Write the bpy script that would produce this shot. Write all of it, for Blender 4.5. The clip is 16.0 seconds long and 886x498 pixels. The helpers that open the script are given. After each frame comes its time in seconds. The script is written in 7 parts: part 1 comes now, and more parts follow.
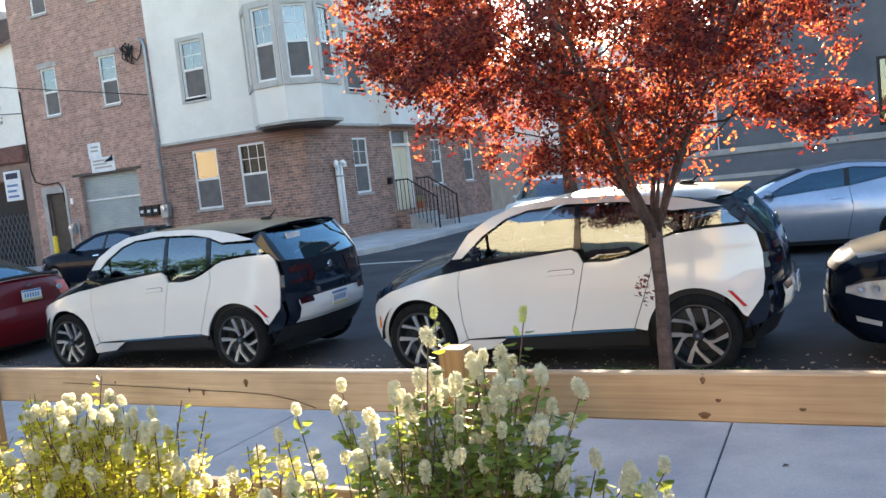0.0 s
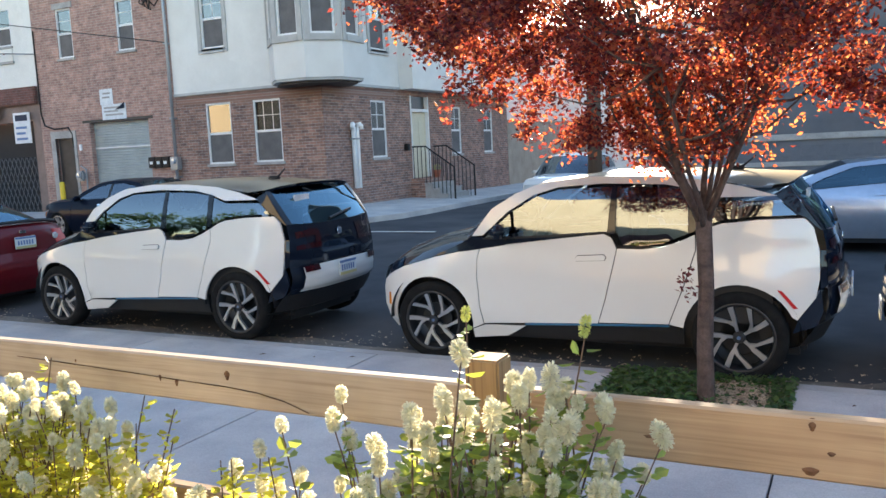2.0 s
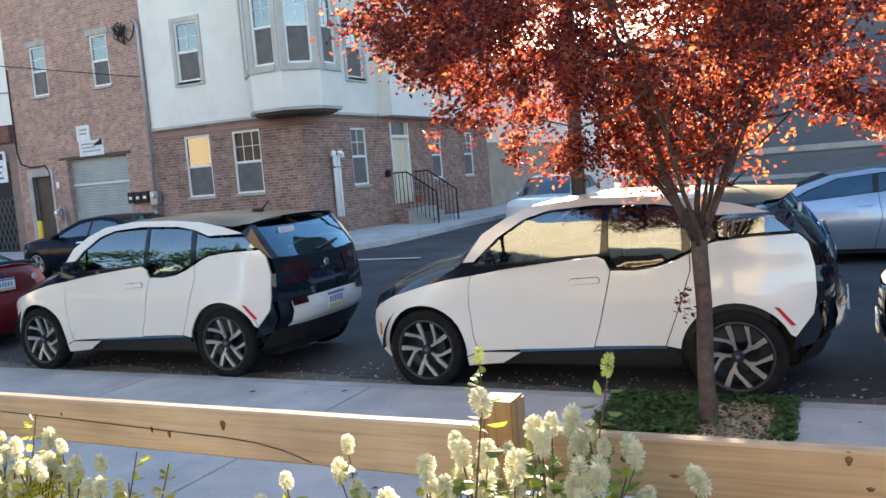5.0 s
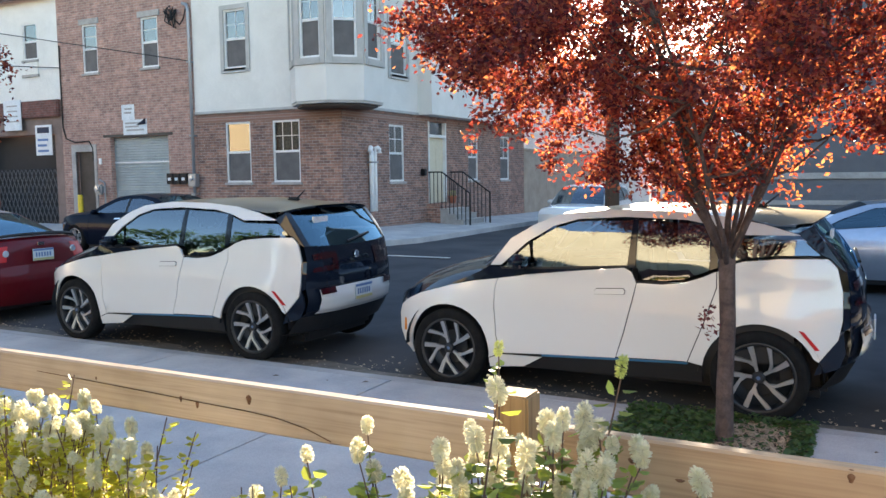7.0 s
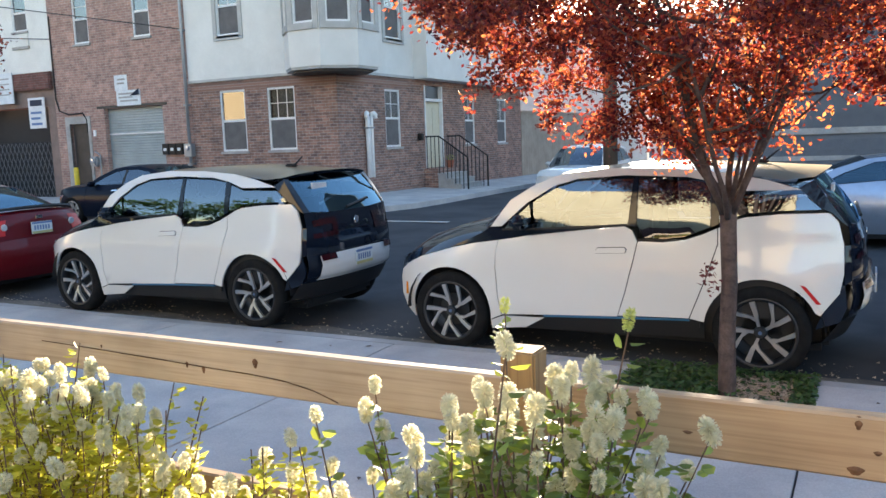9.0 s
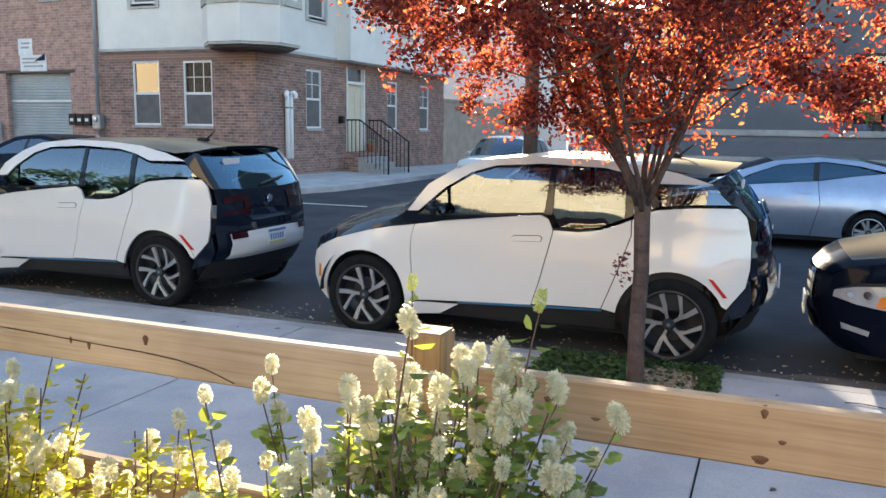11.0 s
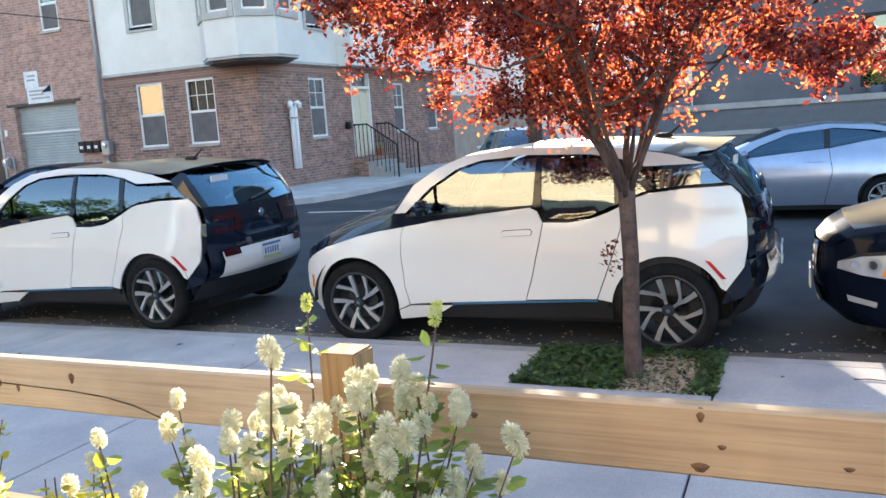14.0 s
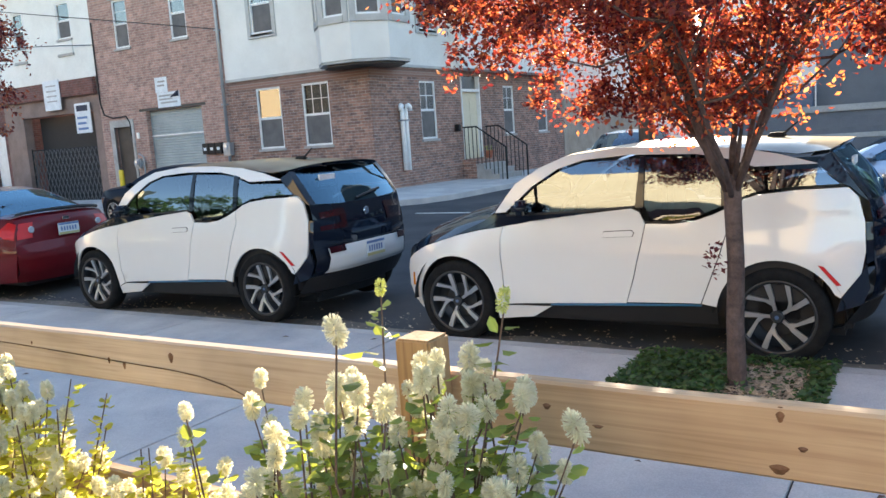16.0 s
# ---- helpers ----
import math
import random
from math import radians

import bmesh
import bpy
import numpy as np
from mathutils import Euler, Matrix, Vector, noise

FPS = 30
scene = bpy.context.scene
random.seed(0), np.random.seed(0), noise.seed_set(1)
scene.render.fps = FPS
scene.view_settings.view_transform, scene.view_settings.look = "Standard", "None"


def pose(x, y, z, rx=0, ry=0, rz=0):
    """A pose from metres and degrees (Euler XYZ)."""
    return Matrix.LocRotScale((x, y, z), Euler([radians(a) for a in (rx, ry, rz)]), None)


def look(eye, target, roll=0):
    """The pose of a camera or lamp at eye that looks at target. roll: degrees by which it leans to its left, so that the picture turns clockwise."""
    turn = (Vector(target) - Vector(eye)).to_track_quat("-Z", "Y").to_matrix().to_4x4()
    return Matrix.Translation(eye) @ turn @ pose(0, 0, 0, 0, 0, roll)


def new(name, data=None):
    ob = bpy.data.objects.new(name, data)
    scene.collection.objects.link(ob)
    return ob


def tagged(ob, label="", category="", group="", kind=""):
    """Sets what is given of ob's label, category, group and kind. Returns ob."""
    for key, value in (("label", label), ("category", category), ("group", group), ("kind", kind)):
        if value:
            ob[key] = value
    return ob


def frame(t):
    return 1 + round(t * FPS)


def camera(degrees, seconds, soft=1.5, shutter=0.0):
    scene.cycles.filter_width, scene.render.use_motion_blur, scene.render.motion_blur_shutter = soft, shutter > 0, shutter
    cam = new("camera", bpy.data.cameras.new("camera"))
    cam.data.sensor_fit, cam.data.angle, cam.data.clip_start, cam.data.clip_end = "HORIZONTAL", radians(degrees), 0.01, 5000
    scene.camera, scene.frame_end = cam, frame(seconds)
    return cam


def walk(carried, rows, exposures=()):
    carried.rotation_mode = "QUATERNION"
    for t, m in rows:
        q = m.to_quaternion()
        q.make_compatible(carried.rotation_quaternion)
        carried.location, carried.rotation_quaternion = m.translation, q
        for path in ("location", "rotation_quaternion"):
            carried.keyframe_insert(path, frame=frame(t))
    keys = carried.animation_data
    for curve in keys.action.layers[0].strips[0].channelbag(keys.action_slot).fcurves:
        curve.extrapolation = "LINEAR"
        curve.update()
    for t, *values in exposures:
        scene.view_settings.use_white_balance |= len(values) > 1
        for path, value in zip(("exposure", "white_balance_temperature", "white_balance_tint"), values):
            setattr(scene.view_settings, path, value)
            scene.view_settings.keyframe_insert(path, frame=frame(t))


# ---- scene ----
cam = camera(56.7, 16.0)
PATH = [
    (0, (3.695, -6.93, 1.87), (2.819, -5.141, 1.698), -6.3),
    (0.5, (3.587, -6.729, 1.9), (2.619, -4.987, 1.727), -5.2),
    (1, (3.389, -6.628, 1.858), (2.52, -4.833, 1.701), -2.4),
    (1.5, (3.315, -6.531, 1.867), (2.432, -4.746, 1.682), -2.6),
    (2, (3.35, -6.391, 1.852), (2.449, -4.621, 1.61), -2.7),
    (2.5, (3.313, -6.341, 1.844), (2.376, -4.592, 1.598), -2.5),
    (3, (3.268, -6.329, 1.844), (2.388, -4.546, 1.628), -2.4),
    (3.5, (3.258, -6.3, 1.857), (2.473, -4.473, 1.639), -3.3),
    (4, (3.24, -6.293, 1.884), (2.435, -4.471, 1.71), -4.2),
    (4.5, (3.236, -6.307, 1.883), (2.389, -4.503, 1.714), -4.9),
    (4.7, (3.24, -6.311, 1.882), (2.381, -4.515, 1.694), -5.0),
    (6.8, (3.252, -6.385, 1.861), (2.386, -4.59, 1.696), -0.7),
    (7, (3.284, -6.397, 1.869), (2.358, -4.634, 1.689), -0.7),
    (7.5, (3.246, -6.368, 1.852), (2.299, -4.619, 1.647), -0.8),
    (8, (3.282, -6.398, 1.86), (2.342, -4.65, 1.616), -1.5),
    (10.5, (3.235, -6.339, 1.815), (2.372, -4.557, 1.537), -1.2),
    (11, (3.242, -6.283, 1.798), (2.503, -4.449, 1.503), 0.8),
    (11.5, (3.303, -6.231, 1.765), (2.636, -4.383, 1.394), -2.3),
    (12, (3.347, -6.201, 1.774), (2.771, -4.311, 1.468), -1.8),
    (12.5, (3.414, -6.151, 1.792), (2.935, -4.233, 1.491), -1.4),
    (13, (3.384, -6.086, 1.788), (3.061, -4.135, 1.487), -3.0),
    (13.5, (3.39, -6.053, 1.813), (2.966, -4.121, 1.517), -5.2),
    (14, (3.461, -6.02, 1.797), (2.66, -4.212, 1.497), -4.0),
    (14.5, (3.496, -6.021, 1.768), (2.469, -4.328, 1.485), -3.8),
    (15, (3.505, -6.007, 1.771), (2.421, -4.352, 1.48), -4.5),
    (15.5, (3.536, -6.016, 1.768), (2.386, -4.405, 1.479), -5.7),
    (16, (3.542, -5.999, 1.758), (2.504, -4.311, 1.485), -4.0),
]
walk(cam, [(t, look(eye, target, roll)) for t, eye, target, roll in PATH], exposures=[(0.0, 2.25, 7120, 14), (2.0, 2.24, 7150, 14), (3.5, 2.23, 7140, 14), (8.0, 2.22, 7150, 14), (12.4, 2.28, 7140, 14), (13.3, 2.5, 6950, 14), (14.2, 2.55, 7080, 14), (16.0, 2.35, 7200, 14)])

# ---- sky, sun, exposure ----
SUN_AZ, SUN_EL = 16.4, 10.3          # degrees left of +y, degrees above the horizon
world = bpy.data.worlds.new("sky")
scene.world = world
world.use_nodes = True
wn = world.node_tree
sky = wn.nodes.new("ShaderNodeTexSky")
sky.sky_type, sky.sun_disc = "NISHITA", False
sky.sun_elevation, sky.sun_rotation = radians(SUN_EL), radians(-SUN_AZ)
sky.air_density, sky.dust_density, sky.ozone_density = 1.0, 0.15, 2.2
wn.nodes["Background"].inputs["Strength"].default_value = 0.15
wn.links.new(sky.outputs["Color"], wn.nodes["Background"].inputs["Color"])
sun_data = bpy.data.lights.new("sun", "SUN")
sun_data.energy, sun_data.angle, sun_data.color = 5.0, radians(0.6), (1.0, 0.90, 0.74)
sun = new("sun", sun_data)
sun_dir = Vector((-math.sin(radians(SUN_AZ)) * math.cos(radians(SUN_EL)), math.cos(radians(SUN_AZ)) * math.cos(radians(SUN_EL)), math.sin(radians(SUN_EL))))
sun.matrix_world = look(tuple(sun_dir * 60), (0, 0, 0))

# ---- materials ----


def nodes_of(name):
    m = bpy.data.materials.new(name)
    m.use_nodes = True
    t = m.node_tree
    return m, t, t.nodes["Principled BSDF"]


def noise_node(t, scale, detail=4.0, coord="Object", rough=0.6):
    c = t.nodes.new("ShaderNodeTexCoord")
    n = t.nodes.new("ShaderNodeTexNoise")
    n.inputs["Scale"].default_value, n.inputs["Detail"].default_value, n.inputs["Roughness"].default_value = scale, detail, rough
    t.links.new(c.outputs[coord], n.inputs["Vector"])
    return n


def ramp(t, src, stops):
    r = t.nodes.new("ShaderNodeValToRGB")
    while len(r.color_ramp.elements) < len(stops):
        r.color_ramp.elements.new(0.5)
    for e, (p, c) in zip(r.color_ramp.elements, stops):
        e.position, e.color = p, (*c, 1)
    t.links.new(src, r.inputs["Fac"])
    return r


def mixed(t, a, b, fac, mode="MULTIPLY"):
    m = t.nodes.new("ShaderNodeMix")
    m.data_type, m.blend_type = "RGBA", mode
    if isinstance(fac, float):
        m.inputs["Factor"].default_value = fac
    else:
        t.links.new(fac, m.inputs["Factor"])
    t.links.new(a, m.inputs["A"])
    t.links.new(b, m.inputs["B"])
    return m.outputs["Result"]


def bumped(t, p, src, strength, dist):
    b = t.nodes.new("ShaderNodeBump")
    b.inputs["Strength"].default_value, b.inputs["Distance"].default_value = strength, dist
    t.links.new(src, b.inputs["Height"])
    t.links.new(b.outputs["Normal"], p.inputs["Normal"])


def surface(name, c1, c2, scale=6.0, rough=0.7, metal=0.0, fine=60.0, bump=0.3, dist=0.004, spread=(0.35, 0.65), coat=0.0):
    """Two colours blotched together, fine grain over them, and relief."""
    m, t, p = nodes_of(name)
    big, small = noise_node(t, scale), noise_node(t, fine, 3.0)
    col = ramp(t, big.outputs["Fac"], [(spread[0], c1), (spread[1], c2)])
    grain = ramp(t, small.outputs["Fac"], [(0.3, (0.78, 0.78, 0.78)), (0.7, (1.12, 1.12, 1.12))])
    t.links.new(mixed(t, col.outputs["Color"], grain.outputs["Color"], 0.8), p.inputs["Base Color"])
    p.inputs["Roughness"].default_value, p.inputs["Metallic"].default_value = rough, metal
    p.inputs["Coat Weight"].default_value = coat
    if bump:
        bumped(t, p, small.outputs["Fac"], bump, dist)
    return m


def plain(name, c, rough=0.5, metal=0.0, coat=0.0, ior=1.5, vary=0.06):
    m, t, p = nodes_of(name)
    n = noise_node(t, 9.0 if vary > 0.03 else 2.0)
    r = ramp(t, n.outputs["Fac"], [(0.3, tuple(v * (1 - vary) for v in c)), (0.7, tuple(min(1, v * (1 + vary)) for v in c))])
    t.links.new(r.outputs["Color"], p.inputs["Base Color"])
    p.inputs["Roughness"].default_value, p.inputs["Metallic"].default_value, p.inputs["Coat Weight"].default_value = rough, metal, coat
    p.inputs["Coat Roughness"].default_value, p.inputs["IOR"].default_value = 0.04, ior
    return m


def brick(name, c1, c2, mortar, dark=0.5):
    """Running-bond brick, 203 by 68 mm, on walls that run along x or y."""
    m, t, p = nodes_of(name)
    c = t.nodes.new("ShaderNodeTexCoord")
    s, j, add = t.nodes.new("ShaderNodeSeparateXYZ"), t.nodes.new("ShaderNodeCombineXYZ"), t.nodes.new("ShaderNodeMath")
    t.links.new(c.outputs["Object"], s.inputs[0])
    t.links.new(s.outputs["X"], add.inputs[0]), t.links.new(s.outputs["Y"], add.inputs[1])
    t.links.new(add.outputs[0], j.inputs["X"]), t.links.new(s.outputs["Z"], j.inputs["Y"])
    b = t.nodes.new("ShaderNodeTexBrick")
    t.links.new(j.outputs[0], b.inputs["Vector"])
    for k, v in (("Scale", 1.0), ("Mortar Size", 0.006), ("Mortar Smooth", 0.2), ("Bias", 0.0), ("Brick Width", 0.215), ("Row Height", 0.073)):
        b.inputs[k].default_value = v
    b.inputs["Color1"].default_value, b.inputs["Color2"].default_value, b.inputs["Mortar"].default_value = (*c1, 1), (*c2, 1), (*mortar, 1)
    blot = ramp(t, noise_node(t, 1.3, 5.0).outputs["Fac"], [(0.3, (dark, dark, dark)), (0.5, (0.95, 0.93, 0.92)), (0.75, (1.25, 1.2, 1.16))])
    patch = ramp(t, noise_node(t, 7.0, 3.0).outputs["Fac"], [(0.35, (0.75, 0.72, 0.72)), (0.65, (1.15, 1.12, 1.1))])
    one = mixed(t, b.outputs["Color"], blot.outputs["Color"], 0.7)
    t.links.new(mixed(t, one, patch.outputs["Color"], 0.8), p.inputs["Base Color"])
    p.inputs["Roughness"].default_value = 0.9
    inv = t.nodes.new("ShaderNodeMath")
    inv.operation, inv.inputs[0].default_value = "SUBTRACT", 1.0
    t.links.new(b.outputs["Fac"], inv.inputs[1])
    bumped(t, p, inv.outputs[0], 0.5, 0.008)
    return m


def wood(name, light, dark, across="Z"):
    """Rough-sawn timber, its grain along x (posts: along z)."""
    m, t, p = nodes_of(name)
    c, mp = t.nodes.new("ShaderNodeTexCoord"), t.nodes.new("ShaderNodeMapping")
    mp.inputs["Scale"].default_value = (0.9, 36, 36) if across == "Z" else (30, 30, 1.0)
    t.links.new(c.outputs["Object"], mp.inputs["Vector"])
    n = t.nodes.new("ShaderNodeTexNoise")
    n.inputs["Scale"].default_value, n.inputs["Detail"].default_value, n.inputs["Distortion"].default_value = 2.2, 6.0, 0.5
    t.links.new(mp.outputs[0], n.inputs["Vector"])
    col = ramp(t, n.outputs["Fac"], [(0.22, dark), (0.46, tuple(a * 0.62 + b * 0.38 for a, b in zip(light, dark))), (0.76, light)])
    blot = ramp(t, noise_node(t, 2.4, 3.0).outputs["Fac"], [(0.3, (0.72, 0.7, 0.7)), (0.7, (1.1, 1.1, 1.1))])
    t.links.new(mixed(t, col.outputs["Color"], blot.outputs["Color"], 0.8), p.inputs["Base Color"])
    p.inputs["Roughness"].default_value = 0.75
    bumped(t, p, n.outputs["Fac"], 0.35, 0.004)
    return m


def leaf_material(name, face, through_colour, weight=0.6, vary=0.45, stops=None):
    m, t, p = nodes_of(name)
    g = t.nodes.new("ShaderNodeNewGeometry")
    r = ramp(t, g.outputs["Random Per Island"], [(0.0, tuple(v * (1 - vary) for v in face)), (1.0, tuple(v * (1 + vary) for v in face))])
    r2 = ramp(t, g.outputs["Random Per Island"], stops or [(0.0, tuple(v * (1 - vary) for v in through_colour)), (1.0, tuple(min(1, v * (1 + vary * 0.6)) for v in through_colour))])
    t.links.new(r.outputs["Color"], p.inputs["Base Color"])
    p.inputs["Roughness"].default_value = 0.5
    tr, mix = t.nodes.new("ShaderNodeBsdfTranslucent"), t.nodes.new("ShaderNodeMixShader")
    t.links.new(r2.outputs["Color"], tr.inputs["Color"])
    mix.inputs["Fac"].default_value = weight
    t.links.new(p.outputs[0], mix.inputs[1]), t.links.new(tr.outputs[0], mix.inputs[2])
    t.links.new(mix.outputs[0], t.nodes["Material Output"].inputs["Surface"])
    return m


def pane_material(name, tint, ior=1.75, rough=0.015, shine=(1.0, 1.0, 1.0), wave=0.06):
    """Clear tinted glass: light passes with the tint, the rest mirrors by Fresnel."""
    m, t, p = nodes_of(name)
    tr, gl, mix, fr = (t.nodes.new(k) for k in ("ShaderNodeBsdfTransparent", "ShaderNodeBsdfGlossy", "ShaderNodeMixShader", "ShaderNodeFresnel"))
    tr.inputs["Color"].default_value = (*tint, 1)
    gl.inputs["Color"].default_value = (*shine, 1)
    gl.inputs["Roughness"].default_value, fr.inputs["IOR"].default_value = rough, ior
    n = noise_node(t, 2.5, 1.0)
    b = t.nodes.new("ShaderNodeBump")
    b.inputs["Strength"].default_value, b.inputs["Distance"].default_value = wave, 0.02
    t.links.new(n.outputs["Fac"], b.inputs["Height"]), t.links.new(b.outputs["Normal"], gl.inputs["Normal"])
    t.links.new(fr.outputs[0], mix.inputs["Fac"])
    t.links.new(tr.outputs[0], mix.inputs[1]), t.links.new(gl.outputs[0], mix.inputs[2])
    t.links.new(mix.outputs[0], t.nodes["Material Output"].inputs["Surface"])
    return m


ASPHALT = surface("asphalt", (0.052, 0.055, 0.062), (0.085, 0.087, 0.093), 0.8, 0.9, fine=140, bump=0.25, dist=0.004)
GUTTER = surface("dusty_gutter", (0.10, 0.09, 0.08), (0.20, 0.175, 0.15), 3.0, 0.95, fine=120, bump=0.3, dist=0.004)
GRIT = surface("road_edge_grit", (0.075, 0.065, 0.055), (0.14, 0.12, 0.1), 5, 0.95, fine=170, bump=0.35, dist=0.005)
CONCRETE = surface("pavement_concrete", (0.39, 0.39, 0.40), (0.53, 0.52, 0.505), 1.7, 0.85, fine=120, bump=0.25, dist=0.003)
KERB = surface("kerb_stone", (0.36, 0.36, 0.36), (0.46, 0.45, 0.44), 2.5, 0.85, fine=90)
MULCH = surface("mulch", (0.06, 0.04, 0.025), (0.14, 0.1, 0.065), 12, 0.95, fine=60, bump=1.0, dist=0.02)
BRICK = brick("red_brown_brick", (0.37, 0.205, 0.155), (0.185, 0.115, 0.10), (0.40, 0.35, 0.31), 0.6)
BRICK_PINK = brick("pink_brick", (0.47, 0.28, 0.225), (0.32, 0.195, 0.165), (0.47, 0.40, 0.36), 0.8)
BRICK_DARK = brick("dark_brick", (0.20, 0.08, 0.065), (0.14, 0.065, 0.055), (0.18, 0.14, 0.13), 0.6)
STUCCO = surface("grey_white_stucco", (0.69, 0.67, 0.63), (0.77, 0.75, 0.71), 1.2, 0.9, fine=110, bump=0.35)
STUCCO_WHITE = surface("white_render", (0.72, 0.70, 0.66), (0.80, 0.78, 0.74), 1.5, 0.9, fine=90, bump=0.3)
STUCCO_CREAM = surface("cream_stucco", (0.63, 0.515, 0.335), (0.71, 0.585, 0.39), 0.6, 0.9, fine=80, bump=0.3)
TRIM = surface("grey_window_trim", (0.42, 0.41, 0.39), (0.5, 0.49, 0.47), 3, 0.75, fine=80, bump=0.1)
WHITE_PAINT = surface("white_paint", (0.70, 0.70, 0.69), (0.8, 0.8, 0.79), 4, 0.5, fine=60, bump=0.1)
STONE_SILL = surface("stone_sill", (0.34, 0.32, 0.30), (0.44, 0.42, 0.40), 4, 0.85)
BEIGE = surface("beige_boards", (0.34, 0.28, 0.22), (0.43, 0.36, 0.29), 2, 0.85, fine=50)
BLOCK = surface("blue_grey_block_wall", (0.105, 0.114, 0.135), (0.155, 0.162, 0.182), 0.9, 0.85, fine=70, bump=0.4)
BLOCK_UPPER = surface("dark_block_wall", (0.085, 0.092, 0.11), (0.13, 0.137, 0.155), 0.9, 0.85, fine=70, bump=0.4)
LEDGE = surface("ledge_stone", (0.28, 0.275, 0.27), (0.38, 0.37, 0.36), 3, 0.85)
GALV = surface("galvanised_shutter", (0.30, 0.34, 0.34), (0.38, 0.42, 0.42), 1.2, 0.5, 0.3, fine=40, bump=0.1)
DARK_DOOR = surface("dark_brown_door", (0.035, 0.028, 0.025), (0.055, 0.045, 0.04), 3, 0.55)
IRON = plain("black_iron", (0.02, 0.02, 0.022), 0.5, 0.6)
PVC = plain("white_pvc", (0.86, 0.86, 0.85), 0.4)
YELLOW = surface("yellow_post_paint", (0.75, 0.5, 0.03), (0.8, 0.58, 0.05), 6, 0.5)
GREY_METAL = plain("grey_metal_box", (0.32, 0.34, 0.36), 0.45, 0.5)
GATE_GREY = plain("gate_grey", (0.13, 0.13, 0.135), 0.6, 0.3)
BLIND = plain("window_blind", (0.16, 0.155, 0.15), 0.8)
CURTAIN_GREY = surface("grey_curtain", (0.26, 0.24, 0.22), (0.4, 0.38, 0.35), 7, 0.9)
# near-black colour stands in for the shade inside rooms and garage
ROOM_SHADE = plain("room_shade", (0.03, 0.03, 0.032), 0.9)
CURTAIN = plain("cream_door", (0.62, 0.56, 0.42), 0.6)
PAPER = surface("sign_paper", (0.66, 0.68, 0.70), (0.78, 0.79, 0.8), 5, 0.8, bump=0.1)
INK = plain("sign_ink", (0.03, 0.035, 0.06), 0.8)
BLUE_INK = plain("sign_blue", (0.12, 0.2, 0.38), 0.8)
WOOD_RAIL = wood("pine_rail", (0.60, 0.40, 0.235), (0.37, 0.215, 0.115))
WOOD_PALE = wood("weathered_pine_rail", (0.58, 0.455, 0.335), (0.35, 0.25, 0.175))
WOOD_POST = wood("pine_post", (0.52, 0.31, 0.14), (0.22, 0.115, 0.05), "X")
KNOT = surface("knot", (0.10, 0.04, 0.018), (0.22, 0.10, 0.045), 30, 0.7, fine=90)
POLE_DARK = wood("dark_pole", (0.13, 0.085, 0.06), (0.06, 0.04, 0.03), "X")
POLE_WOOD = wood("weathered_pole", (0.30, 0.19, 0.11), (0.13, 0.08, 0.05), "X")
BARK = surface("plum_bark", (0.06, 0.038, 0.033), (0.125, 0.085, 0.072), 14, 0.85, fine=60, bump=0.7, dist=0.01)
PLUM_LEAF = leaf_material("purple_plum_leaf", (0.052, 0.018, 0.030), (0.4, 0.06, 0.04), 0.5, stops=[(0.0, (0.11, 0.014, 0.02)), (0.45, (0.46, 0.065, 0.04)), (0.75, (0.9, 0.19, 0.07)), (1.0, (1.0, 0.38, 0.13))])
# brighter plum leaf copy, with the sun low in the crown coloured in
PLUM_SUNLIT = leaf_material("sunlit_plum_leaf", (0.07, 0.018, 0.02), (0.9, 0.25, 0.08), 0.6, stops=[(0.0, (0.4, 0.05, 0.03)), (0.5, (0.9, 0.18, 0.06)), (1.0, (1.0, 0.42, 0.14))])
SPROUT_LEAF = leaf_material("plum_sprout_leaf", (0.07, 0.02, 0.025), (0.3, 0.05, 0.05), 0.4)
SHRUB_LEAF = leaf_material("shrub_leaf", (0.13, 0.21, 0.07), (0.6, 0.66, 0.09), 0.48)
# lit copy of the shrub leaf: golden sunlight is put into its colour
SHRUB_SUNLIT = leaf_material("sunlit_shrub_leaf", (0.30, 0.31, 0.07), (1.0, 0.90, 0.12), 0.7)
PETAL = leaf_material("cream_filament", (0.79, 0.765, 0.63), (0.89, 0.84, 0.6), 0.52, 0.08)
PETAL_GREEN = leaf_material("opening_filament", (0.6, 0.64, 0.25), (0.85, 0.85, 0.25), 0.45, 0.12)
STEM = surface("shrub_stem", (0.11, 0.065, 0.045), (0.2, 0.12, 0.08), 20, 0.8)
PINK = leaf_material("pink_blossom", (0.45, 0.24, 0.30), (0.6, 0.3, 0.38), 0.3, 0.3)
GRASS_LEAF = leaf_material("ground_ivy_leaf", (0.05, 0.10, 0.03), (0.14, 0.26, 0.05), 0.35)
CHIPS = leaf_material("pale_wood_chip", (0.52, 0.40, 0.28), (0.2, 0.15, 0.1), 0.05, 0.4)
DRY = leaf_material("dry_leaf", (0.10, 0.06, 0.035), (0.1, 0.05, 0.02), 0.1, 0.5)
# blue shine on these two puts the sky's reflection into the mirror colour
GLASS_CAR = pane_material("car_glass", (0.20, 0.27, 0.31), 2.6, shine=(0.76, 0.88, 1.0))
GLASS_REAR = pane_material("sky_shine_glass", (0.16, 0.26, 0.31), 2.3, shine=(0.45, 0.78, 1.0))
GLASS_HOUSE = pane_material("house_glass", (0.5, 0.5, 0.5), 2.6)
GLASS_WAVY = pane_material("wavy_house_glass", (0.4, 0.4, 0.38), 2.2, wave=0.5)
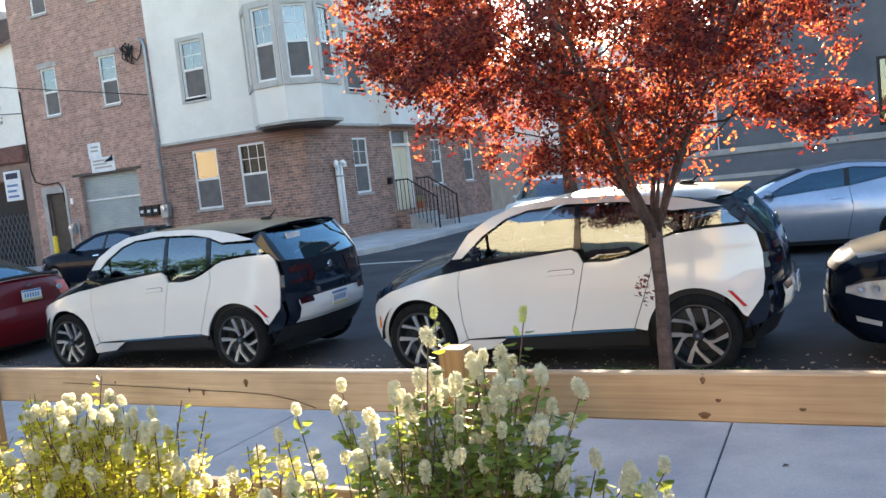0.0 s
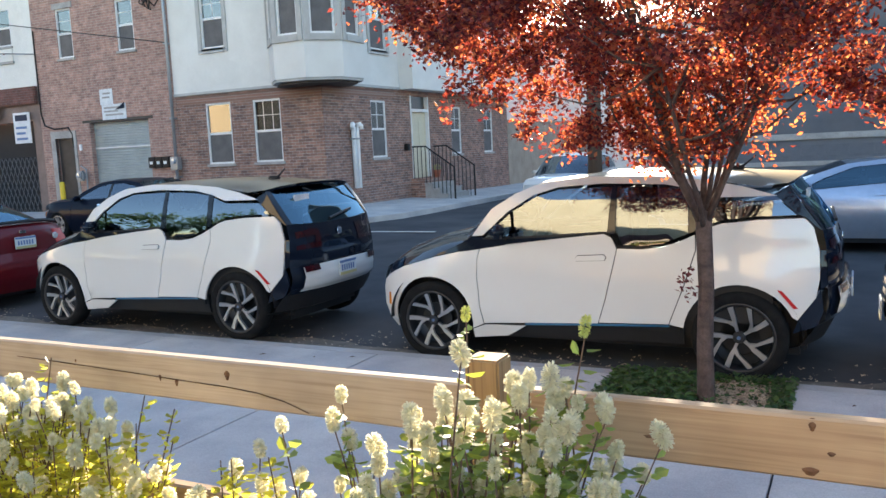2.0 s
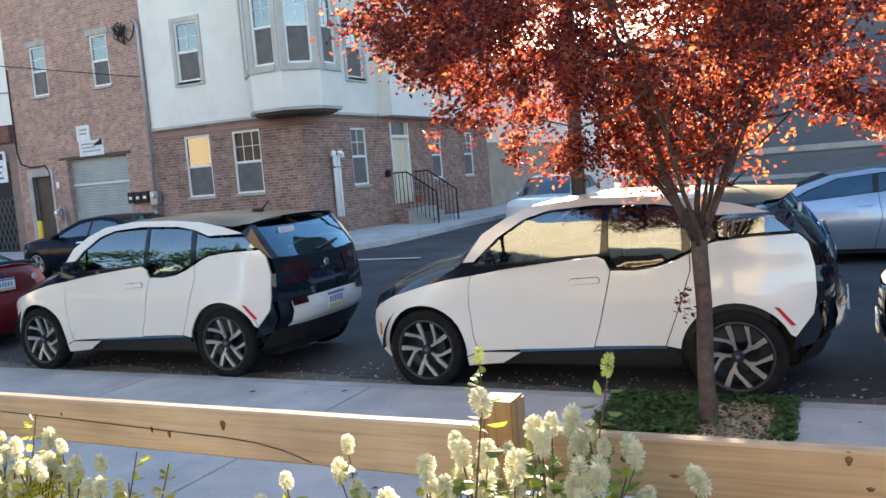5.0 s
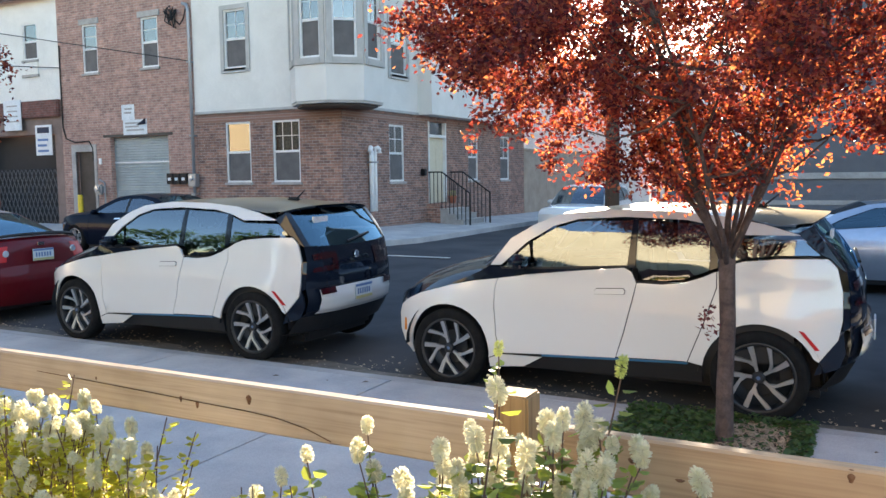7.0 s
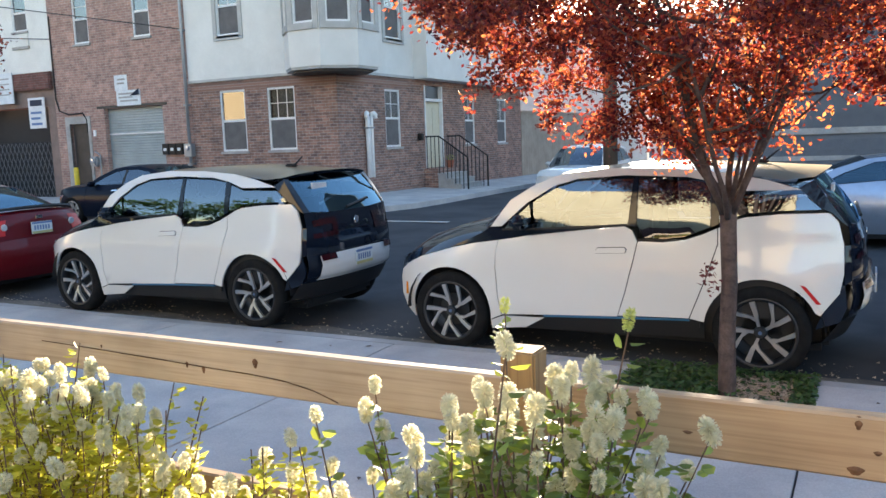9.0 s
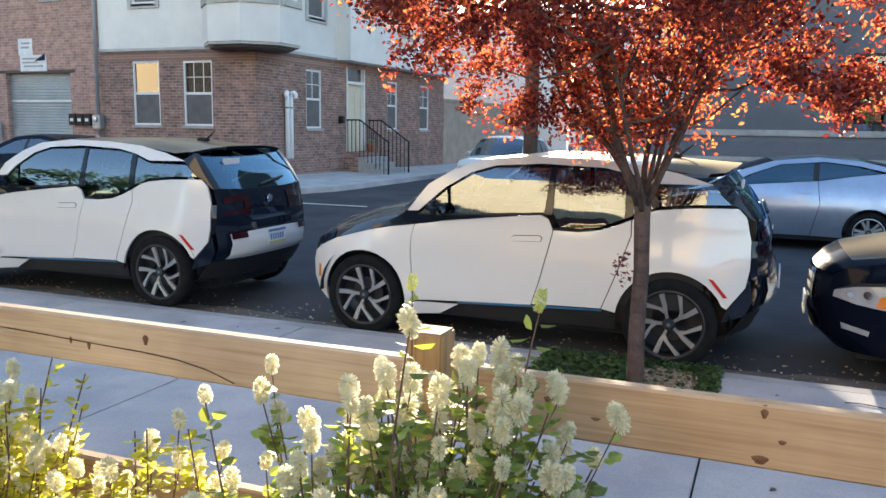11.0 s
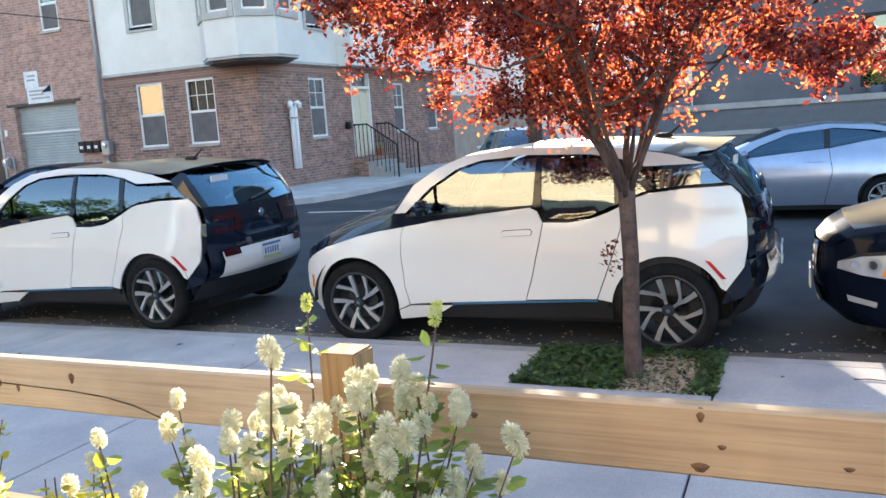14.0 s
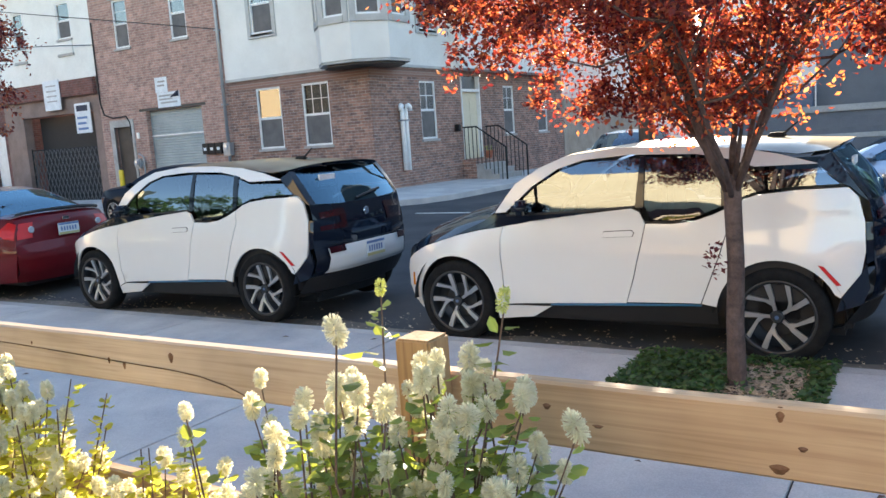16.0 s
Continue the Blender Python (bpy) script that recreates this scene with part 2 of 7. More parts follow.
GLASS_SHOP = pane_material("shop_glass", (0.4, 0.4, 0.4), 1.95)
GLASS_DARK = pane_material("dark_house_glass", (0.6, 0.62, 0.63), 1.16)
SCREEN = surface("insect_screen", (0.10, 0.095, 0.095), (0.14, 0.13, 0.13), 3, 0.7, fine=200, bump=0.05)
SMOKED_LENS = plain("smoked_red_lens", (0.035, 0.002, 0.004), 0.2, 0.0, 0.5, 1.25)
CAR_WHITE = plain("car_white", (0.67, 0.67, 0.66), 0.25, 0.0, 1.0, vary=0.012)
CAR_BLACK = plain("car_gloss_black", (0.006, 0.010, 0.020), 0.4, 0.0, 0.75, 1.04)
CAR_DUSTY = plain("car_dusty_black", (0.009, 0.010, 0.015), 0.4, 0.0, 0.5, 1.15)
dusty = CAR_DUSTY.node_tree.nodes["Principled BSDF"].inputs
dusty["Sheen Weight"].default_value, dusty["Sheen Roughness"].default_value, dusty["Sheen Tint"].default_value = 0.2, 0.5, (1.0, 0.84, 0.55, 1)
for ground_mat in (ASPHALT, GRIT):
    ground_mat.node_tree.nodes["Principled BSDF"].inputs["Specular IOR Level"].default_value = 0.12
CAR_SALOON = plain("car_deep_navy_black", (0.004, 0.007, 0.016), 0.2, 0.0, 0.1, 1.06)
CAR_RED = plain("car_dark_red", (0.115, 0.004, 0.008), 0.4, 0.1, 0.5, 1.3)
CAR_SILVER = plain("car_silver", (0.36, 0.42, 0.52), 0.3, 0.7, 1.0)
CAR_NAVY = plain("car_navy_black", (0.006, 0.010, 0.022), 0.35, 0.0, 0.15, 1.1)
TRIM_BLACK = plain("black_plastic", (0.011, 0.011, 0.013), 0.6)
RUBBER = surface("tyre_rubber", (0.009, 0.009, 0.010), (0.016, 0.016, 0.016), 10, 0.97, fine=90)
RUBBER.node_tree.nodes["Principled BSDF"].inputs["Specular IOR Level"].default_value = 0.15
ALLOY = plain("machined_alloy", (0.5, 0.5, 0.51), 0.3, 0.6)
ALLOY_TURBINE = plain("grey_machined_alloy", (0.42, 0.42, 0.43), 0.3, 0.65)
ALLOY_DARK = plain("dark_alloy", (0.04, 0.042, 0.046), 0.4, 0.6)
CHROME = plain("chrome", (0.8, 0.8, 0.82), 0.08, 1.0)
BLUE_TRIM = plain("blue_sill_trim", (0.03, 0.16, 0.30), 0.3, 0.2, 1.0)
BADGE_BLUE = plain("badge_blue", (0.08, 0.14, 0.25), 0.3)
RED_LENS = plain("red_lens", (0.5, 0.012, 0.014), 0.3, 0.0, 0.35, 1.35)
AMBER_LENS = plain("amber_lens", (0.75, 0.24, 0.03), 0.12, 0.0, 1.0)
CLEAR_LENS = plain("clear_lens", (0.5, 0.53, 0.58), 0.15, 0.3, 1.0)
PLATE = plain("plate_pale", (0.62, 0.66, 0.68), 0.4)
PLATE_YELLOW = plain("plate_yellow", (0.5, 0.45, 0.22), 0.4)
SEAT = surface("seat_cloth", (0.05, 0.05, 0.055), (0.09, 0.085, 0.08), 8, 0.9)
TERRACOTTA = surface("terracotta", (0.32, 0.09, 0.05), (0.42, 0.14, 0.08), 8, 0.8)
PLANTER = surface("blue_grey_planter", (0.075, 0.095, 0.14), (0.11, 0.13, 0.18), 4, 0.6)
ROOF_SHINGLE = surface("brown_shingle", (0.10, 0.075, 0.065), (0.16, 0.12, 0.1), 6, 0.9, fine=30)
LINE_PAINT = surface("road_line", (0.5, 0.5, 0.48), (0.62, 0.62, 0.6), 9, 0.8)

# ---- mesh helpers ----


def mesh_from(name, verts, faces, material=None, smooth=False):
    me = bpy.data.meshes.new(name)
    me.from_pydata([tuple(v) for v in verts], [], faces)
    me.update()
    if material:
        me.materials.append(material)
    if smooth:
        me.polygons.foreach_set("use_smooth", [True] * len(me.polygons))
    return me


def finish(name, bm, material=None, smooth=False):
    bmesh.ops.recalc_face_normals(bm, faces=bm.faces[:])
    me = bpy.data.meshes.new(name)
    bm.to_mesh(me)
    bm.free()
    if material:
        me.materials.append(material)
    if smooth:
        me.polygons.foreach_set("use_smooth", [True] * len(me.polygons))
    return me


def part(name, bm, material, parent, label="", smooth=False, at=None):
    """Links a bmesh (or a mesh) as one mesh object under a thing or a part."""
    me = bm if isinstance(bm, bpy.types.Mesh) else finish(name, bm, material, smooth)
    ob = new(name, me)
    ob.parent = parent
    if at is not None:
        ob.matrix_basis = at
    if label:
        tagged(ob, label)
    return ob


def thing(name, label, category, at=(0, 0, 0), group="", kind="", turn=0.0):
    ob = new(name)
    ob.matrix_basis = pose(*at, 0, 0, turn)
    return tagged(ob, label, category, group, kind)


def solid(name, bm, material, label, category, kind="", at=None, smooth=False, group=""):
    ob = new(name, bm if isinstance(bm, bpy.types.Mesh) else finish(name, bm, material, smooth))
    if at is not None:
        ob.matrix_basis = at
    return tagged(ob, label, category, group, kind)


def add_box(bm, a, b, bevel=0.0):
    """A box from corner a to corner b."""
    r = bmesh.ops.create_cube(bm, size=1.0)
    c, s = [(p + q) / 2 for p, q in zip(a, b)], [abs(q - p) for p, q in zip(a, b)]
    for v in r["verts"]:
        v.co = Vector((v.co.x * s[0] + c[0], v.co.y * s[1] + c[1], v.co.z * s[2] + c[2]))
    if bevel:
        edges = list({e for v in r["verts"] for e in v.link_edges})
        bmesh.ops.bevel(bm, geom=edges, offset=bevel, segments=2, affect="EDGES")
    return bm


def box(a, b, bevel=0.0):
    return add_box(bmesh.new(), a, b, bevel)


def add_tube(bm, pts, radii, sides=8, cap=True):
    """A tapered tube along points."""
    rings = []
    for i, p in enumerate(pts):
        p = Vector(p)
        d = (Vector(pts[min(i + 1, len(pts) - 1)]) - Vector(pts[max(i - 1, 0)])).normalized()
        u = d.cross(Vector((0, 0, 1)) if abs(d.z) < 0.95 else Vector((1, 0, 0))).normalized()
        v = d.cross(u)
        r = radii[i] if isinstance(radii, (list, tuple)) else radii
        rings.append([bm.verts.new(p + r * (u * math.cos(2 * math.pi * k / sides) + v * math.sin(2 * math.pi * k / sides))) for k in range(sides)])
    for a, b in zip(rings, rings[1:]):
        for k in range(sides):
            bm.faces.new((a[k], a[(k + 1) % sides], b[(k + 1) % sides], b[k]))
    if cap:
        bm.faces.new(rings[0][::-1]), bm.faces.new(rings[-1])
    return bm


def tube(pts, radii, sides=8):
    return add_tube(bmesh.new(), pts, radii, sides)


def lathe(profile, sides=40):
    """Turns (radius, y) points about the y axis."""
    bm = bmesh.new()
    rings = [[bm.verts.new((r * math.cos(2 * math.pi * k / sides), y, r * math.sin(2 * math.pi * k / sides))) for k in range(sides)] for r, y in profile]
    for a, b in zip(rings, rings[1:]):
        for k in range(sides):
            bm.faces.new((a[k], a[(k + 1) % sides], b[(k + 1) % sides], b[k]))
    return bm


def ground_z(x, y):
    """Road height: it rises a little away from the near kerb, and more to the far left."""
    r = min(max(y / 7.6, 0.0), 1.3)
    left = min(max(-x / 8.0, 0.0), 1.0)
    return 0.06 * r + 0.16 * left * r

# ---- ground, road, pavements ----


def build_ground():
    xs = [-600, -200, -80, -40, -30] + [-24 + 1.0 * i for i in range(49)] + [30, 40, 80, 200, 600]
    ys = [-500, -150, -60, -30] + [-20 + 1.0 * i for i in range(61)] + [50, 70, 120, 300, 900]
    verts = [(x, y, ground_z(x, y)) for y in ys for x in xs]
    n = len(xs)
    faces = [(j * n + i, j * n + i + 1, (j + 1) * n + i + 1, (j + 1) * n + i) for j in range(len(ys) - 1) for i in range(n - 1)]
    tagged(new("ground", mesh_from("ground", verts, faces, ASPHALT)), "dark grey asphalt street with gritty edges", "ground", kind="structure")
    # gritty gutter strip beside the near kerb
    rng = random.Random(4)
    verts, faces = [], []
    for i in range(2600):
        x, y = rng.uniform(-9, 8), -0.2 + abs(rng.gauss(0, 0.38))
        s, a = rng.uniform(0.006, 0.02), rng.uniform(0, 6.28)
        k = len(verts)
        z = ground_z(x, y) + 0.004
        verts += [(x + s * math.cos(a), y + s * math.sin(a), z), (x + s * math.cos(a + 2.1), y + s * math.sin(a + 2.1), z + s * 0.5), (x + s * math.cos(a + 4.2), y + s * math.sin(a + 4.2), z)]
        faces.append((k, k + 1, k + 2))
    tagged(new("road_litter", mesh_from("road_litter", verts, faces, CHIPS)), "small pale grit and leaf bits along the gutter", "litter", kind="stuff")
    line = new("road_line", finish("road_line", box((-5.85, 8.25, ground_z(-5.5, 8.3) + 0.004), (-4.3, 8.37, ground_z(-5.5, 8.3) + 0.01)), LINE_PAINT))
    tagged(line, "short worn white line painted on the street", "road marking", kind="structure")


PAVE_Z = 0.08
KERB_Y = -0.2


def build_gutter():
    """Dust and grit gathered along the kerb, with an uneven edge."""
    verts, faces = [], []
    n = 260
    for i in range(n + 1):
        x = -26 + 40 * i / n
        edge = 0.16 + 0.22 * noise.noise(Vector((x * 0.9, 3.1, 0))) + 0.1 * noise.noise(Vector((x * 4.0, 8.2, 0)))
        for y in (-0.195, max(edge, -0.12)):
            verts.append((x, y, ground_z(x, max(y, 0)) + 0.006))
    for i in range(n):
        faces.append((2 * i, 2 * i + 2, 2 * i + 3, 2 * i + 1))
    ob = new("gutter", mesh_from("gutter", verts, faces, GUTTER))
    tagged(ob, "strip of pale dust and grit along the kerb", "road", kind="structure")


def build_near_pavement():
    root = thing("pavement", "pale grey concrete pavement slabs with dark joints", "pavement", kind="structure")
    part("kerb", box((-40, KERB_Y - 0.15, -0.3), (1.69, KERB_Y, PAVE_Z - 0.004), 0.015), KERB, root)
    part("kerb", box((2.98, KERB_Y - 0.15, -0.3), (40, KERB_Y, PAVE_Z - 0.004), 0.015), KERB, root)
    part("joint_bed", box((-40, -4.6, -0.3), (40, -1.1, PAVE_Z - 0.02)), ASPHALT, root)
    part("joint_bed", box((-40, -1.1, -0.3), (1.69, KERB_Y - 0.15, PAVE_Z - 0.02)), ASPHALT, root)
    part("joint_bed", box((2.98, -1.1, -0.3), (40, KERB_Y - 0.15, PAVE_Z - 0.02)), ASPHALT, root)
    cuts = [-40, -16, -13.3, -10.7, -8.1, -5.5, -2.95, -0.42, 2.97, 5.02, 7.1, 9.6, 14, 40]
    g = 0.006
    for a, b in zip(cuts, cuts[1:]):
        if a == -0.42:
            part("slab", box((a + g, -1.08, 0), (1.68, KERB_Y - 0.155, PAVE_Z), 0.004), CONCRETE, root)
        else:
            part("slab", box((a + g, -1.08, 0), (b - g, KERB_Y - 0.155, PAVE_Z), 0.004), CONCRETE, root)
        part("slab", box((a + g, -4.6, 0), (b - g, -1.085, PAVE_Z), 0.004), CONCRETE, root)
    # stray dark leaves and a twig on the slabs
    rng = random.Random(9)
    for i in range(34):
        x, y, s = rng.uniform(-3, 6), rng.uniform(-3.6, -0.5), rng.uniform(0.012, 0.03)
        if 1.6 < x < 3.05 and y > -1.1:
            x += 1.6
        a = rng.uniform(0, 6.28)
        v = [(x + s * math.cos(a + q) * f, y + s * math.sin(a + q) * f, PAVE_Z + 0.004 + 0.006 * (k % 2)) for k, (q, f) in enumerate(((0, 1.2), (1.2, 0.6), (3.1, 1.1), (4.6, 0.7)))]
        solid("fallen_leaf", mesh_from("fallen_leaf", v, [(0, 1, 2), (0, 2, 3)], DRY), None, "small dry brown leaf lying on the pavement", "leaf", group="fallen leaves")
    pts = [(3.75 + 0.1 * i, -0.62 + 0.03 * math.sin(i * 1.3) - 0.015 * i, PAVE_Z + 0.006) for i in range(9)]
    solid("twig", tube(pts, 0.0038, 5), BARK, "thin dark bent twig lying on the pavement", "twig")


def build_tree_bed():
    root = thing("tree_bed", "tree pit with dark soil, ground ivy and pale wood chips", "planting bed", kind="structure")
    part("soil", box((1.7, -1.08, -0.2), (2.975, KERB_Y, 0.055)), MULCH, root)
    rng = random.Random(3)
    verts, faces = [], []
    for i in range(5200):
        x, y = rng.uniform(1.68, 2.99), rng.uniform(-1.1, -0.2)
        if 2.40 < x < 2.84 and -1.1 < y < -0.35 and rng.random() < 0.9:
            continue
        s, a, h = rng.uniform(0.014, 0.032), rng.uniform(0, 6.28), rng.uniform(0.05, 0.125)
        d = Vector((math.cos(a), math.sin(a), rng.uniform(-0.3, 0.7))).normalized() * s
        e = d.cross(Vector((rng.uniform(-1, 1), rng.uniform(-1, 1), 1))).normalized() * s * 0.6
        c, k = Vector((x, y, h)), len(verts)
        verts += [c - d, c + e, c + d, c - e]
        faces.append((k, k + 1, k + 2, k + 3))
    part("ground_ivy", mesh_from("ground_ivy", verts, faces, GRASS_LEAF), None, root)["kind"] = "stuff"
    verts, faces = [], []
    for i in range(2600):
        x, y = rng.gauss(2.64, 0.19), rng.uniform(-1.09, -0.25)
        if not 1.7 < x < 2.97:
            continue
        s, a = rng.uniform(0.012, 0.035), rng.uniform(0, 6.28)
        d, e = Vector((math.cos(a), math.sin(a), rng.uniform(-0.2, 0.3))) * s, Vector((-math.sin(a), math.cos(a), rng.uniform(-0.3, 0.3))) * s * 0.25
        c, k = Vector((x, y, 0.06 + rng.random() * 0.025)), len(verts)
        verts += [c - d, c + e, c + d, c - e]
        faces.append((k, k + 1, k + 2, k + 3))
    part("wood_chips", mesh_from("wood_chips", verts, faces, CHIPS), None, root)["kind"] = "stuff"


FACADE_Y, CORNER_X = 10.67, -8.48


def build_far_pavement():
    root = thing("far_pavement", "grey concrete corner pavement across the street", "pavement", kind="structure")
    # outline: along the main street's far kerb, round the corner, along the side street
    line = [(-60, 8.75), (-30, 8.75), (-14, 8.75), (-9.5, 8.78), (-8.2, 8.85), (-7.2, 9.15), (-6.6, 9.75), (-6.35, 10.6), (-6.3, 12), (-6.3, 16), (-6.3, 22), (-6.3, 30), (-6.3, 60)]
    verts, faces = [], []
    for x, y in line:
        top = ground_z(x, y) + 0.13
        back = (CORNER_X if x > -9.6 else x, max(y, FACADE_Y) if x > -9.6 else FACADE_Y)
        if x > -9.6:
            back = (CORNER_X - 0.1 if y > FACADE_Y else min(x, CORNER_X - 0.1), max(y, FACADE_Y + 0.1))
        verts += [(x, y, top - 0.4), (x, y, top), (*back, 0.5 if y < 13 else max(0.36, 0.5 - 0.012 * (y - 13)))]
    for i in range(len(line) - 1):
        a = 3 * i
        faces += [(a, a + 3, a + 4, a + 1), (a + 1, a + 4, a + 5, a + 2)]
    part("slab", mesh_from("slab", verts, faces, CONCRETE), None, root)
    r = thing("right_pavement", "grey concrete pavement below the blue-grey wall", "pavement", kind="structure")
    part("slab", box((-1.9, 9.35, -0.3), (60, 11.0, 0.2), 0.02), CONCRETE, r)


# ---- walls, windows ----


def wall_boxes(bm, axis, at, u0, u1, z0, z1, openings, thick):
    """A wall along x (axis 0, its face at y = at) or y (axis 1, its face at x = at), with real openings (u0, u1, z0, z1)."""
    us = sorted({u0, u1, *(v for o in openings for v in o[:2])})
    zs = sorted({z0, z1, *(v for o in openings for v in o[2:])})
    full = {}
    for i in range(len(us) - 1):
        for k in range(len(zs) - 1):
            m, n = (us[i] + us[i + 1]) / 2, (zs[k] + zs[k + 1]) / 2
            full[i, k] = not any(o[0] < m < o[1] and o[2] < n < o[3] for o in openings)
    made = {}

    def corner(i, k, d):
        if (i, k, d) not in made:
            made[i, k, d] = bm.verts.new((us[i], at + d * thick, zs[k]) if axis == 0 else (at - d * thick, us[i], zs[k]))
        return made[i, k, d]
    for (i, k), there in full.items():
        if not there:
            continue
        for d in (0, 1):
            bm.faces.new([corner(i, k, d), corner(i + 1, k, d), corner(i + 1, k + 1, d), corner(i, k + 1, d)])
        for di, dk, a, c in ((-1, 0, (i, k), (i, k + 1)), (1, 0, (i + 1, k), (i + 1, k + 1)), (0, -1, (i, k), (i + 1, k)), (0, 1, (i, k + 1), (i + 1, k + 1))):
            if not full.get((i + di, k + dk)):
                bm.faces.new([corner(*a, 0), corner(*c, 0), corner(*c, 1), corner(*a, 1)])
    return bm


def put_uv(axis, at, u, out, z):
    """A place on a wall: u along it, out in front of its face, z up."""
    return (u, at - out, z) if axis == 0 else (at + out, u, z)


def uv_box(bm, axis, at, u0, u1, z0, z1, o0, o1, bevel=0.0):
    return add_box(bm, put_uv(axis, at, u0, o0, z0), put_uv(axis, at, u1, o1, z1), bevel)


def window(parent, axis, at, u0, u1, z0, z1, frame_mat=None, sill=True, surround=0.0, grid=(2, 2), blind=True, lintel=False, glass=None, curtain=False):
    """A double-hung window: frame, two sashes with glass, muntins on the upper one, sill."""
    fm = frame_mat or WHITE_PAINT
    w = part("window", uv_box(uv_box(uv_box(uv_box(bmesh.new(), axis, at, u0, u0 + 0.045, z0, z1, -0.10, -0.02), axis, at, u1 - 0.045, u1, z0, z1, -0.10, -0.02), axis, at, u0 + 0.045, u1 - 0.045, z1 - 0.05, z1, -0.10, -0.02), axis, at, u0 + 0.045, u1 - 0.045, z0, z0 + 0.05, -0.10, -0.02), fm, parent)
    mid = (z0 + z1) / 2
    part("sash", uv_box(bmesh.new(), axis, at, u0 + 0.045, u1 - 0.045, mid - 0.03, mid + 0.03, -0.09, -0.035), fm, w)
    part("pane", uv_box(bmesh.new(), axis, at, u0 + 0.046, u1 - 0.046, mid + 0.031, z1 - 0.051, -0.068, -0.06), glass or GLASS_HOUSE, w)
    part("pane", uv_box(bmesh.new(), axis, at, u0 + 0.046, u1 - 0.046, z0 + 0.051, mid - 0.031, -0.083, -0.075), GLASS_HOUSE, w)
    if blind:
        part("screen", uv_box(bmesh.new(), axis, at, u0 + 0.05, u1 - 0.05, z0 + 0.055, mid - 0.034, -0.062, -0.055), SCREEN, w, "grey insect screen")
    if grid:
        bm = bmesh.new()
        for i in range(1, grid[0]):
            u = u0 + (u1 - u0) * i / grid[0]
            uv_box(bm, axis, at, u - 0.009, u + 0.009, mid + 0.03, z1 - 0.05, -0.06, -0.05)
        for i in range(1, grid[1]):
            z = mid + (z1 - mid) * i / grid[1]
            uv_box(bm, axis, at, u0 + 0.045, u1 - 0.045, z - 0.009, z + 0.009, -0.06, -0.051)
        part("muntin", bm, fm, w)
    part("blind", uv_box(bmesh.new(), axis, at, u0 + 0.02, u1 - 0.02, z0 + 0.02, (mid if blind else z0 + 0.3), -0.16, -0.14), BLIND, w)
    if curtain:
        part("curtain", uv_box(bmesh.new(), axis, at, u0 + 0.05, u1 - 0.05, mid, z1 - 0.03, -0.18, -0.15), CURTAIN_GREY, w)
    # dark panel behind the glass paints in the unlit room
    part("room_shade_panel", uv_box(bmesh.new(), axis, at, u0 + 0.01, u1 - 0.01, z0 + 0.01, z1 - 0.01, -0.27, -0.25), ROOM_SHADE, w)
    if sill:
        part("sill", uv_box(bmesh.new(), axis, at, u0 - 0.05, u1 + 0.05, z0 - 0.07, z0 - 0.002, -0.05, 0.05, 0.006), STONE_SILL if not surround else TRIM, w)
    if lintel:
        part("lintel", uv_box(bmesh.new(), axis, at, u0 - 0.1, u1 + 0.1, z1 + 0.002, z1 + 0.17, -0.05, 0.03, 0.006), STONE_SILL, w)
    if surround:
        s, bm = surround, bmesh.new()
        uv_box(bm, axis, at, u0 - s, u0 - 0.002, z0 - s, z1 + s, -0.02, 0.035)
        uv_box(bm, axis, at, u1 + 0.002, u1 + s, z0 - s, z1 + s, -0.02, 0.035)
        uv_box(bm, axis, at, u0 - 0.002, u1 + 0.002, z1 + 0.002, z1 + s, -0.02, 0.033)
        uv_box(bm, axis, at, u0 - 0.002, u1 + 0.002, z0 - s, z0 - 0.002, -0.02, 0.05)
        part("surround", bm, TRIM, w, "grey moulded window surround")
    return w


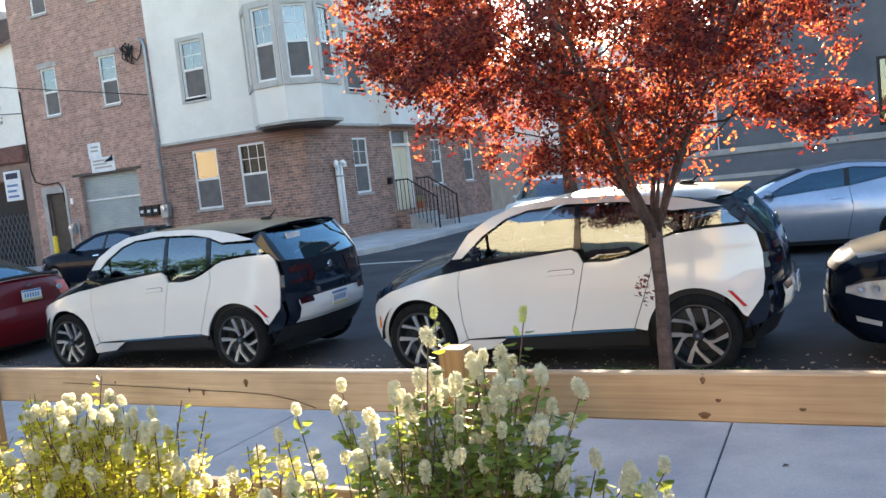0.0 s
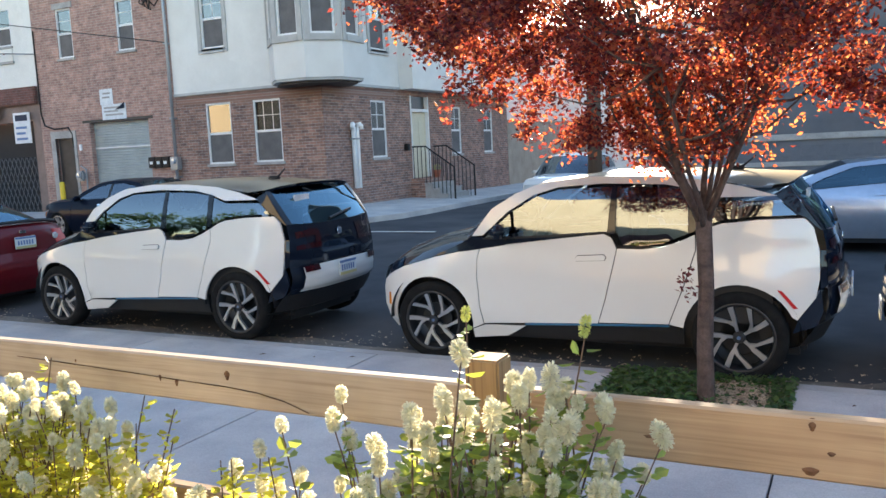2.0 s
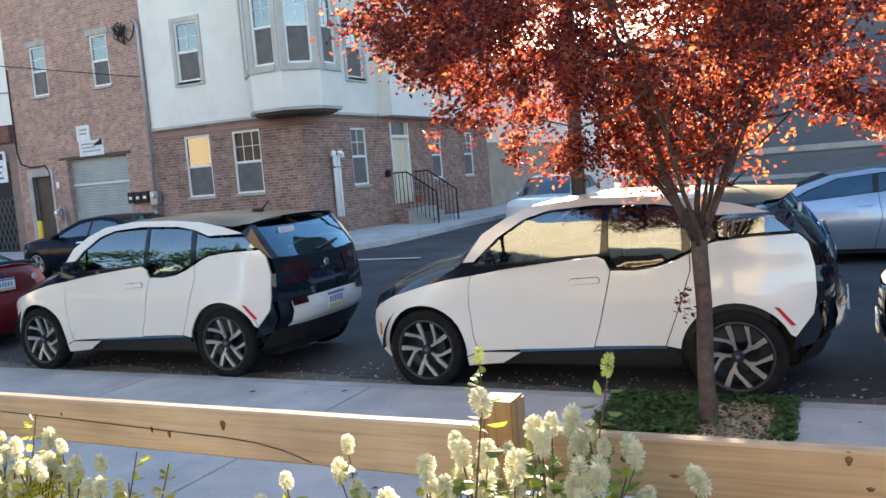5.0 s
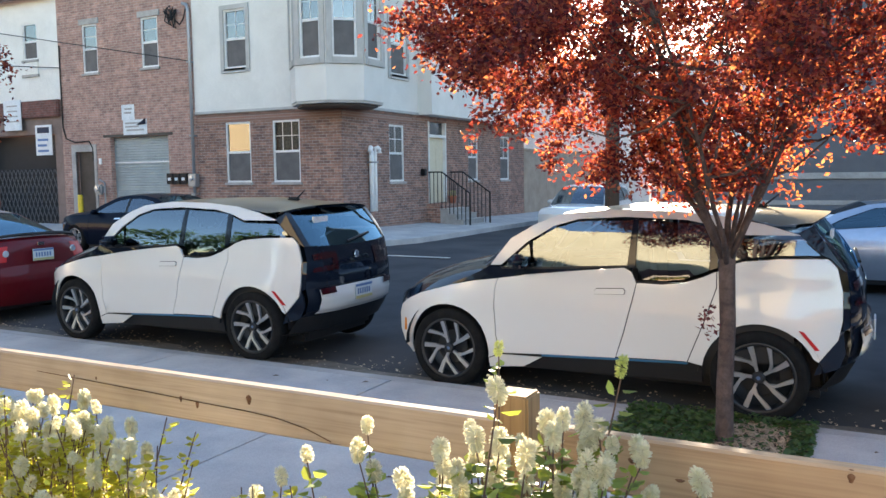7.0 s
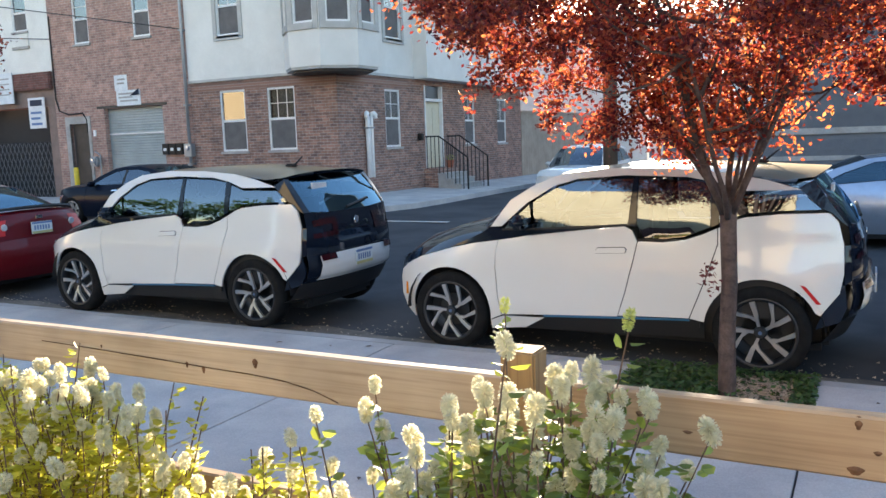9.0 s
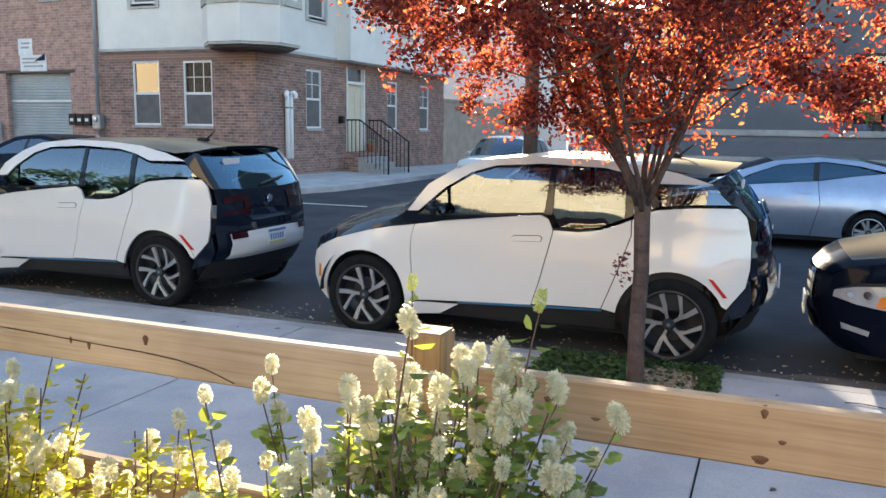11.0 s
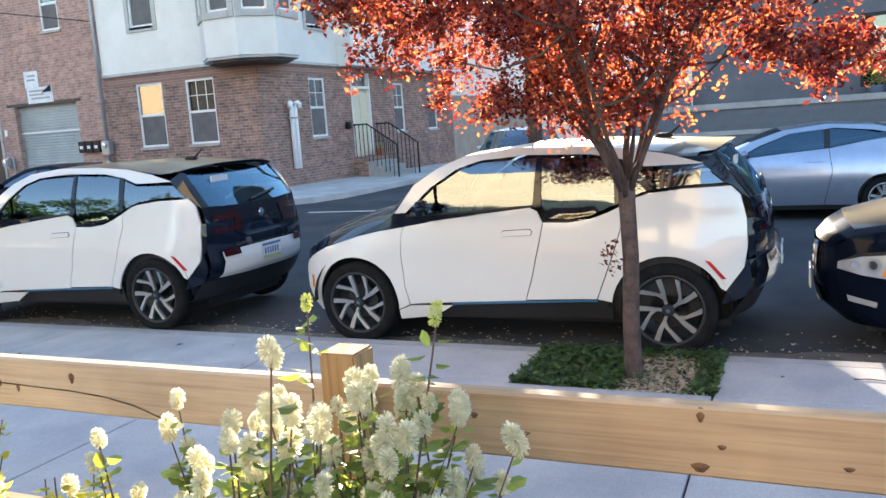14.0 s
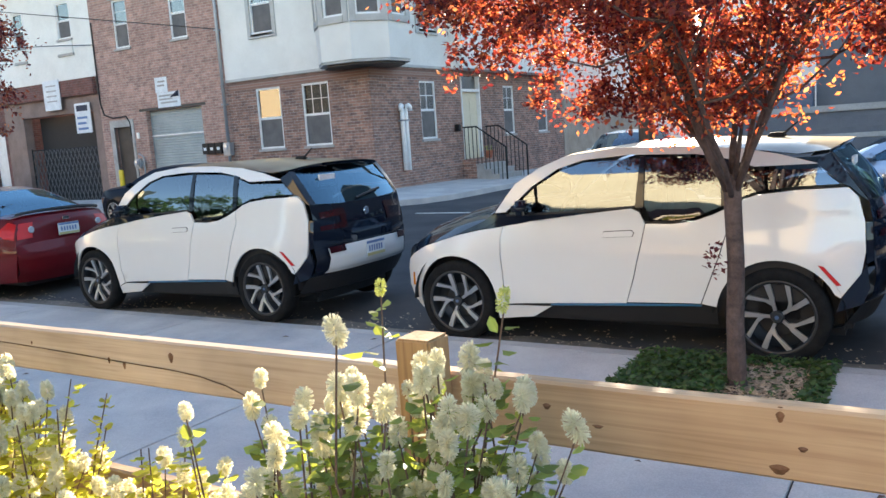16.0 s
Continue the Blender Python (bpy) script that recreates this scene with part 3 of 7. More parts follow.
def build_corner_house():
    h = thing("corner_house", "corner row house, brick below and pale stucco with a bay above", "house")
    Y, X, BASE, SPLIT, TOP = FACADE_Y, CORNER_X, 0.2, 3.66, 10.4
    low = [(-12.26, -11.40, 1.73, 3.34), (-10.66, -9.78, 1.73, 3.33)]
    up = [(-12.17, -11.42, 4.75, 6.28)]
    up3 = [(-12.17, -11.42, 7.7, 9.2)]
    part("brick_wall", wall_boxes(bmesh.new(), 0, Y, -13.3, X, BASE, SPLIT, low, 0.3), BRICK, h)
    part("stucco_wall", wall_boxes(bmesh.new(), 0, Y - 0.03, -13.3, X + 0.03, SPLIT, TOP, up + up3, 0.33), STUCCO, h)
    part("belt_trim", uv_box(bmesh.new(), 0, Y, -13.3, X + 0.06, SPLIT - 0.07, SPLIT - 0.002, 0.002, 0.06), TRIM, h)
    for a, b, c, d in low:
        window(h, 0, Y, a, b, c, d, grid=(3, 2) if a > -11 else None, glass=GLASS_DARK if a > -11 else GLASS_WAVY, curtain=a > -11)
    # soldier course below the stucco
    soldier = finish("brick", uv_box(bmesh.new(), 0, 0.0, 0.005, 0.068, 0.0, 0.2, -0.02, 0.006), BRICK)
    for i in range(65):
        part("brick", soldier, None, h, at=pose(-13.26 + 0.0735 * i, Y, 3.345))
    for i in range(48):
        part("brick", soldier, None, h, at=pose(X, Y + 0.02 + 0.0735 * i, 3.345, 0, 0, 90))
    for a, b, c, d in up + up3:
        window(h, 0, Y - 0.03, a, b, c, d, WHITE_PAINT, True, 0.12)
    # right-hand wall, along the side street
    lowr = [(12.92, 13.72, 1.70, 3.26), (15.12, 16.25, 1.02, 3.45), (17.85, 18.6, 1.68, 3.2), (20.45, 21.25, 1.67, 3.2)]
    upr = [(12.99, 13.85, 4.62, 6.30), (17.8, 18.6, 4.7, 6.2), (20.4, 21.2, 4.7, 6.2)]
    part("brick_wall", wall_boxes(bmesh.new(), 1, X, Y + 0.3, 22.65, BASE, SPLIT, lowr, 0.3), BRICK, h)
    part("stucco_wall", wall_boxes(bmesh.new(), 1, X + 0.03, Y + 0.3, 14.5, SPLIT, TOP, upr[:1], 0.33), STUCCO, h)
    part("stucco_wall", wall_boxes(bmesh.new(), 1, X + 0.48, 14.5, 22.65, SPLIT - 0.06, TOP, upr[1:], 0.78), STUCCO, h, "upper stucco wall jutting over the door")
    part("belt_trim", uv_box(bmesh.new(), 1, X, Y - 0.06, 14.49, SPLIT - 0.07, SPLIT - 0.002, 0.002, 0.06), TRIM, h)
    for i, (a, b, c, d) in enumerate(lowr):
        if i != 1:
            window(h, 1, X, a, b, c, d)
    for i, (a, b, c, d) in enumerate(upr):
        window(h, 1, X + (0.48 if i else 0.03), a, b, c, d, WHITE_PAINT, True, 0.12)
    # front door with transom above the stoop
    d = part("door", uv_box(bmesh.new(), 1, X, 15.16, 16.21, 1.03, 2.98, -0.14, -0.08, 0.004), CURTAIN, h, "cream panelled front door")
    part("door_frame", uv_box(uv_box(uv_box(bmesh.new(), 1, X, 15.12, 15.17, 1.03, 3.45, -0.12, 0.03), 1, X, 16.2, 16.25, 1.03, 3.45, -0.12, 0.03), 1, X, 15.17, 16.2, 2.99, 3.07, -0.12, 0.03), WHITE_PAINT, d)
    part("transom_pane", uv_box(bmesh.new(), 1, X, 15.18, 16.19, 3.08, 3.44, -0.1, -0.09), GLASS_HOUSE, d)
    part("panel", uv_box(bmesh.new(), 1, X, 15.3, 15.64, 1.2, 2.8, -0.08, -0.065, 0.005), CURTAIN, d)
    part("panel", uv_box(bmesh.new(), 1, X, 15.74, 16.08, 1.2, 2.8, -0.08, -0.065, 0.005), CURTAIN, d)
    part("roof", box((-13.3, Y - 0.1, TOP), (X + 0.12, 22.65, TOP + 0.3), 0.03), TRIM, h)
    part("end_wall", box((-13.3, 22.35, BASE), (X - 0.302, 22.645, TOP)), BRICK, h)
    # eight-sided turret bay centred on the corner, five of its sides outside the walls
    side, cx, cy = 0.90, -8.60, 10.69
    ap = side * (1 + math.sqrt(2)) / 2

    def octagon(z0, z1, grow=0.0):
        bm = bmesh.new()
        R = side / 2 / math.sin(math.pi / 8) + grow
        ring = [[bm.verts.new((cx + R * math.cos(math.pi / 8 + math.pi / 4 * k), cy + R * math.sin(math.pi / 8 + math.pi / 4 * k), z)) for k in range(8)] for z in (z0, z1)]
        for k in range(8):
            bm.faces.new((ring[0][k], ring[0][(k + 1) % 8], ring[1][(k + 1) % 8], ring[1][k]))
        bm.faces.new(ring[0][::-1]), bm.faces.new(ring[1])
        return bm
    bay = part("bay", octagon(3.60, 3.66, -0.03), TRIM, h, "stucco turret bay with a tall window in each side")
    # dark brown slab paints in the shadow under the bay
    part("soffit_shade", octagon(3.55, 3.598, -0.16), DARK_DOOR, bay)
    part("roof", octagon(9.5, 9.7, 0.08), TRIM, bay)
    # dark core paints in the shade behind the bay windows
    part("bay_shade_core", octagon(3.70, 9.45, -0.55), ROOM_SHADE, bay)
    w0, w1 = side / 2 - 0.29, side / 2 + 0.29
    for turn in (-45, 0, 45, 90, 135):
        # each side is built along x facing -y, then turned about the middle of the bay
        at = pose(cx, cy, 0, 0, 0, turn) @ pose(-side / 2, -ap, 0)
        part("bay_side", wall_boxes(bmesh.new(), 0, 0.0, 0.0, side, 3.66, 9.5, [(w0, w1, 4.66, 6.42)], 0.12), STUCCO, bay, at=at)
        bm = bmesh.new()
        uv_box(bm, 0, 0.0, 0.012, w0 - 0.002, 4.50, 6.58, 0.002, 0.035, 0.006)
        uv_box(bm, 0, 0.0, w1 + 0.002, side - 0.012, 4.50, 6.58, 0.002, 0.035, 0.006)
        uv_box(bm, 0, 0.0, w0 - 0.002, w1 + 0.002, 4.50, 4.655, 0.002, 0.05, 0.006)
        uv_box(bm, 0, 0.0, w0 - 0.002, w1 + 0.002, 6.425, 6.58, 0.002, 0.033, 0.006)
        part("bay_surround", bm, TRIM, bay, at=at)
        window(h, 0, 0.0, w0, w1, 4.66, 6.42, WHITE_PAINT, False, 0, (2, 2)).matrix_basis = at
    # white vent pipes on the side wall
    vp = thing("vent_pipes", "pair of white plastic vent pipes with bent tops", "pipe")
    for y, s in ((11.88, -1), (12.04, 1)):
        part("pipe", tube([(X + 0.08, y, 0.93), (X + 0.08, y, 2.5), (X + 0.1, y + s * 0.03, 2.58), (X + 0.12, y + s * 0.09, 2.6), (X + 0.14, y + s * 0.14, 2.55), (X + 0.14, y + s * 0.15, 2.46)], 0.062, 12), PVC, vp, smooth=True)
    part("bracket", box((X + 0.002, 11.8, 2.2), (X + 0.15, 12.12, 2.24)), GREY_METAL, vp)
    # stoop with rails
    st = thing("stoop", "brick stoop with stone steps and iron rails before the cream door", "steps")
    y0, y1 = 15.0, 16.45
    part("landing", box((X + 0.01, y0, 0.1), (X + 0.45, y1, 1.0), 0.012), BRICK, st)
    for i in range(4):
        s = part("step", box((X + 0.45 + 0.25 * i, y0, 0.1), (X + 0.70 + 0.25 * i, y1, 0.83 - 0.155 * i), 0.008), STONE_SILL, st)
        part("tread", box((X + 0.43 + 0.25 * i, y0 - 0.02, 0.832 - 0.155 * i), (X + 0.72 + 0.25 * i, y1 + 0.02, 0.87 - 0.155 * i), 0.008), STONE_SILL, s)
    for yy in (y0 + 0.03, y1 - 0.03):
        rail = part("handrail", tube([(X + 0.06, yy, 1.95), (X + 0.5, yy, 1.95), (X + 1.42, yy, 1.32)], 0.022, 8), IRON, st, "black iron handrail")
        for i in range(11):
            xx = X + 0.1 + 0.13 * i
            zt = 1.95 if xx < X + 0.5 else 1.95 - 0.685 * (xx - X - 0.5)
            zb = 1.0 if xx < X + 0.45 else 0.87 - 0.155 * int((xx - X - 0.45) / 0.25)
            part("baluster", tube([(xx, yy, zb), (xx, yy, zt)], 0.012, 6), IRON, rail)
        part("newel", tube([(X + 1.42, yy, 0.35), (X + 1.42, yy, 1.34)], 0.022, 8), IRON, rail)
    pot = thing("flower_pot", "terracotta pot with a small plant on the stoop", "flower pot", (X + 0.25, 16.2, 1.0))
    part("pot", lathe([(0.0, 0.0), (0.09, 0.0), (0.13, 0.2), (0.14, 0.22), (0.12, 0.22), (0.0, 0.2)], 20), TERRACOTTA, pot, at=pose(0, 0, 0, 90))
    verts, faces = leaf_cloud(random.Random(2), 90, (0, 0, 0.3), (0.14, 0.14, 0.1), 0.035)
    part("foliage", mesh_from("foliage", verts, faces, SHRUB_LEAF), None, pot)
    lamp = thing("wall_lamp", "small dark lamp on the brick beside the door", "wall lamp", (X, 14.72, 1.95))
    part("body", box((0.002, -0.08, -0.1), (0.14, 0.08, 0.1), 0.02), IRON, lamp)
    # downpipe, meter and mail boxes at the joint of the houses
    dp = thing("downpipe", "grey galvanised downpipe fixed to the wall", "downpipe")
    part("pipe", tube([(-13.36, Y - 0.1, 0.5), (-13.36, Y - 0.1, 6.4), (-13.42, Y - 0.09, 6.55), (-13.6, Y - 0.05, 6.62)], 0.045, 10), GREY_METAL, dp, smooth=True)
    for z in (1.4, 3.0, 5.0):
        part("strap", box((-13.43, Y - 0.16, z), (-13.29, Y + 0.01, z + 0.04)), GREY_METAL, dp)
    mb = thing("meter_box", "grey metal meter box beside the downpipe", "meter box")
    part("body", box((-13.5, Y - 0.2, 1.62), (-13.22, Y - 0.03, 1.98), 0.015), GREY_METAL, mb)
    part("dial", lathe([(0.0, 0.0), (0.07, 0.0), (0.07, 0.05), (0.0, 0.06)], 16), CLEAR_LENS, mb, at=pose(-13.36, Y - 0.2, 1.86, 0, 0, 180))
    ml = thing("mail_boxes", "row of black mail boxes on the brick wall", "mail box")
    for i in range(3):
        b = part("mail_box", box((-14.37 + 0.26 * i, Y - 0.14, 1.7), (-14.13 + 0.26 * i, Y - 0.002, 2.0), 0.012), IRON, ml)
        part("label_plate", box((-14.31 + 0.26 * i, Y - 0.146, 1.8), (-14.2 + 0.26 * i, Y - 0.141, 1.88)), PAPER, b)


def build_garage_house():
    Y = FACADE_Y
    h = thing("garage_house", "pink brick row house with a roll-up garage door", "house")
    ops = [(-16.72, -14.38, 0.3, 3.08), (-18.22, -17.42, 0.6, 2.69)]
    ups = [(-17.72, -17.08, 5.0, 6.41), (-15.28, -14.62, 5.0, 6.40), (-17.72, -17.08, 8.0, 9.4), (-15.28, -14.62, 8.0, 9.4)]
    part("brick_wall", wall_boxes(bmesh.new(), 0, Y, -18.8, -13.3, 0.2, 10.9, ops + ups, 0.3), BRICK_PINK, h)
    for a, b, c, d in ups:
        window(h, 0, Y, a, b, c, d, WHITE_PAINT, True, 0, (1, 2), True, True)
    g = part("garage_door", bmesh_slats(-16.72, -14.38, 0.3, 3.08, Y + 0.16, 0.075), GALV, h, "grey roll-up steel shutter with a pale band")
    part("seal_strip", box((-16.70, Y + 0.12, 2.32), (-14.40, Y + 0.15, 2.36)), WHITE_PAINT, g)
    part("lintel", uv_box(bmesh.new(), 0, Y, -17.0, -14.2, 3.082, 3.16, -0.05, 0.01), DARK_DOOR, h)
    d = part("door", box((-18.22, Y + 0.1, 0.6), (-17.42, Y + 0.15, 2.69), 0.004), DARK_DOOR, h, "dark brown street door")
    part("door_frame", uv_box(uv_box(uv_box(bmesh.new(), 0, Y, -18.40, -18.22, 0.5, 2.9, -0.05, 0.03), 0, Y, -17.42, -17.32, 0.5, 2.9, -0.05, 0.03), 0, Y, -18.22, -17.42, 2.69, 2.9, -0.05, 0.03), STONE_SILL, d)
    part("step", box((-18.32, Y - 0.25, 0.3), (-17.32, Y + 0.1, 0.6), 0.01), STONE_SILL, d)
    part("handle", box((-17.54, Y + 0.06, 1.55), (-17.50, Y + 0.1, 1.7), 0.005), CHROME, d)
    part("roof", box((-18.8, Y - 0.08, 10.9), (-13.3, Y + 9, 11.1), 0.03), TRIM, h)
    # signs
    s = thing("paper_sign", "torn white paper notice above the garage door", "sign")
    part("sheet", box((-16.14, Y - 0.012, 3.13), (-15.18, Y - 0.004, 3.56), 0.002), PAPER, s)
    part("sheet", box((-16.18, Y - 0.014, 3.562), (-15.66, Y - 0.006, 4.0), 0.002), PAPER, s)
    for i, (a, b, z) in enumerate(((-16.05, -15.75, 3.85), (-16.08, -15.78, 3.74), (-16.05, -15.4, 3.44), (-16.05, -15.5, 3.34), (-16.0, -15.3, 3.24))):
        part("text_bar", box((a, Y - 0.018, z), (b, Y - 0.0135, z + 0.05)), STONE_SILL, s)
    bm = bmesh.new()
    bm.faces.new([bm.verts.new(p) for p in ((-15.6, Y - 0.02, 3.4), (-15.2, Y - 0.05, 3.42), (-15.22, Y - 0.02, 3.6))])
    bmesh.ops.solidify(bm, geom=bm.faces[:], thickness=0.004)
    part("torn_flap", bm, INK, s)
    post = thing("bollard", "yellow painted steel bollard beside the door", "bollard", (-17.58, Y - 0.45, 0.42))
    part("post", tube([(0, 0, 0), (0, 0, 0.95), (0, 0, 0.99)], [0.075, 0.075, 0.05], 14), YELLOW, post, smooth=True)
    gm = thing("gas_meters", "grey gas meters with pipes on the brick wall", "gas meter")
    for z in (1.55, 0.85):
        m = part("meter", box((-17.24, Y - 0.24, z - 0.14), (-16.96, Y - 0.05, z + 0.16), 0.05), GREY_METAL, gm)
        part("dial", lathe([(0.0, 0.0), (0.075, 0.0), (0.075, 0.04), (0.0, 0.05)], 16), CLEAR_LENS, m, at=pose(-17.10, Y - 0.24, z + 0.03, 0, 0, 180))
    part("pipe", tube([(-16.9, Y - 0.12, 0.45), (-16.9, Y - 0.12, 1.75), (-17.10, Y - 0.12, 1.85)], 0.025, 8), GREY_METAL, gm)
    vent = thing("door_bell", "small white bell box beside the street door", "bell box")
    part("body", box((-17.2, Y - 0.05, 2.3), (-17.1, Y - 0.002, 2.48), 0.01), PVC, vent)
    # cable from the left down to the door
    cb = thing("wall_cable", "dark cable pinned across the brick", "cable")
    pts = [(-18.72, Y - 0.03, 5.9), (-18.72, Y - 0.03, 3.45), (-18.6, Y - 0.03, 3.1), (-18.2, Y - 0.03, 2.98), (-17.6, Y - 0.03, 3.0), (-17.45, Y - 0.03, 2.8), (-17.45, Y - 0.03, 2.4)]
    part("cable", tube(pts, 0.02, 6), IRON, cb)
    kn = thing("cable_knot", "tangle of dark service cables on the brick", "cable")
    rng = random.Random(6)
    for i in range(7):
        a = [(-14.05 + rng.uniform(-0.25, 0.3), Y - rng.uniform(0.03, 0.14), 6.3 + rng.uniform(-0.35, 0.3)) for _ in range(5)]
        part("loop", tube(a, 0.016, 5), IRON, kn)
    part("drop", tube([(-13.9, Y - 0.06, 6.2), (-13.7, Y - 0.08, 6.05), (-13.55, Y - 0.08, 6.2), (-13.45, Y - 0.08, 6.5)], 0.018, 6), IRON, kn)


def bmesh_slats(x0, x1, z0, z1, y, pitch):
    """A roll-up shutter of bowed slats."""
    bm = bmesh.new()
    n = int((z1 - z0) / pitch)
    prev = None
    for i in range(n * 4 + 1):
        z = z0 + (z1 - z0) * i / (n * 4)
        yy = y - 0.012 * abs(math.sin(math.pi * i / 4))
        row = (bm.verts.new((x0, yy, z)), bm.verts.new((x1, yy, z)))
        if prev:
            bm.faces.new((prev[0], prev[1], row[1], row[0]))
        prev = row
    return bm


def build_white_house():
    Y = FACADE_Y
    h = thing("white_house", "white rendered row house over a dark gated garage", "house")
    ups = [(-20.42, -19.75, 5.58, 6.7), (-22.77, -22.2, 5.56, 6.66)]
    part("render_wall", wall_boxes(bmesh.new(), 0, Y, -23.88, -18.8, 4.32, 7.4, ups, 0.3), STUCCO_WHITE, h)
    part("cornice", box((-23.88, Y - 0.14, 3.78), (-18.802, Y - 0.002, 4.3), 0.03), BRICK_DARK, h, "dark brick band below the white wall")
    part("lower_wall", wall_boxes(bmesh.new(), 0, Y, -23.88, -18.8, 0.2, 4.3, [(-22.85, -19.15, 0.3, 3.28)], 0.3), surface("brown_render", (0.20, 0.14, 0.12), (0.28, 0.2, 0.17), 2, 0.9), h)
    # dark sheet behind the gate paints in the unlit depth
    part("gate_shade_panel", box((-22.85, Y + 0.6, 0.3), (-19.15, Y + 0.65, 3.28)), ROOM_SHADE, h)
    for a, b, c, d in ups:
        window(h, 0, Y, a, b, c, d, WHITE_PAINT, True, 0, None, True)
        part("apron", uv_box(bmesh.new(), 0, Y, a - 0.02, b + 0.02, c - 0.45, c - 0.08, 0.002, 0.03), STUCCO_WHITE, h)
        part("lower_sill", uv_box(bmesh.new(), 0, Y, a - 0.05, b + 0.05, c - 0.53, c - 0.452, 0.002, 0.06), STONE_SILL, h)
    g = part("folding_gate", tube([(-22.83, Y + 0.16, 0.3), (-22.83, Y + 0.16, 2.25)], 0.025, 6), IRON, h, "grey folding lattice gate")
    bm = bmesh.new()
    for i in range(18):
        for k in range(4):
            x, z = -22.85 + 0.2 * i, 0.4 + 0.45 * k
            add_tube(bm, [(x, Y + 0.15, z), (x + 0.2, Y + 0.15, z + 0.45)], 0.014, 4)
            add_tube(bm, [(x, Y + 0.17, z + 0.45), (x + 0.2, Y + 0.17, z)], 0.014, 4)
    part("lattice", bm, GATE_GREY, g)
    part("bar", tube([(-22.85, Y + 0.16, 2.2), (-19.15, Y + 0.16, 2.2)], 0.02, 6), IRON, g)
    bm = bmesh.new()
    bm.faces.new([bm.verts.new(p) for p in ((-23.98, Y - 0.3, 7.35), (-18.8, Y - 0.3, 7.35), (-18.8, Y + 2.4, 9.0), (-23.98, Y + 2.4, 9.0))])
    bmesh.ops.solidify(bm, geom=bm.faces[:], thickness=0.12)
    part("roof", bm, ROOF_SHINGLE, h, "brown shingled mansard roof")
    part("side_wall", box((-23.88, Y + 0.3, 0.2), (-23.63, Y + 6, 7.4)), BRICK_DARK, h)
    s = thing("white_sign", "blank white sign board on the brick band", "sign")
    part("board", box((-21.28, Y - 0.19, 3.42), (-20.45, Y - 0.16, 4.36), 0.004), PAPER, s)
    for i in range(4):
        part("text_bar", box((-21.12, Y - 0.195, 3.68 + 0.16 * i), (-20.6, Y - 0.1915, 3.72 + 0.16 * i)), STONE_SILL, s)
    s = thing("blue_sign", "pale sign board with dark blue lettering bars", "sign")
    part("board", box((-19.9, Y - 0.12, 2.62), (-19.15, Y - 0.09, 3.55), 0.004), PAPER, s)
    part("text_bar", box((-19.8, Y - 0.125, 3.3), (-19.25, Y - 0.1215, 3.48)), INK, s)
    for i, w in enumerate((0.5, 0.42, 0.5)):
        part("text_bar", box((-19.8, Y - 0.125, 2.72 + 0.17 * i), (-19.8 + w, Y - 0.1215, 2.79 + 0.17 * i)), BLUE_INK, s)
    f = thing("far_house", "dark brick row house with white ground-floor windows", "house")
    part("wall", wall_boxes(bmesh.new(), 0, Y + 0.25, -34, -23.88, 0.2, 9.5, [(-26.85, -26.1, 1.3, 2.88), (-25.2, -24.45, 0.6, 2.9), (-29.3, -28.5, 1.3, 2.88)], 0.3), BRICK_DARK, f)
    window(f, 0, Y + 0.25, -26.85, -26.1, 1.3, 2.88, WHITE_PAINT, True, 0.1, None)
    window(f, 0, Y + 0.25, -29.3, -28.5, 1.3, 2.88, WHITE_PAINT, True, 0.1, None)
    part("door", box((-25.2, Y + 0.35, 0.6), (-24.45, Y + 0.4, 2.9), 0.004), WHITE_PAINT, f, "white street door")
    part("roof", box((-34, Y, 9.5), (-23.88, Y + 9, 9.8)), TRIM, f)


def build_wires():
    for x1, z1, rise in ((-13.3, 5.03, 0.183), (-18.75, 5.24, 0.086)):
        pts = [(x1 - 1.6 * k, FACADE_Y - 0.05 - 0.3 * min(k, 1), z1 + rise * 1.6 * k - 0.006 * k * (20 - k) / 20) for k in range(21)]
        solid("overhead_wire", tube(pts, 0.014, 5), IRON, "thin dark overhead wire running down to the houses", "wire", group="overhead wires")


def build_side_street_end():
    r = thing("board_fence", "tall beige wooden fence along the side street", "fence")
    for i in range(44):
        y = 22.7 + 0.25 * i
        part("board", box((CORNER_X - 0.05, y, 0.2), (CORNER_X + 0.0, y + 0.24, 2.75), 0.004), BEIGE, r)
    part("cap_rail", box((CORNER_X - 0.09, 22.7, 2.75), (CORNER_X + 0.04, 33.7, 2.83)), BEIGE, r)
    # two walls added to block low sun; their gap makes the pavement streak
    g = thing("end_sun_blocker", "pale rendered wall closing the side street, placed to block low sun", "building")
    part("wall", box((-6.15, 34, 0), (8, 34.5, 7.1)), STUCCO_WHITE, g)
    part("roof", box((-6.15, 33.9, 7.1), (8, 34.6, 7.3), 0.02), TRIM, g)
    k = thing("back_sun_blocker", "pale rendered wall behind the fence, placed to block low sun", "building")
    part("wall", box((-24, 34, 0), (-6.5, 34.5, 7.3)), STUCCO_WHITE, k)
    part("roof", box((-24, 33.9, 7.3), (-6.5, 34.6, 7.5), 0.02), TRIM, k)


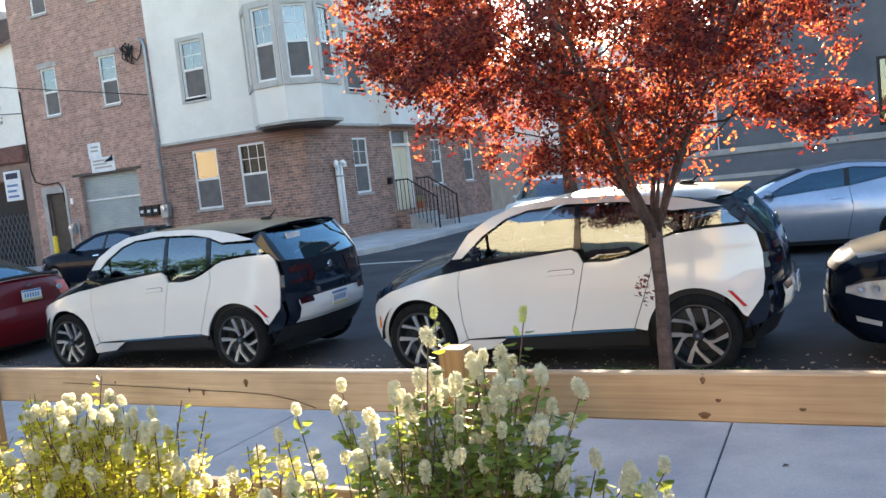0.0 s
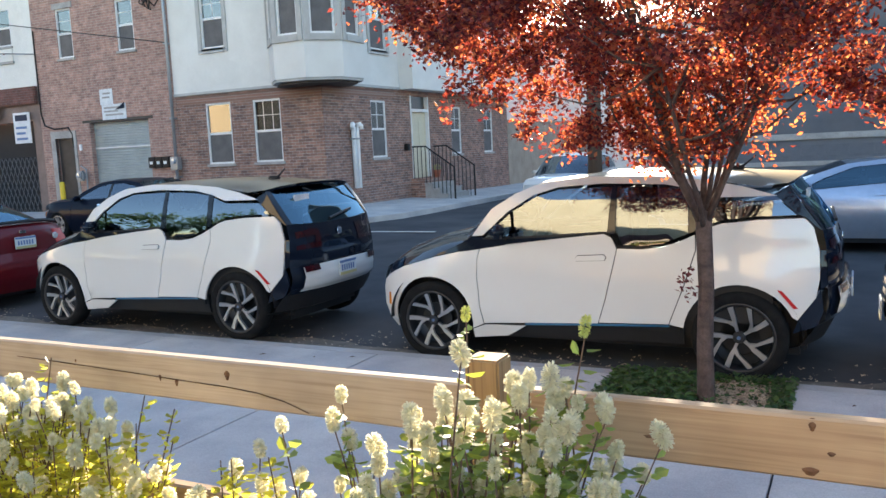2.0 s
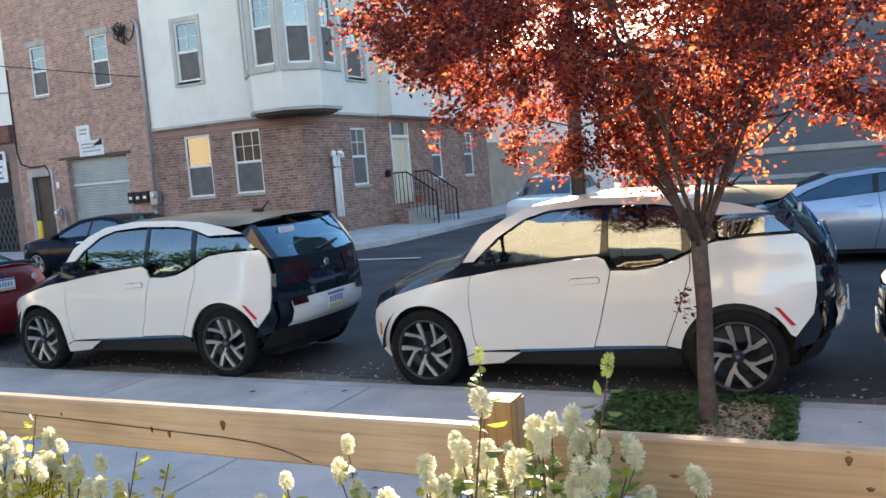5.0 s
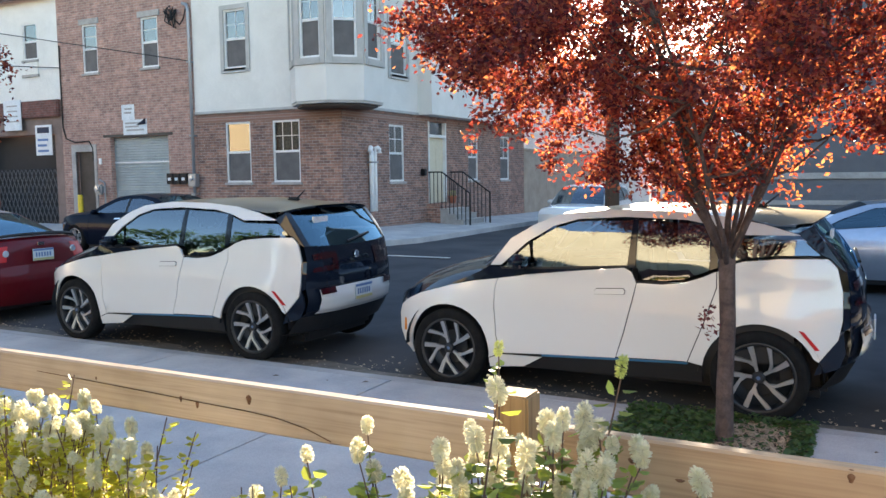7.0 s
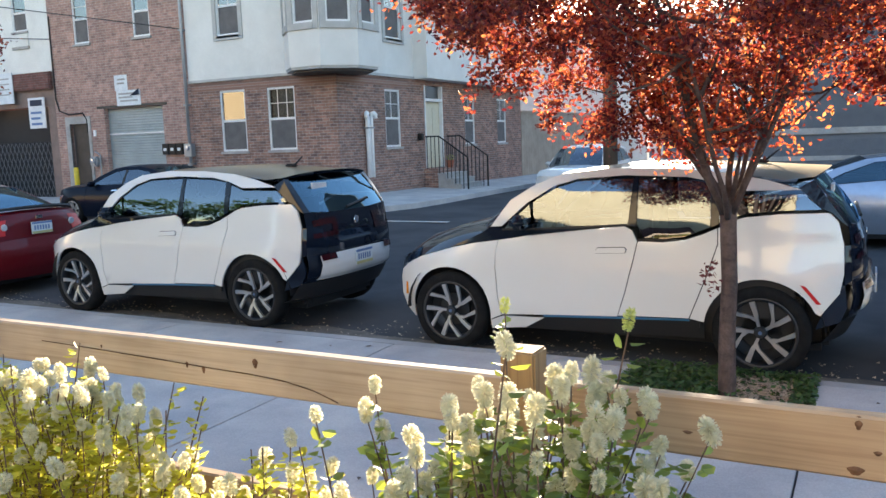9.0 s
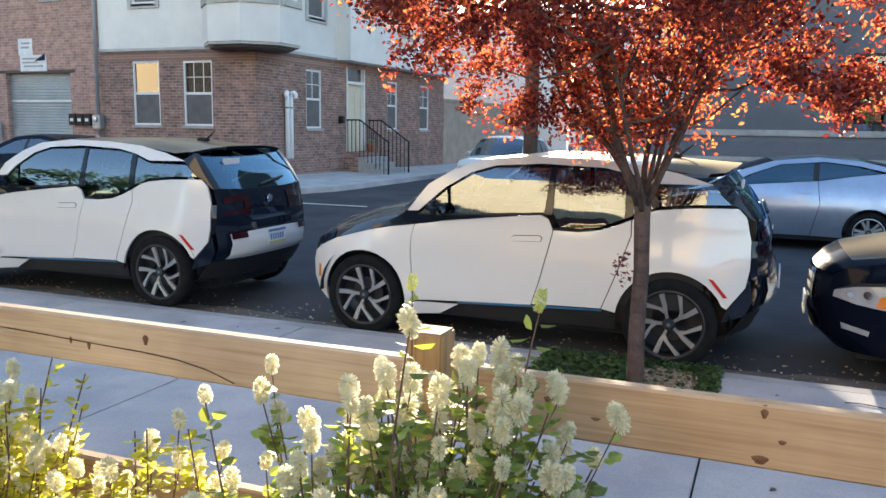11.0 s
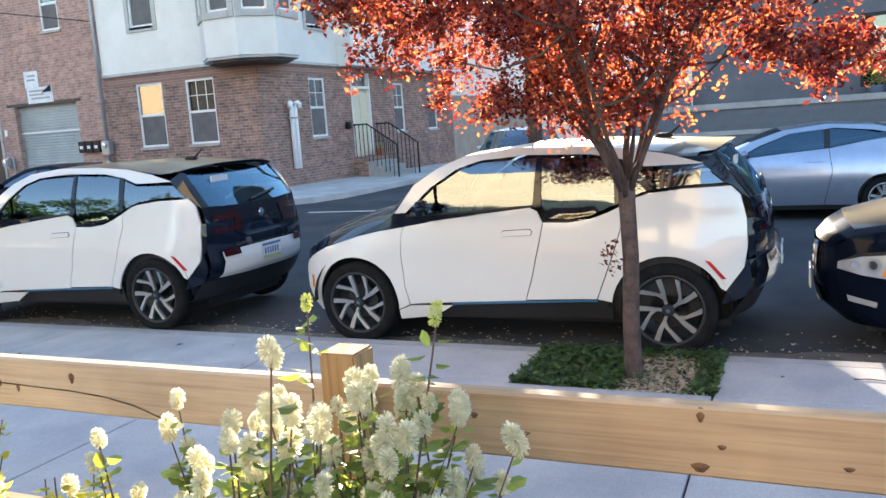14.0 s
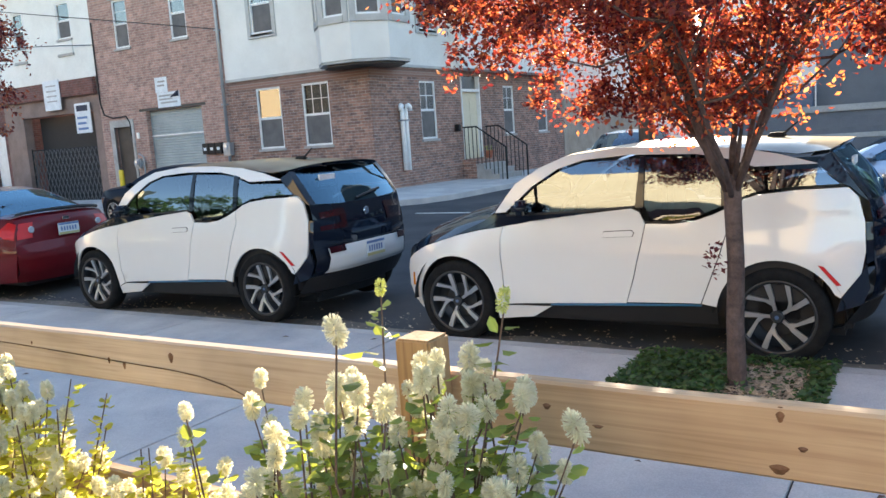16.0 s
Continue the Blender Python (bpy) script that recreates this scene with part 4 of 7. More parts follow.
def build_right_block():
    Y = 11.0
    h = thing("block_building", "blue-grey block building over a low wall with planters", "building")
    ops = [(4.5, 5.3, 1.95, 3.32), (5.36, 5.98, 1.95, 3.32), (6.12, 6.64, 1.95, 3.32), (6.72, 8.38, 1.85, 3.36), (8.85, 10.4, 1.85, 3.36), (10.7, 12.4, 1.85, 3.36)]
    part("upper_wall", wall_boxes(bmesh.new(), 0, Y + 0.9, 1.4, 30, 1.72, 10.0, ops, 0.35), BLOCK_UPPER, h)
    low = part("low_wall", box((-0.6, Y, -0.2), (30, Y + 0.5, 1.7)), BLOCK, h)
    part("terrace", box((-0.6, Y + 0.5, -0.2), (30, Y + 1.2, 1.66)), CONCRETE, h)
    part("ledge", box((-0.65, Y - 0.06, 1.70), (30, Y + 0.55, 1.82), 0.012), LEDGE, h, "pale stone ledge on the low wall")
    part("band", box((-0.63, Y - 0.035, 1.2), (30, Y - 0.002, 1.29), 0.008), LEDGE, low)
    # block courses, slightly proud
    one = finish("block", box((0.004, -0.012, 0.004), (0.416, -0.001, 0.196)), BLOCK)
    for r in range(7):
        z = 0.2 + 0.2 * r
        if 1.1 < z + 0.1 < 1.3:
            continue
        for i in range(36):
            part("block", one, None, low, at=pose(-0.58 + 0.42 * i + (0.21 if r % 2 else 0), Y, z))
    for a, b, c, d in ops:
        w = part("window", uv_box(uv_box(uv_box(uv_box(bmesh.new(), 0, Y + 0.9, a, a + 0.06, c, d, -0.1, -0.02), 0, Y + 0.9, b - 0.06, b, c, d, -0.1, -0.02), 0, Y + 0.9, a + 0.06, b - 0.06, d - 0.06, d, -0.1, -0.02), 0, Y + 0.9, a + 0.06, b - 0.06, c, c + 0.06, -0.1, -0.02), IRON, h, "black framed window")
        part("pane", uv_box(bmesh.new(), 0, Y + 0.9, a + 0.06, b - 0.06, c + 0.06, d - 0.06, -0.07, -0.06), GLASS_SHOP if a < 6.5 else GLASS_DARK, w)
        # dark sheet behind the pane, painted-in room shade
        part("room_shade_panel", uv_box(bmesh.new(), 0, Y + 0.9, a + 0.02, b - 0.02, c + 0.02, d - 0.02, -0.34, -0.3), ROOM_SHADE, w)
    rng = random.Random(12)
    # the two leftmost are added behind the tree to keep sun off the road
    for x0, x1 in ((-0.55, 0.415), (0.42, 1.38), (5.1, 5.95), (7.4, 8.28), (8.85, 9.6)):
        p = thing("planter", "blue-grey rectangular planter with green plants, leftmost two added to block sun", "planter", group="planters on the ledge")
        part("box", box((x0, Y + 0.58, 1.66), (x1, Y + 0.86, 2.27), 0.012), PLANTER, p)
        verts, faces = leaf_cloud(rng, 320, ((x0 + x1) / 2, Y + 0.72, 2.40 if x0 > 2 else 2.24), ((x1 - x0) / 2, 0.14, 0.17 if x0 > 2 else 0.08), 0.05)
        part("foliage", mesh_from("foliage", verts, faces, SHRUB_LEAF), None, p)


def build_terrace_pots():
    rng = random.Random(31)
    for x, r, h, m in ((4.75, 0.17, 0.3, PLANTER), (6.28, 0.2, 0.36, TERRACOTTA), (6.95, 0.22, 0.32, PLANTER), (8.62, 0.2, 0.34, TERRACOTTA)):
        pot = thing("flower_pot", "round pot with a leafy plant on the terrace ledge", "flower pot", (x, 11.72, 1.66), "pots on the terrace")
        part("pot", lathe([(0.0, 0.0), (r * 0.7, 0.0), (r * 0.95, h * 0.9), (r, h * 0.92), (r, h), (r * 0.85, h), (0.0, h * 0.9)], 20), m, pot, at=pose(0, 0, 0, 90))
        verts, faces = leaf_cloud(rng, 260, (0, 0, h + 0.3), (r * 1.2, r * 0.8, 0.36), 0.06)
        part("foliage", mesh_from("foliage", verts, faces, SHRUB_LEAF if x < 8 else GRASS_LEAF), None, pot)


def build_behind():
    h = thing("cream_building", "plain cream stucco building behind the planting bed", "building")
    part("wall", box((-8.5, -17.4, 3.2), (4.5, -17, 11)), STUCCO_CREAM, h)
    part("base_wall", box((-8.5, -17.38, -0.5), (4.5, -16.98, 3.2)), BRICK_DARK, h)
    n = thing("brick_building", "plain dark brick building beside the cream one", "building")
    part("wall", box((4.502, -17.4, -0.5), (26, -17, 3.4)), BRICK_DARK, n)
    q = thing("yellow_building", "plain yellow stucco building along the street", "building")
    part("wall", box((-62, -17.4, 3.0), (-27, -17, 10)), STUCCO_CREAM, q)
    part("base_wall", box((-62, -17.38, -0.5), (-27, -16.98, 3.0)), BRICK_DARK, q)
    rng = random.Random(77)
    for x, r in ((-25.0, 2.7), (-20.3, 2.3), (-15.8, 2.6), (-11.4, 2.2)):
        t = thing("tree", "dark green broad-leaved tree behind the planting bed", "tree", (x, -15.2, 0.1), "trees behind the bed")
        part("trunk", tube([(0, 0, 0), (0.05, 0, 1.2), (0, 0, 2.6), (0.1, 0.1, 4.5)], [0.2, 0.16, 0.13, 0.05], 10), BARK, t, smooth=True)
        verts, faces = [], []
        for _ in range(46):
            a, z = rng.uniform(0, 6.28), rng.uniform(-1, 1)
            q = r * 0.8 * math.sqrt(1 - z * z)
            v, f = leaf_cloud(rng, 60, (q * math.cos(a), 0.7 * q * math.sin(a), 4.3 + 2.6 * z), (0.9, 0.8, 0.8), 0.34)
            faces += [tuple(i + len(verts) for i in g) for g in f]
            verts += v
        part("crown", mesh_from("crown", verts, faces, GRASS_LEAF), None, t)["kind"] = "stuff"
    e = thing("end_walls", "plain brick walls closing the street far away", "building")
    part("wall", box((-60.3, -17, -0.5), (-60, 60, 9)), BRICK_PINK, e)
    part("wall", box((45, -17, -0.5), (45.3, 60, 9)), BRICK_PINK, e)
    part("wall", box((-30, 70, -0.5), (30, 70.4, 6)), STUCCO_WHITE, e)


def leaf_cloud(rng, n, c, r, size, up=0.3):
    """Small folded leaves filling an ellipsoid: vertices and faces."""
    verts, faces = [], []
    for i in range(n):
        while True:
            q = Vector((rng.uniform(-1, 1), rng.uniform(-1, 1), rng.uniform(-1, 1)))
            if q.length < 1:
                break
        p = Vector(c) + Vector((q.x * r[0], q.y * r[1], q.z * r[2]))
        one_leaf(rng, verts, faces, p, size * rng.uniform(0.65, 1.25), up)
    return verts, faces


def one_leaf(rng, verts, faces, p, s, up=0.3, wide=0.55):
    d = Vector((rng.gauss(0, 1), rng.gauss(0, 1), rng.gauss(up, 0.8))).normalized()
    e = d.cross(Vector((rng.gauss(0, 1), rng.gauss(0, 1), rng.gauss(0, 1)))).normalized()
    f = d.cross(e) * s * 0.12
    k = len(verts)
    verts += [p, p + d * s * 0.45 + e * s * wide * 0.5 + f, p + d * s, p + d * s * 0.45 - e * s * wide * 0.5 + f]
    faces += [(k, k + 1, k + 2), (k, k + 2, k + 3)]


build_ground()
build_near_pavement()
build_gutter()
build_tree_bed()
build_far_pavement()
build_corner_house()
build_garage_house()
build_white_house()
build_wires()
build_side_street_end()
build_right_block()
build_terrace_pots()
build_behind()

# ---- cars ----
from mathutils.geometry import delaunay_2d_cdt


def arc(cx, cz, r, a0, a1, n=14):
    return [(cx + r * math.cos(radians(a0 + (a1 - a0) * i / n)), cz + r * math.sin(radians(a0 + (a1 - a0) * i / n))) for i in range(n + 1)]


def inside(poly, x, z):
    c = False
    for (x1, z1), (x2, z2) in zip(poly, poly[1:] + poly[:1]):
        if (z1 > z) != (z2 > z) and x < (x2 - x1) * (z - z1) / (z2 - z1) + x1:
            c = not c
    return c


class Shape:
    """The side of a car body: half its width at a place along it (from the nose) and a height."""

    def __init__(self, length, width, belt, tumble, nose=(0.75, 0.30), tail=(0.65, 0.22), shoulder=0.62, sx=1.0, sz=1.0, bow=0.25, waist=0.0, flares=(), lean=0.05):
        self.lean = lean
        self.bow, self.waist, self.flares = bow, waist, flares
        self.length, self.width, self.belt, self.tumble, self.nose, self.tail, self.shoulder, self.sx, self.sz = length, width, belt, tumble, nose, tail, shoulder, sx, sz

    def half(self, x, z):
        w = self.width / 2
        f, r = max(0, (self.nose[0] - x) / self.nose[0]), max(0, (x - self.length + self.tail[0]) / self.tail[0])
        w *= 1 - self.nose[1] * f ** 2.6 - self.tail[1] * r ** 2.4
        if z < self.shoulder:
            w -= 0.07 * ((self.shoulder - z) / 0.4) ** 2
        else:
            w -= self.lean * min(1, (z - self.shoulder) / 0.4) ** 2
        w -= self.waist * math.exp(-(((z - 0.60) / 0.13) ** 2))
        for hub in self.flares:
            d = math.hypot(x - hub, z - 0.35)
            if d < 0.60:
                w += 0.02 * min(1.0, (0.60 - d) / 0.16)
        over = max(0, z - self.belt)
        return w - self.tumble * over - self.bow * over * over

    def place(self, x, y, z):
        return (x * self.sx, y, z * self.sz)


def side_panel(sh, poly, side, off=0.0, thick=0.02, step=0.09):
    """A side panel: a polygon in (x, z) laid on the body, with a turned-in edge."""
    edge = []
    for (x1, z1), (x2, z2) in zip(poly, poly[1:] + poly[:1]):
        n = max(1, int(math.hypot(x2 - x1, z2 - z1) / step))
        edge += [(x1 + (x2 - x1) * i / n, z1 + (z2 - z1) * i / n) for i in range(n)]
    pts = list(edge)
    xs, zs = [p[0] for p in poly], [p[1] for p in poly]
    z = min(zs) + step * 0.5
    while z < max(zs):
        x = min(xs) + step * 0.5
        while x < max(xs):
            if inside(poly, x, z) and min((x - p[0]) ** 2 + (z - p[1]) ** 2 for p in edge) > (step * 0.45) ** 2:
                pts.append((x, z))
            x += step
        z += step
    n = len(edge)
    vs, _, fs, *_ = delaunay_2d_cdt([Vector(p) for p in pts], [(i, (i + 1) % n) for i in range(n)], [list(range(n))], 1, 1e-6)
    bm = bmesh.new()
    top = [bm.verts.new(sh.place(p.x, side * (sh.half(p.x, p.y) + off), p.y)) for p in vs]
    for f in fs:
        try:
            bm.faces.new([top[i] for i in f])
        except ValueError:
            pass
    if thick:
        loops = [e for e in bm.edges if len(e.link_faces) == 1]
        ext = bmesh.ops.extrude_edge_only(bm, edges=loops)
        bmesh.ops.split_edges(bm, edges=loops)
        for v in ext["geom"]:
            if isinstance(v, bmesh.types.BMVert):
                v.co.y -= side * thick
    return bm


def loft(sh, rows, u0=-1.0, u1=1.0, n=16, off=0.0, power=3.0):
    """A skin across the car: rows of ((x, z) in the middle, (x, z) at the side edge)."""
    bm = bmesh.new()
    grid = []
    fine = []
    for (a, b), (c, d) in zip(rows, rows[1:]):
        for k in range(3):
            t = k / 3
            fine.append(((a[0] + (c[0] - a[0]) * t, a[1] + (c[1] - a[1]) * t), (b[0] + (d[0] - b[0]) * t, b[1] + (d[1] - b[1]) * t)))
    fine.append(rows[-1])
    for c, e in fine:
        w = sh.half(*e)
        row = []
        for i in range(n + 1):
            u = u0 + (u1 - u0) * i / n
            k = abs(u) ** power
            row.append(bm.verts.new(sh.place(c[0] + (e[0] - c[0]) * k, u * w, c[1] + (e[1] - c[1]) * k)))
        grid.append(row)
    for a, b in zip(grid, grid[1:]):
        for i in range(n):
            bm.faces.new((a[i], a[i + 1], b[i + 1], b[i]))
    if off:
        bmesh.ops.recalc_face_normals(bm, faces=bm.faces[:])
        bm.normal_update()
        cx = sum(v.co.x for v in bm.verts) / len(bm.verts)
        flip = 1 if sum((f.normal.x * (1 if cx > sh.length * sh.sx / 2 else -1) + f.normal.z) for f in bm.faces) > 0 else -1
        move = [(v, v.normal.copy()) for v in bm.verts]
        for v, nrm in move:
            v.co += nrm * off * flip
    return bm


def wheel_parts(parent, x, y, radius, rim_r, width, side, style, at_z=None):
    """A wheel: tyre, dark barrel, spokes, hub cap. It faces side (-1 is the -y side)."""
    w = part("wheel", lathe([(rim_r - 0.01, width * 0.42), (rim_r + 0.005, width * 0.5), ((rim_r + radius) / 2, width * 0.54), (radius - 0.015, width * 0.48), (radius, width * 0.36), (radius, -width * 0.36), (radius - 0.015, -width * 0.48), (rim_r, -width * 0.5)], 48), RUBBER, parent, "black rubber tyre on its wheel", True, at=pose(x, y, at_z if at_z is not None else radius, 0, 0, 0 if side > 0 else 180))
    part("rim", lathe([(rim_r + 0.004, width * 0.47), (rim_r - 0.012, width * 0.5), (rim_r - 0.02, width * 0.44), (rim_r - 0.03, 0.0), (rim_r - 0.03, -width * 0.3), (0.0, -width * 0.28)], 48), ALLOY_DARK, w, "", True)
    part("brake_disc", lathe([(0.0, -0.02), (rim_r * 0.55, -0.02), (rim_r * 0.55, -0.04)], 32), ALLOY_DARK, w)
    n = {"turbine": 10, "twin": 10, "five": 6}[style]
    for i in range(n):
        a = 2 * math.pi * (i // 2) / 5
        R = rim_r - 0.014
        if style == "turbine":
            # each hub arm runs straight to the rim; a second blade bends away from it
            if i % 2:
                path = ((R * 0.36, a - 0.02, 0.011, -0.018), (R * 0.52, a - 0.2, 0.015, -0.012), (R, a - 0.66, 0.018, 0.0))
            else:
                path = ((0.03, a, 0.010, -0.022), (R * 0.42, a + 0.04, 0.012, -0.016), (R * 0.55, a + 0.07, 0.016, -0.01), (R, a + 0.05, 0.02, 0.0))
        elif style == "twin":
            c = a + (0.2 if i % 2 else -0.2)
            path = ((0.035, c, 0.02, -0.025), (R * 0.5, c, 0.11 * R * 0.5 + 0.006, -0.012), (R, c, 0.095 * rim_r, 0.0))
        else:
            c = 2 * math.pi * i / n
            path = ((0.035, c, 0.02, -0.025), (R * 0.5, c, 0.15 * R + 0.006, -0.012), (R, c, 0.16 * rim_r, 0.0))
        bm, ring = bmesh.new(), []
        for r, c, hw, dy in path:
            m, t, yy = Vector((r * math.cos(c), 0, r * math.sin(c))), Vector((-math.sin(c), 0, math.cos(c))), width * 0.42 + dy
            ring.append([bm.verts.new(m + t * hw + Vector((0, yy, 0))), bm.verts.new(m - t * hw + Vector((0, yy, 0))), bm.verts.new(m - t * hw + Vector((0, yy - 0.025, 0))), bm.verts.new(m + t * hw + Vector((0, yy - 0.025, 0)))])
        for p, q in zip(ring, ring[1:]):
            for k in range(4):
                bm.faces.new((p[k], p[(k + 1) % 4], q[(k + 1) % 4], q[k]))
        bm.faces.new(ring[-1]), bm.faces.new(ring[0][::-1])
        part("spoke", bm, ALLOY_TURBINE if style == "turbine" else ALLOY, w)
    if style != "turbine":
        for i in range(5):
            a = 2 * math.pi * i / 5 + 0.63
            part("lug_nut", lathe([(0.0, width * 0.41), (0.011, width * 0.41), (0.013, width * 0.39), (0.013, width * 0.25)], 8), GREY_METAL, w, at=pose(0.062 * math.cos(a), 0, 0.062 * math.sin(a)))
    part("rim_lip", lathe([(rim_r + 0.006, width * 0.485), (rim_r, width * 0.52), (rim_r - 0.012, width * 0.49)], 48), ALLOY_DARK if style == "turbine" else ALLOY, w, "", True)
    part("hub_cap", lathe([(0.0, width * 0.43), (0.036, width * 0.43), (0.042, width * 0.40), (0.05, width * 0.2)], 20), ALLOY_DARK, w)
    part("hub_badge", lathe([(0.0, width * 0.437), (0.013, width * 0.437), (0.015, width * 0.43)], 16), BADGE_BLUE if style == "turbine" else CHROME, w)
    return w


def plate(parent, x, y, z, tilt=0.0, front=False, yellow=True):
    s = -1 if front else 1
    p = part("number_plate", box((-0.006, -0.155, -0.078), (0.006, 0.155, 0.078), 0.004), PLATE, parent, "pale number plate", at=pose(x, y, z, 0, tilt, 0))
    if yellow:
        part("plate_band", box((s * 0.0066, -0.15, -0.075), (s * 0.009, 0.15, -0.045)), PLATE_YELLOW, p)
        part("plate_band", box((s * 0.0066, -0.15, 0.05), (s * 0.009, 0.15, 0.075)), BLUE_INK, p)
    for k in range(6):
        part("text_bar", box((s * 0.0066, -0.118 + 0.041 * k, -0.028), (s * 0.009, -0.096 + 0.041 * k, 0.03)), BLUE_INK, p)


def mirror_parts(parent, x, y, z, side, material):
    m = part("side_mirror", box((x - 0.07, y, z - 0.055), (x + 0.05, y + side * 0.19, z + 0.06), 0.035), material, parent, smooth=True)
    part("mirror_glass", box((x + 0.048, y + side * 0.035, z - 0.035), (x + 0.054, y + side * 0.165, z + 0.04)), GLASS_DARK, m)
    part("stalk", box((x - 0.03, y - side * 0.1, z - 0.07), (x + 0.02, y + side * 0.02, z - 0.04), 0.01), TRIM_BLACK, m)


def seats_and_wheel(parent, xs, z, sx=1.0):
    for x in xs:
        for y in (-0.36, 0.36):
            bm = box((x * sx - 0.25, y - 0.24, z - 0.1), (x * sx + 0.25, y + 0.24, z + 0.05), 0.05)
            add_box(bm, (x * sx + 0.2, y - 0.23, z), (x * sx + 0.34, y + 0.23, z + 0.55), 0.05)
            add_box(bm, (x * sx + 0.25, y - 0.13, z + 0.57), (x * sx + 0.35, y + 0.13, z + 0.75), 0.04)
            part("seat", bm, SEAT, parent)
    bm = bmesh.new()
    pts = [(xs[0] * sx - 0.42 + 0.07 * math.sin(a), 0.36 * -1 + 0.18 * math.cos(a), z + 0.3 + 0.17 * math.sin(a)) for a in [2 * math.pi * i / 20 for i in range(21)]]
    part("steering_wheel", add_tube(bm, pts, 0.016, 6), TRIM_BLACK, parent)
    part("dashboard", box((xs[0] * sx - 0.95, -0.66, z - 0.1), (xs[0] * sx - 0.5, 0.66, z + 0.12), 0.06), TRIM_BLACK, parent)


def city_hatch(x0, y_mid, z0, label, turn=0.0):
    """The white two-tone electric hatchback, nose towards -x, 4.0 m long."""
    sh = Shape(4.0, 1.775, 1.08, 0.14, bow=0.26, waist=0.022, flares=(0.70, 3.27))
    car = thing("hatchback", label, "car", (x0, y_mid, z0), "white hatchbacks", turn=turn)
    W = CAR_WHITE
    archF, archR = arc(0.70, 0.35, 0.395, -12, 192, 18), arc(3.27, 0.35, 0.405, 25, 172, 16)
    fender = [(0.30, 0.26), (0.2, 0.34), (0.135, 0.46), (0.12, 0.60), (0.15, 0.68), (0.24, 0.745), (0.42, 0.825), (0.58, 0.87), (0.75, 0.918), (0.95, 0.958), (1.165, 0.985), (1.145, 0.9), (1.14, 0.75), (1.16, 0.5), (1.19, 0.345)] + [(1.085, 0.30)] + archF[1:]
    skirt = [(1.09, 0.215), (1.40, 0.245), (1.57, 0.343), (1.20, 0.338), (1.09, 0.295)]
    door = [(1.173, 0.987), (1.44, 1.03), (1.9, 1.085), (2.25, 1.12), (2.31, 1.09), (2.35, 1.005), (2.32, 0.85), (2.255, 0.6), (2.195, 0.40), (1.6, 0.372), (1.198, 0.35), (1.168, 0.5), (1.148, 0.75), (1.148, 0.9)]
    rear_door = [(2.358, 1.005), (2.42, 1.005), (2.55, 1.002), (2.71, 1.022), (2.85, 1.07), (2.952, 1.118), (2.955, 1.0), (2.885, 0.77), (2.755, 0.425), (2.203, 0.408), (2.263, 0.6), (2.328, 0.85)]
    quarter = [(2.96, 1.12), (3.05, 1.17), (3.14, 1.20), (3.4, 1.228), (3.71, 1.235), (3.77, 1.17), (3.81, 1.0), (3.815, 0.8), (3.79, 0.66), (3.67, 0.50)] + archR + [(2.763, 0.425), (2.893, 0.77), (2.963, 1.0)]
    rail = [(1.10, 1.10), (1.27, 1.325), (1.48, 1.45), (1.71, 1.535), (2.1, 1.575), (2.6, 1.565), (3.0, 1.53), (3.28, 1.475), (3.53, 1.40), (3.12, 1.395), (2.95, 1.455), (2.72, 1.50), (2.23, 1.518), (1.85, 1.495), (1.64, 1.435), (1.42, 1.30), (1.20, 1.105)]
    cowl = [(0.70, 0.91), (0.95, 0.962), (1.17, 0.989), (1.44, 1.034), (1.9, 1.089), (1.9, 1.115), (1.44, 1.09), (1.21, 1.085), (1.10, 1.10), (1.0, 1.04)]
    vent = [(1.215, 1.085), (1.47, 1.092), (1.435, 1.285)]
    glass_f = [(1.49, 1.092), (1.9, 1.118), (2.27, 1.14), (2.30, 1.30), (2.295, 1.49), (1.85, 1.475), (1.66, 1.42), (1.465, 1.305)]
    glass_r = [(2.345, 1.14), (2.40, 1.035), (2.55, 1.028), (2.71, 1.048), (2.9, 1.125), (2.89, 1.45), (2.72, 1.475), (2.345, 1.49)]
    glass_q = [(2.965, 1.16), (3.14, 1.225), (3.4, 1.252), (3.66, 1.258), (3.54, 1.365), (3.12, 1.37), (2.965, 1.425)]
    pillar_b = [(2.275, 1.125), (2.34, 1.12), (2.34, 1.50), (2.30, 1.50)]
    pillar_c = [(2.905, 1.125), (2.96, 1.15), (2.96, 1.45), (2.895, 1.47)]
    pillar_d = [(3.67, 1.26), (3.72, 1.24), (3.79, 1.17), (3.83, 1.14), (3.60, 1.47), (3.50, 1.41), (3.55, 1.37)]
    black_low = [(3.64, 0.40), (3.80, 0.45), (3.84, 0.56), (3.82, 0.72), (3.79, 0.655), (3.675, 0.495)]
    black_tail = [(3.815, 1.0), (3.86, 1.0), (3.865, 0.75), (3.82, 0.72), (3.82, 0.8)]
    sill_black = [(1.2, 0.22), (2.86, 0.26), (2.86, 0.41), (2.1, 0.39), (1.45, 0.33)]
    for s in (-1, 1):
        part("front_wing", side_panel(sh, fender, s), W, car, smooth=True)
        part("skirt", side_panel(sh, skirt, s, 0.004), W, car, smooth=True)
        d = part("front_door", side_panel(sh, door, s), W, car, smooth=True)
        part("handle_recess", side_panel(sh, [(2.026, 0.901), (2.262, 0.911), (2.274, 0.941), (2.252, 0.961), (2.036, 0.951), (2.016, 0.925)], s, 0.002, 0.003), TRIM_BLACK, d)
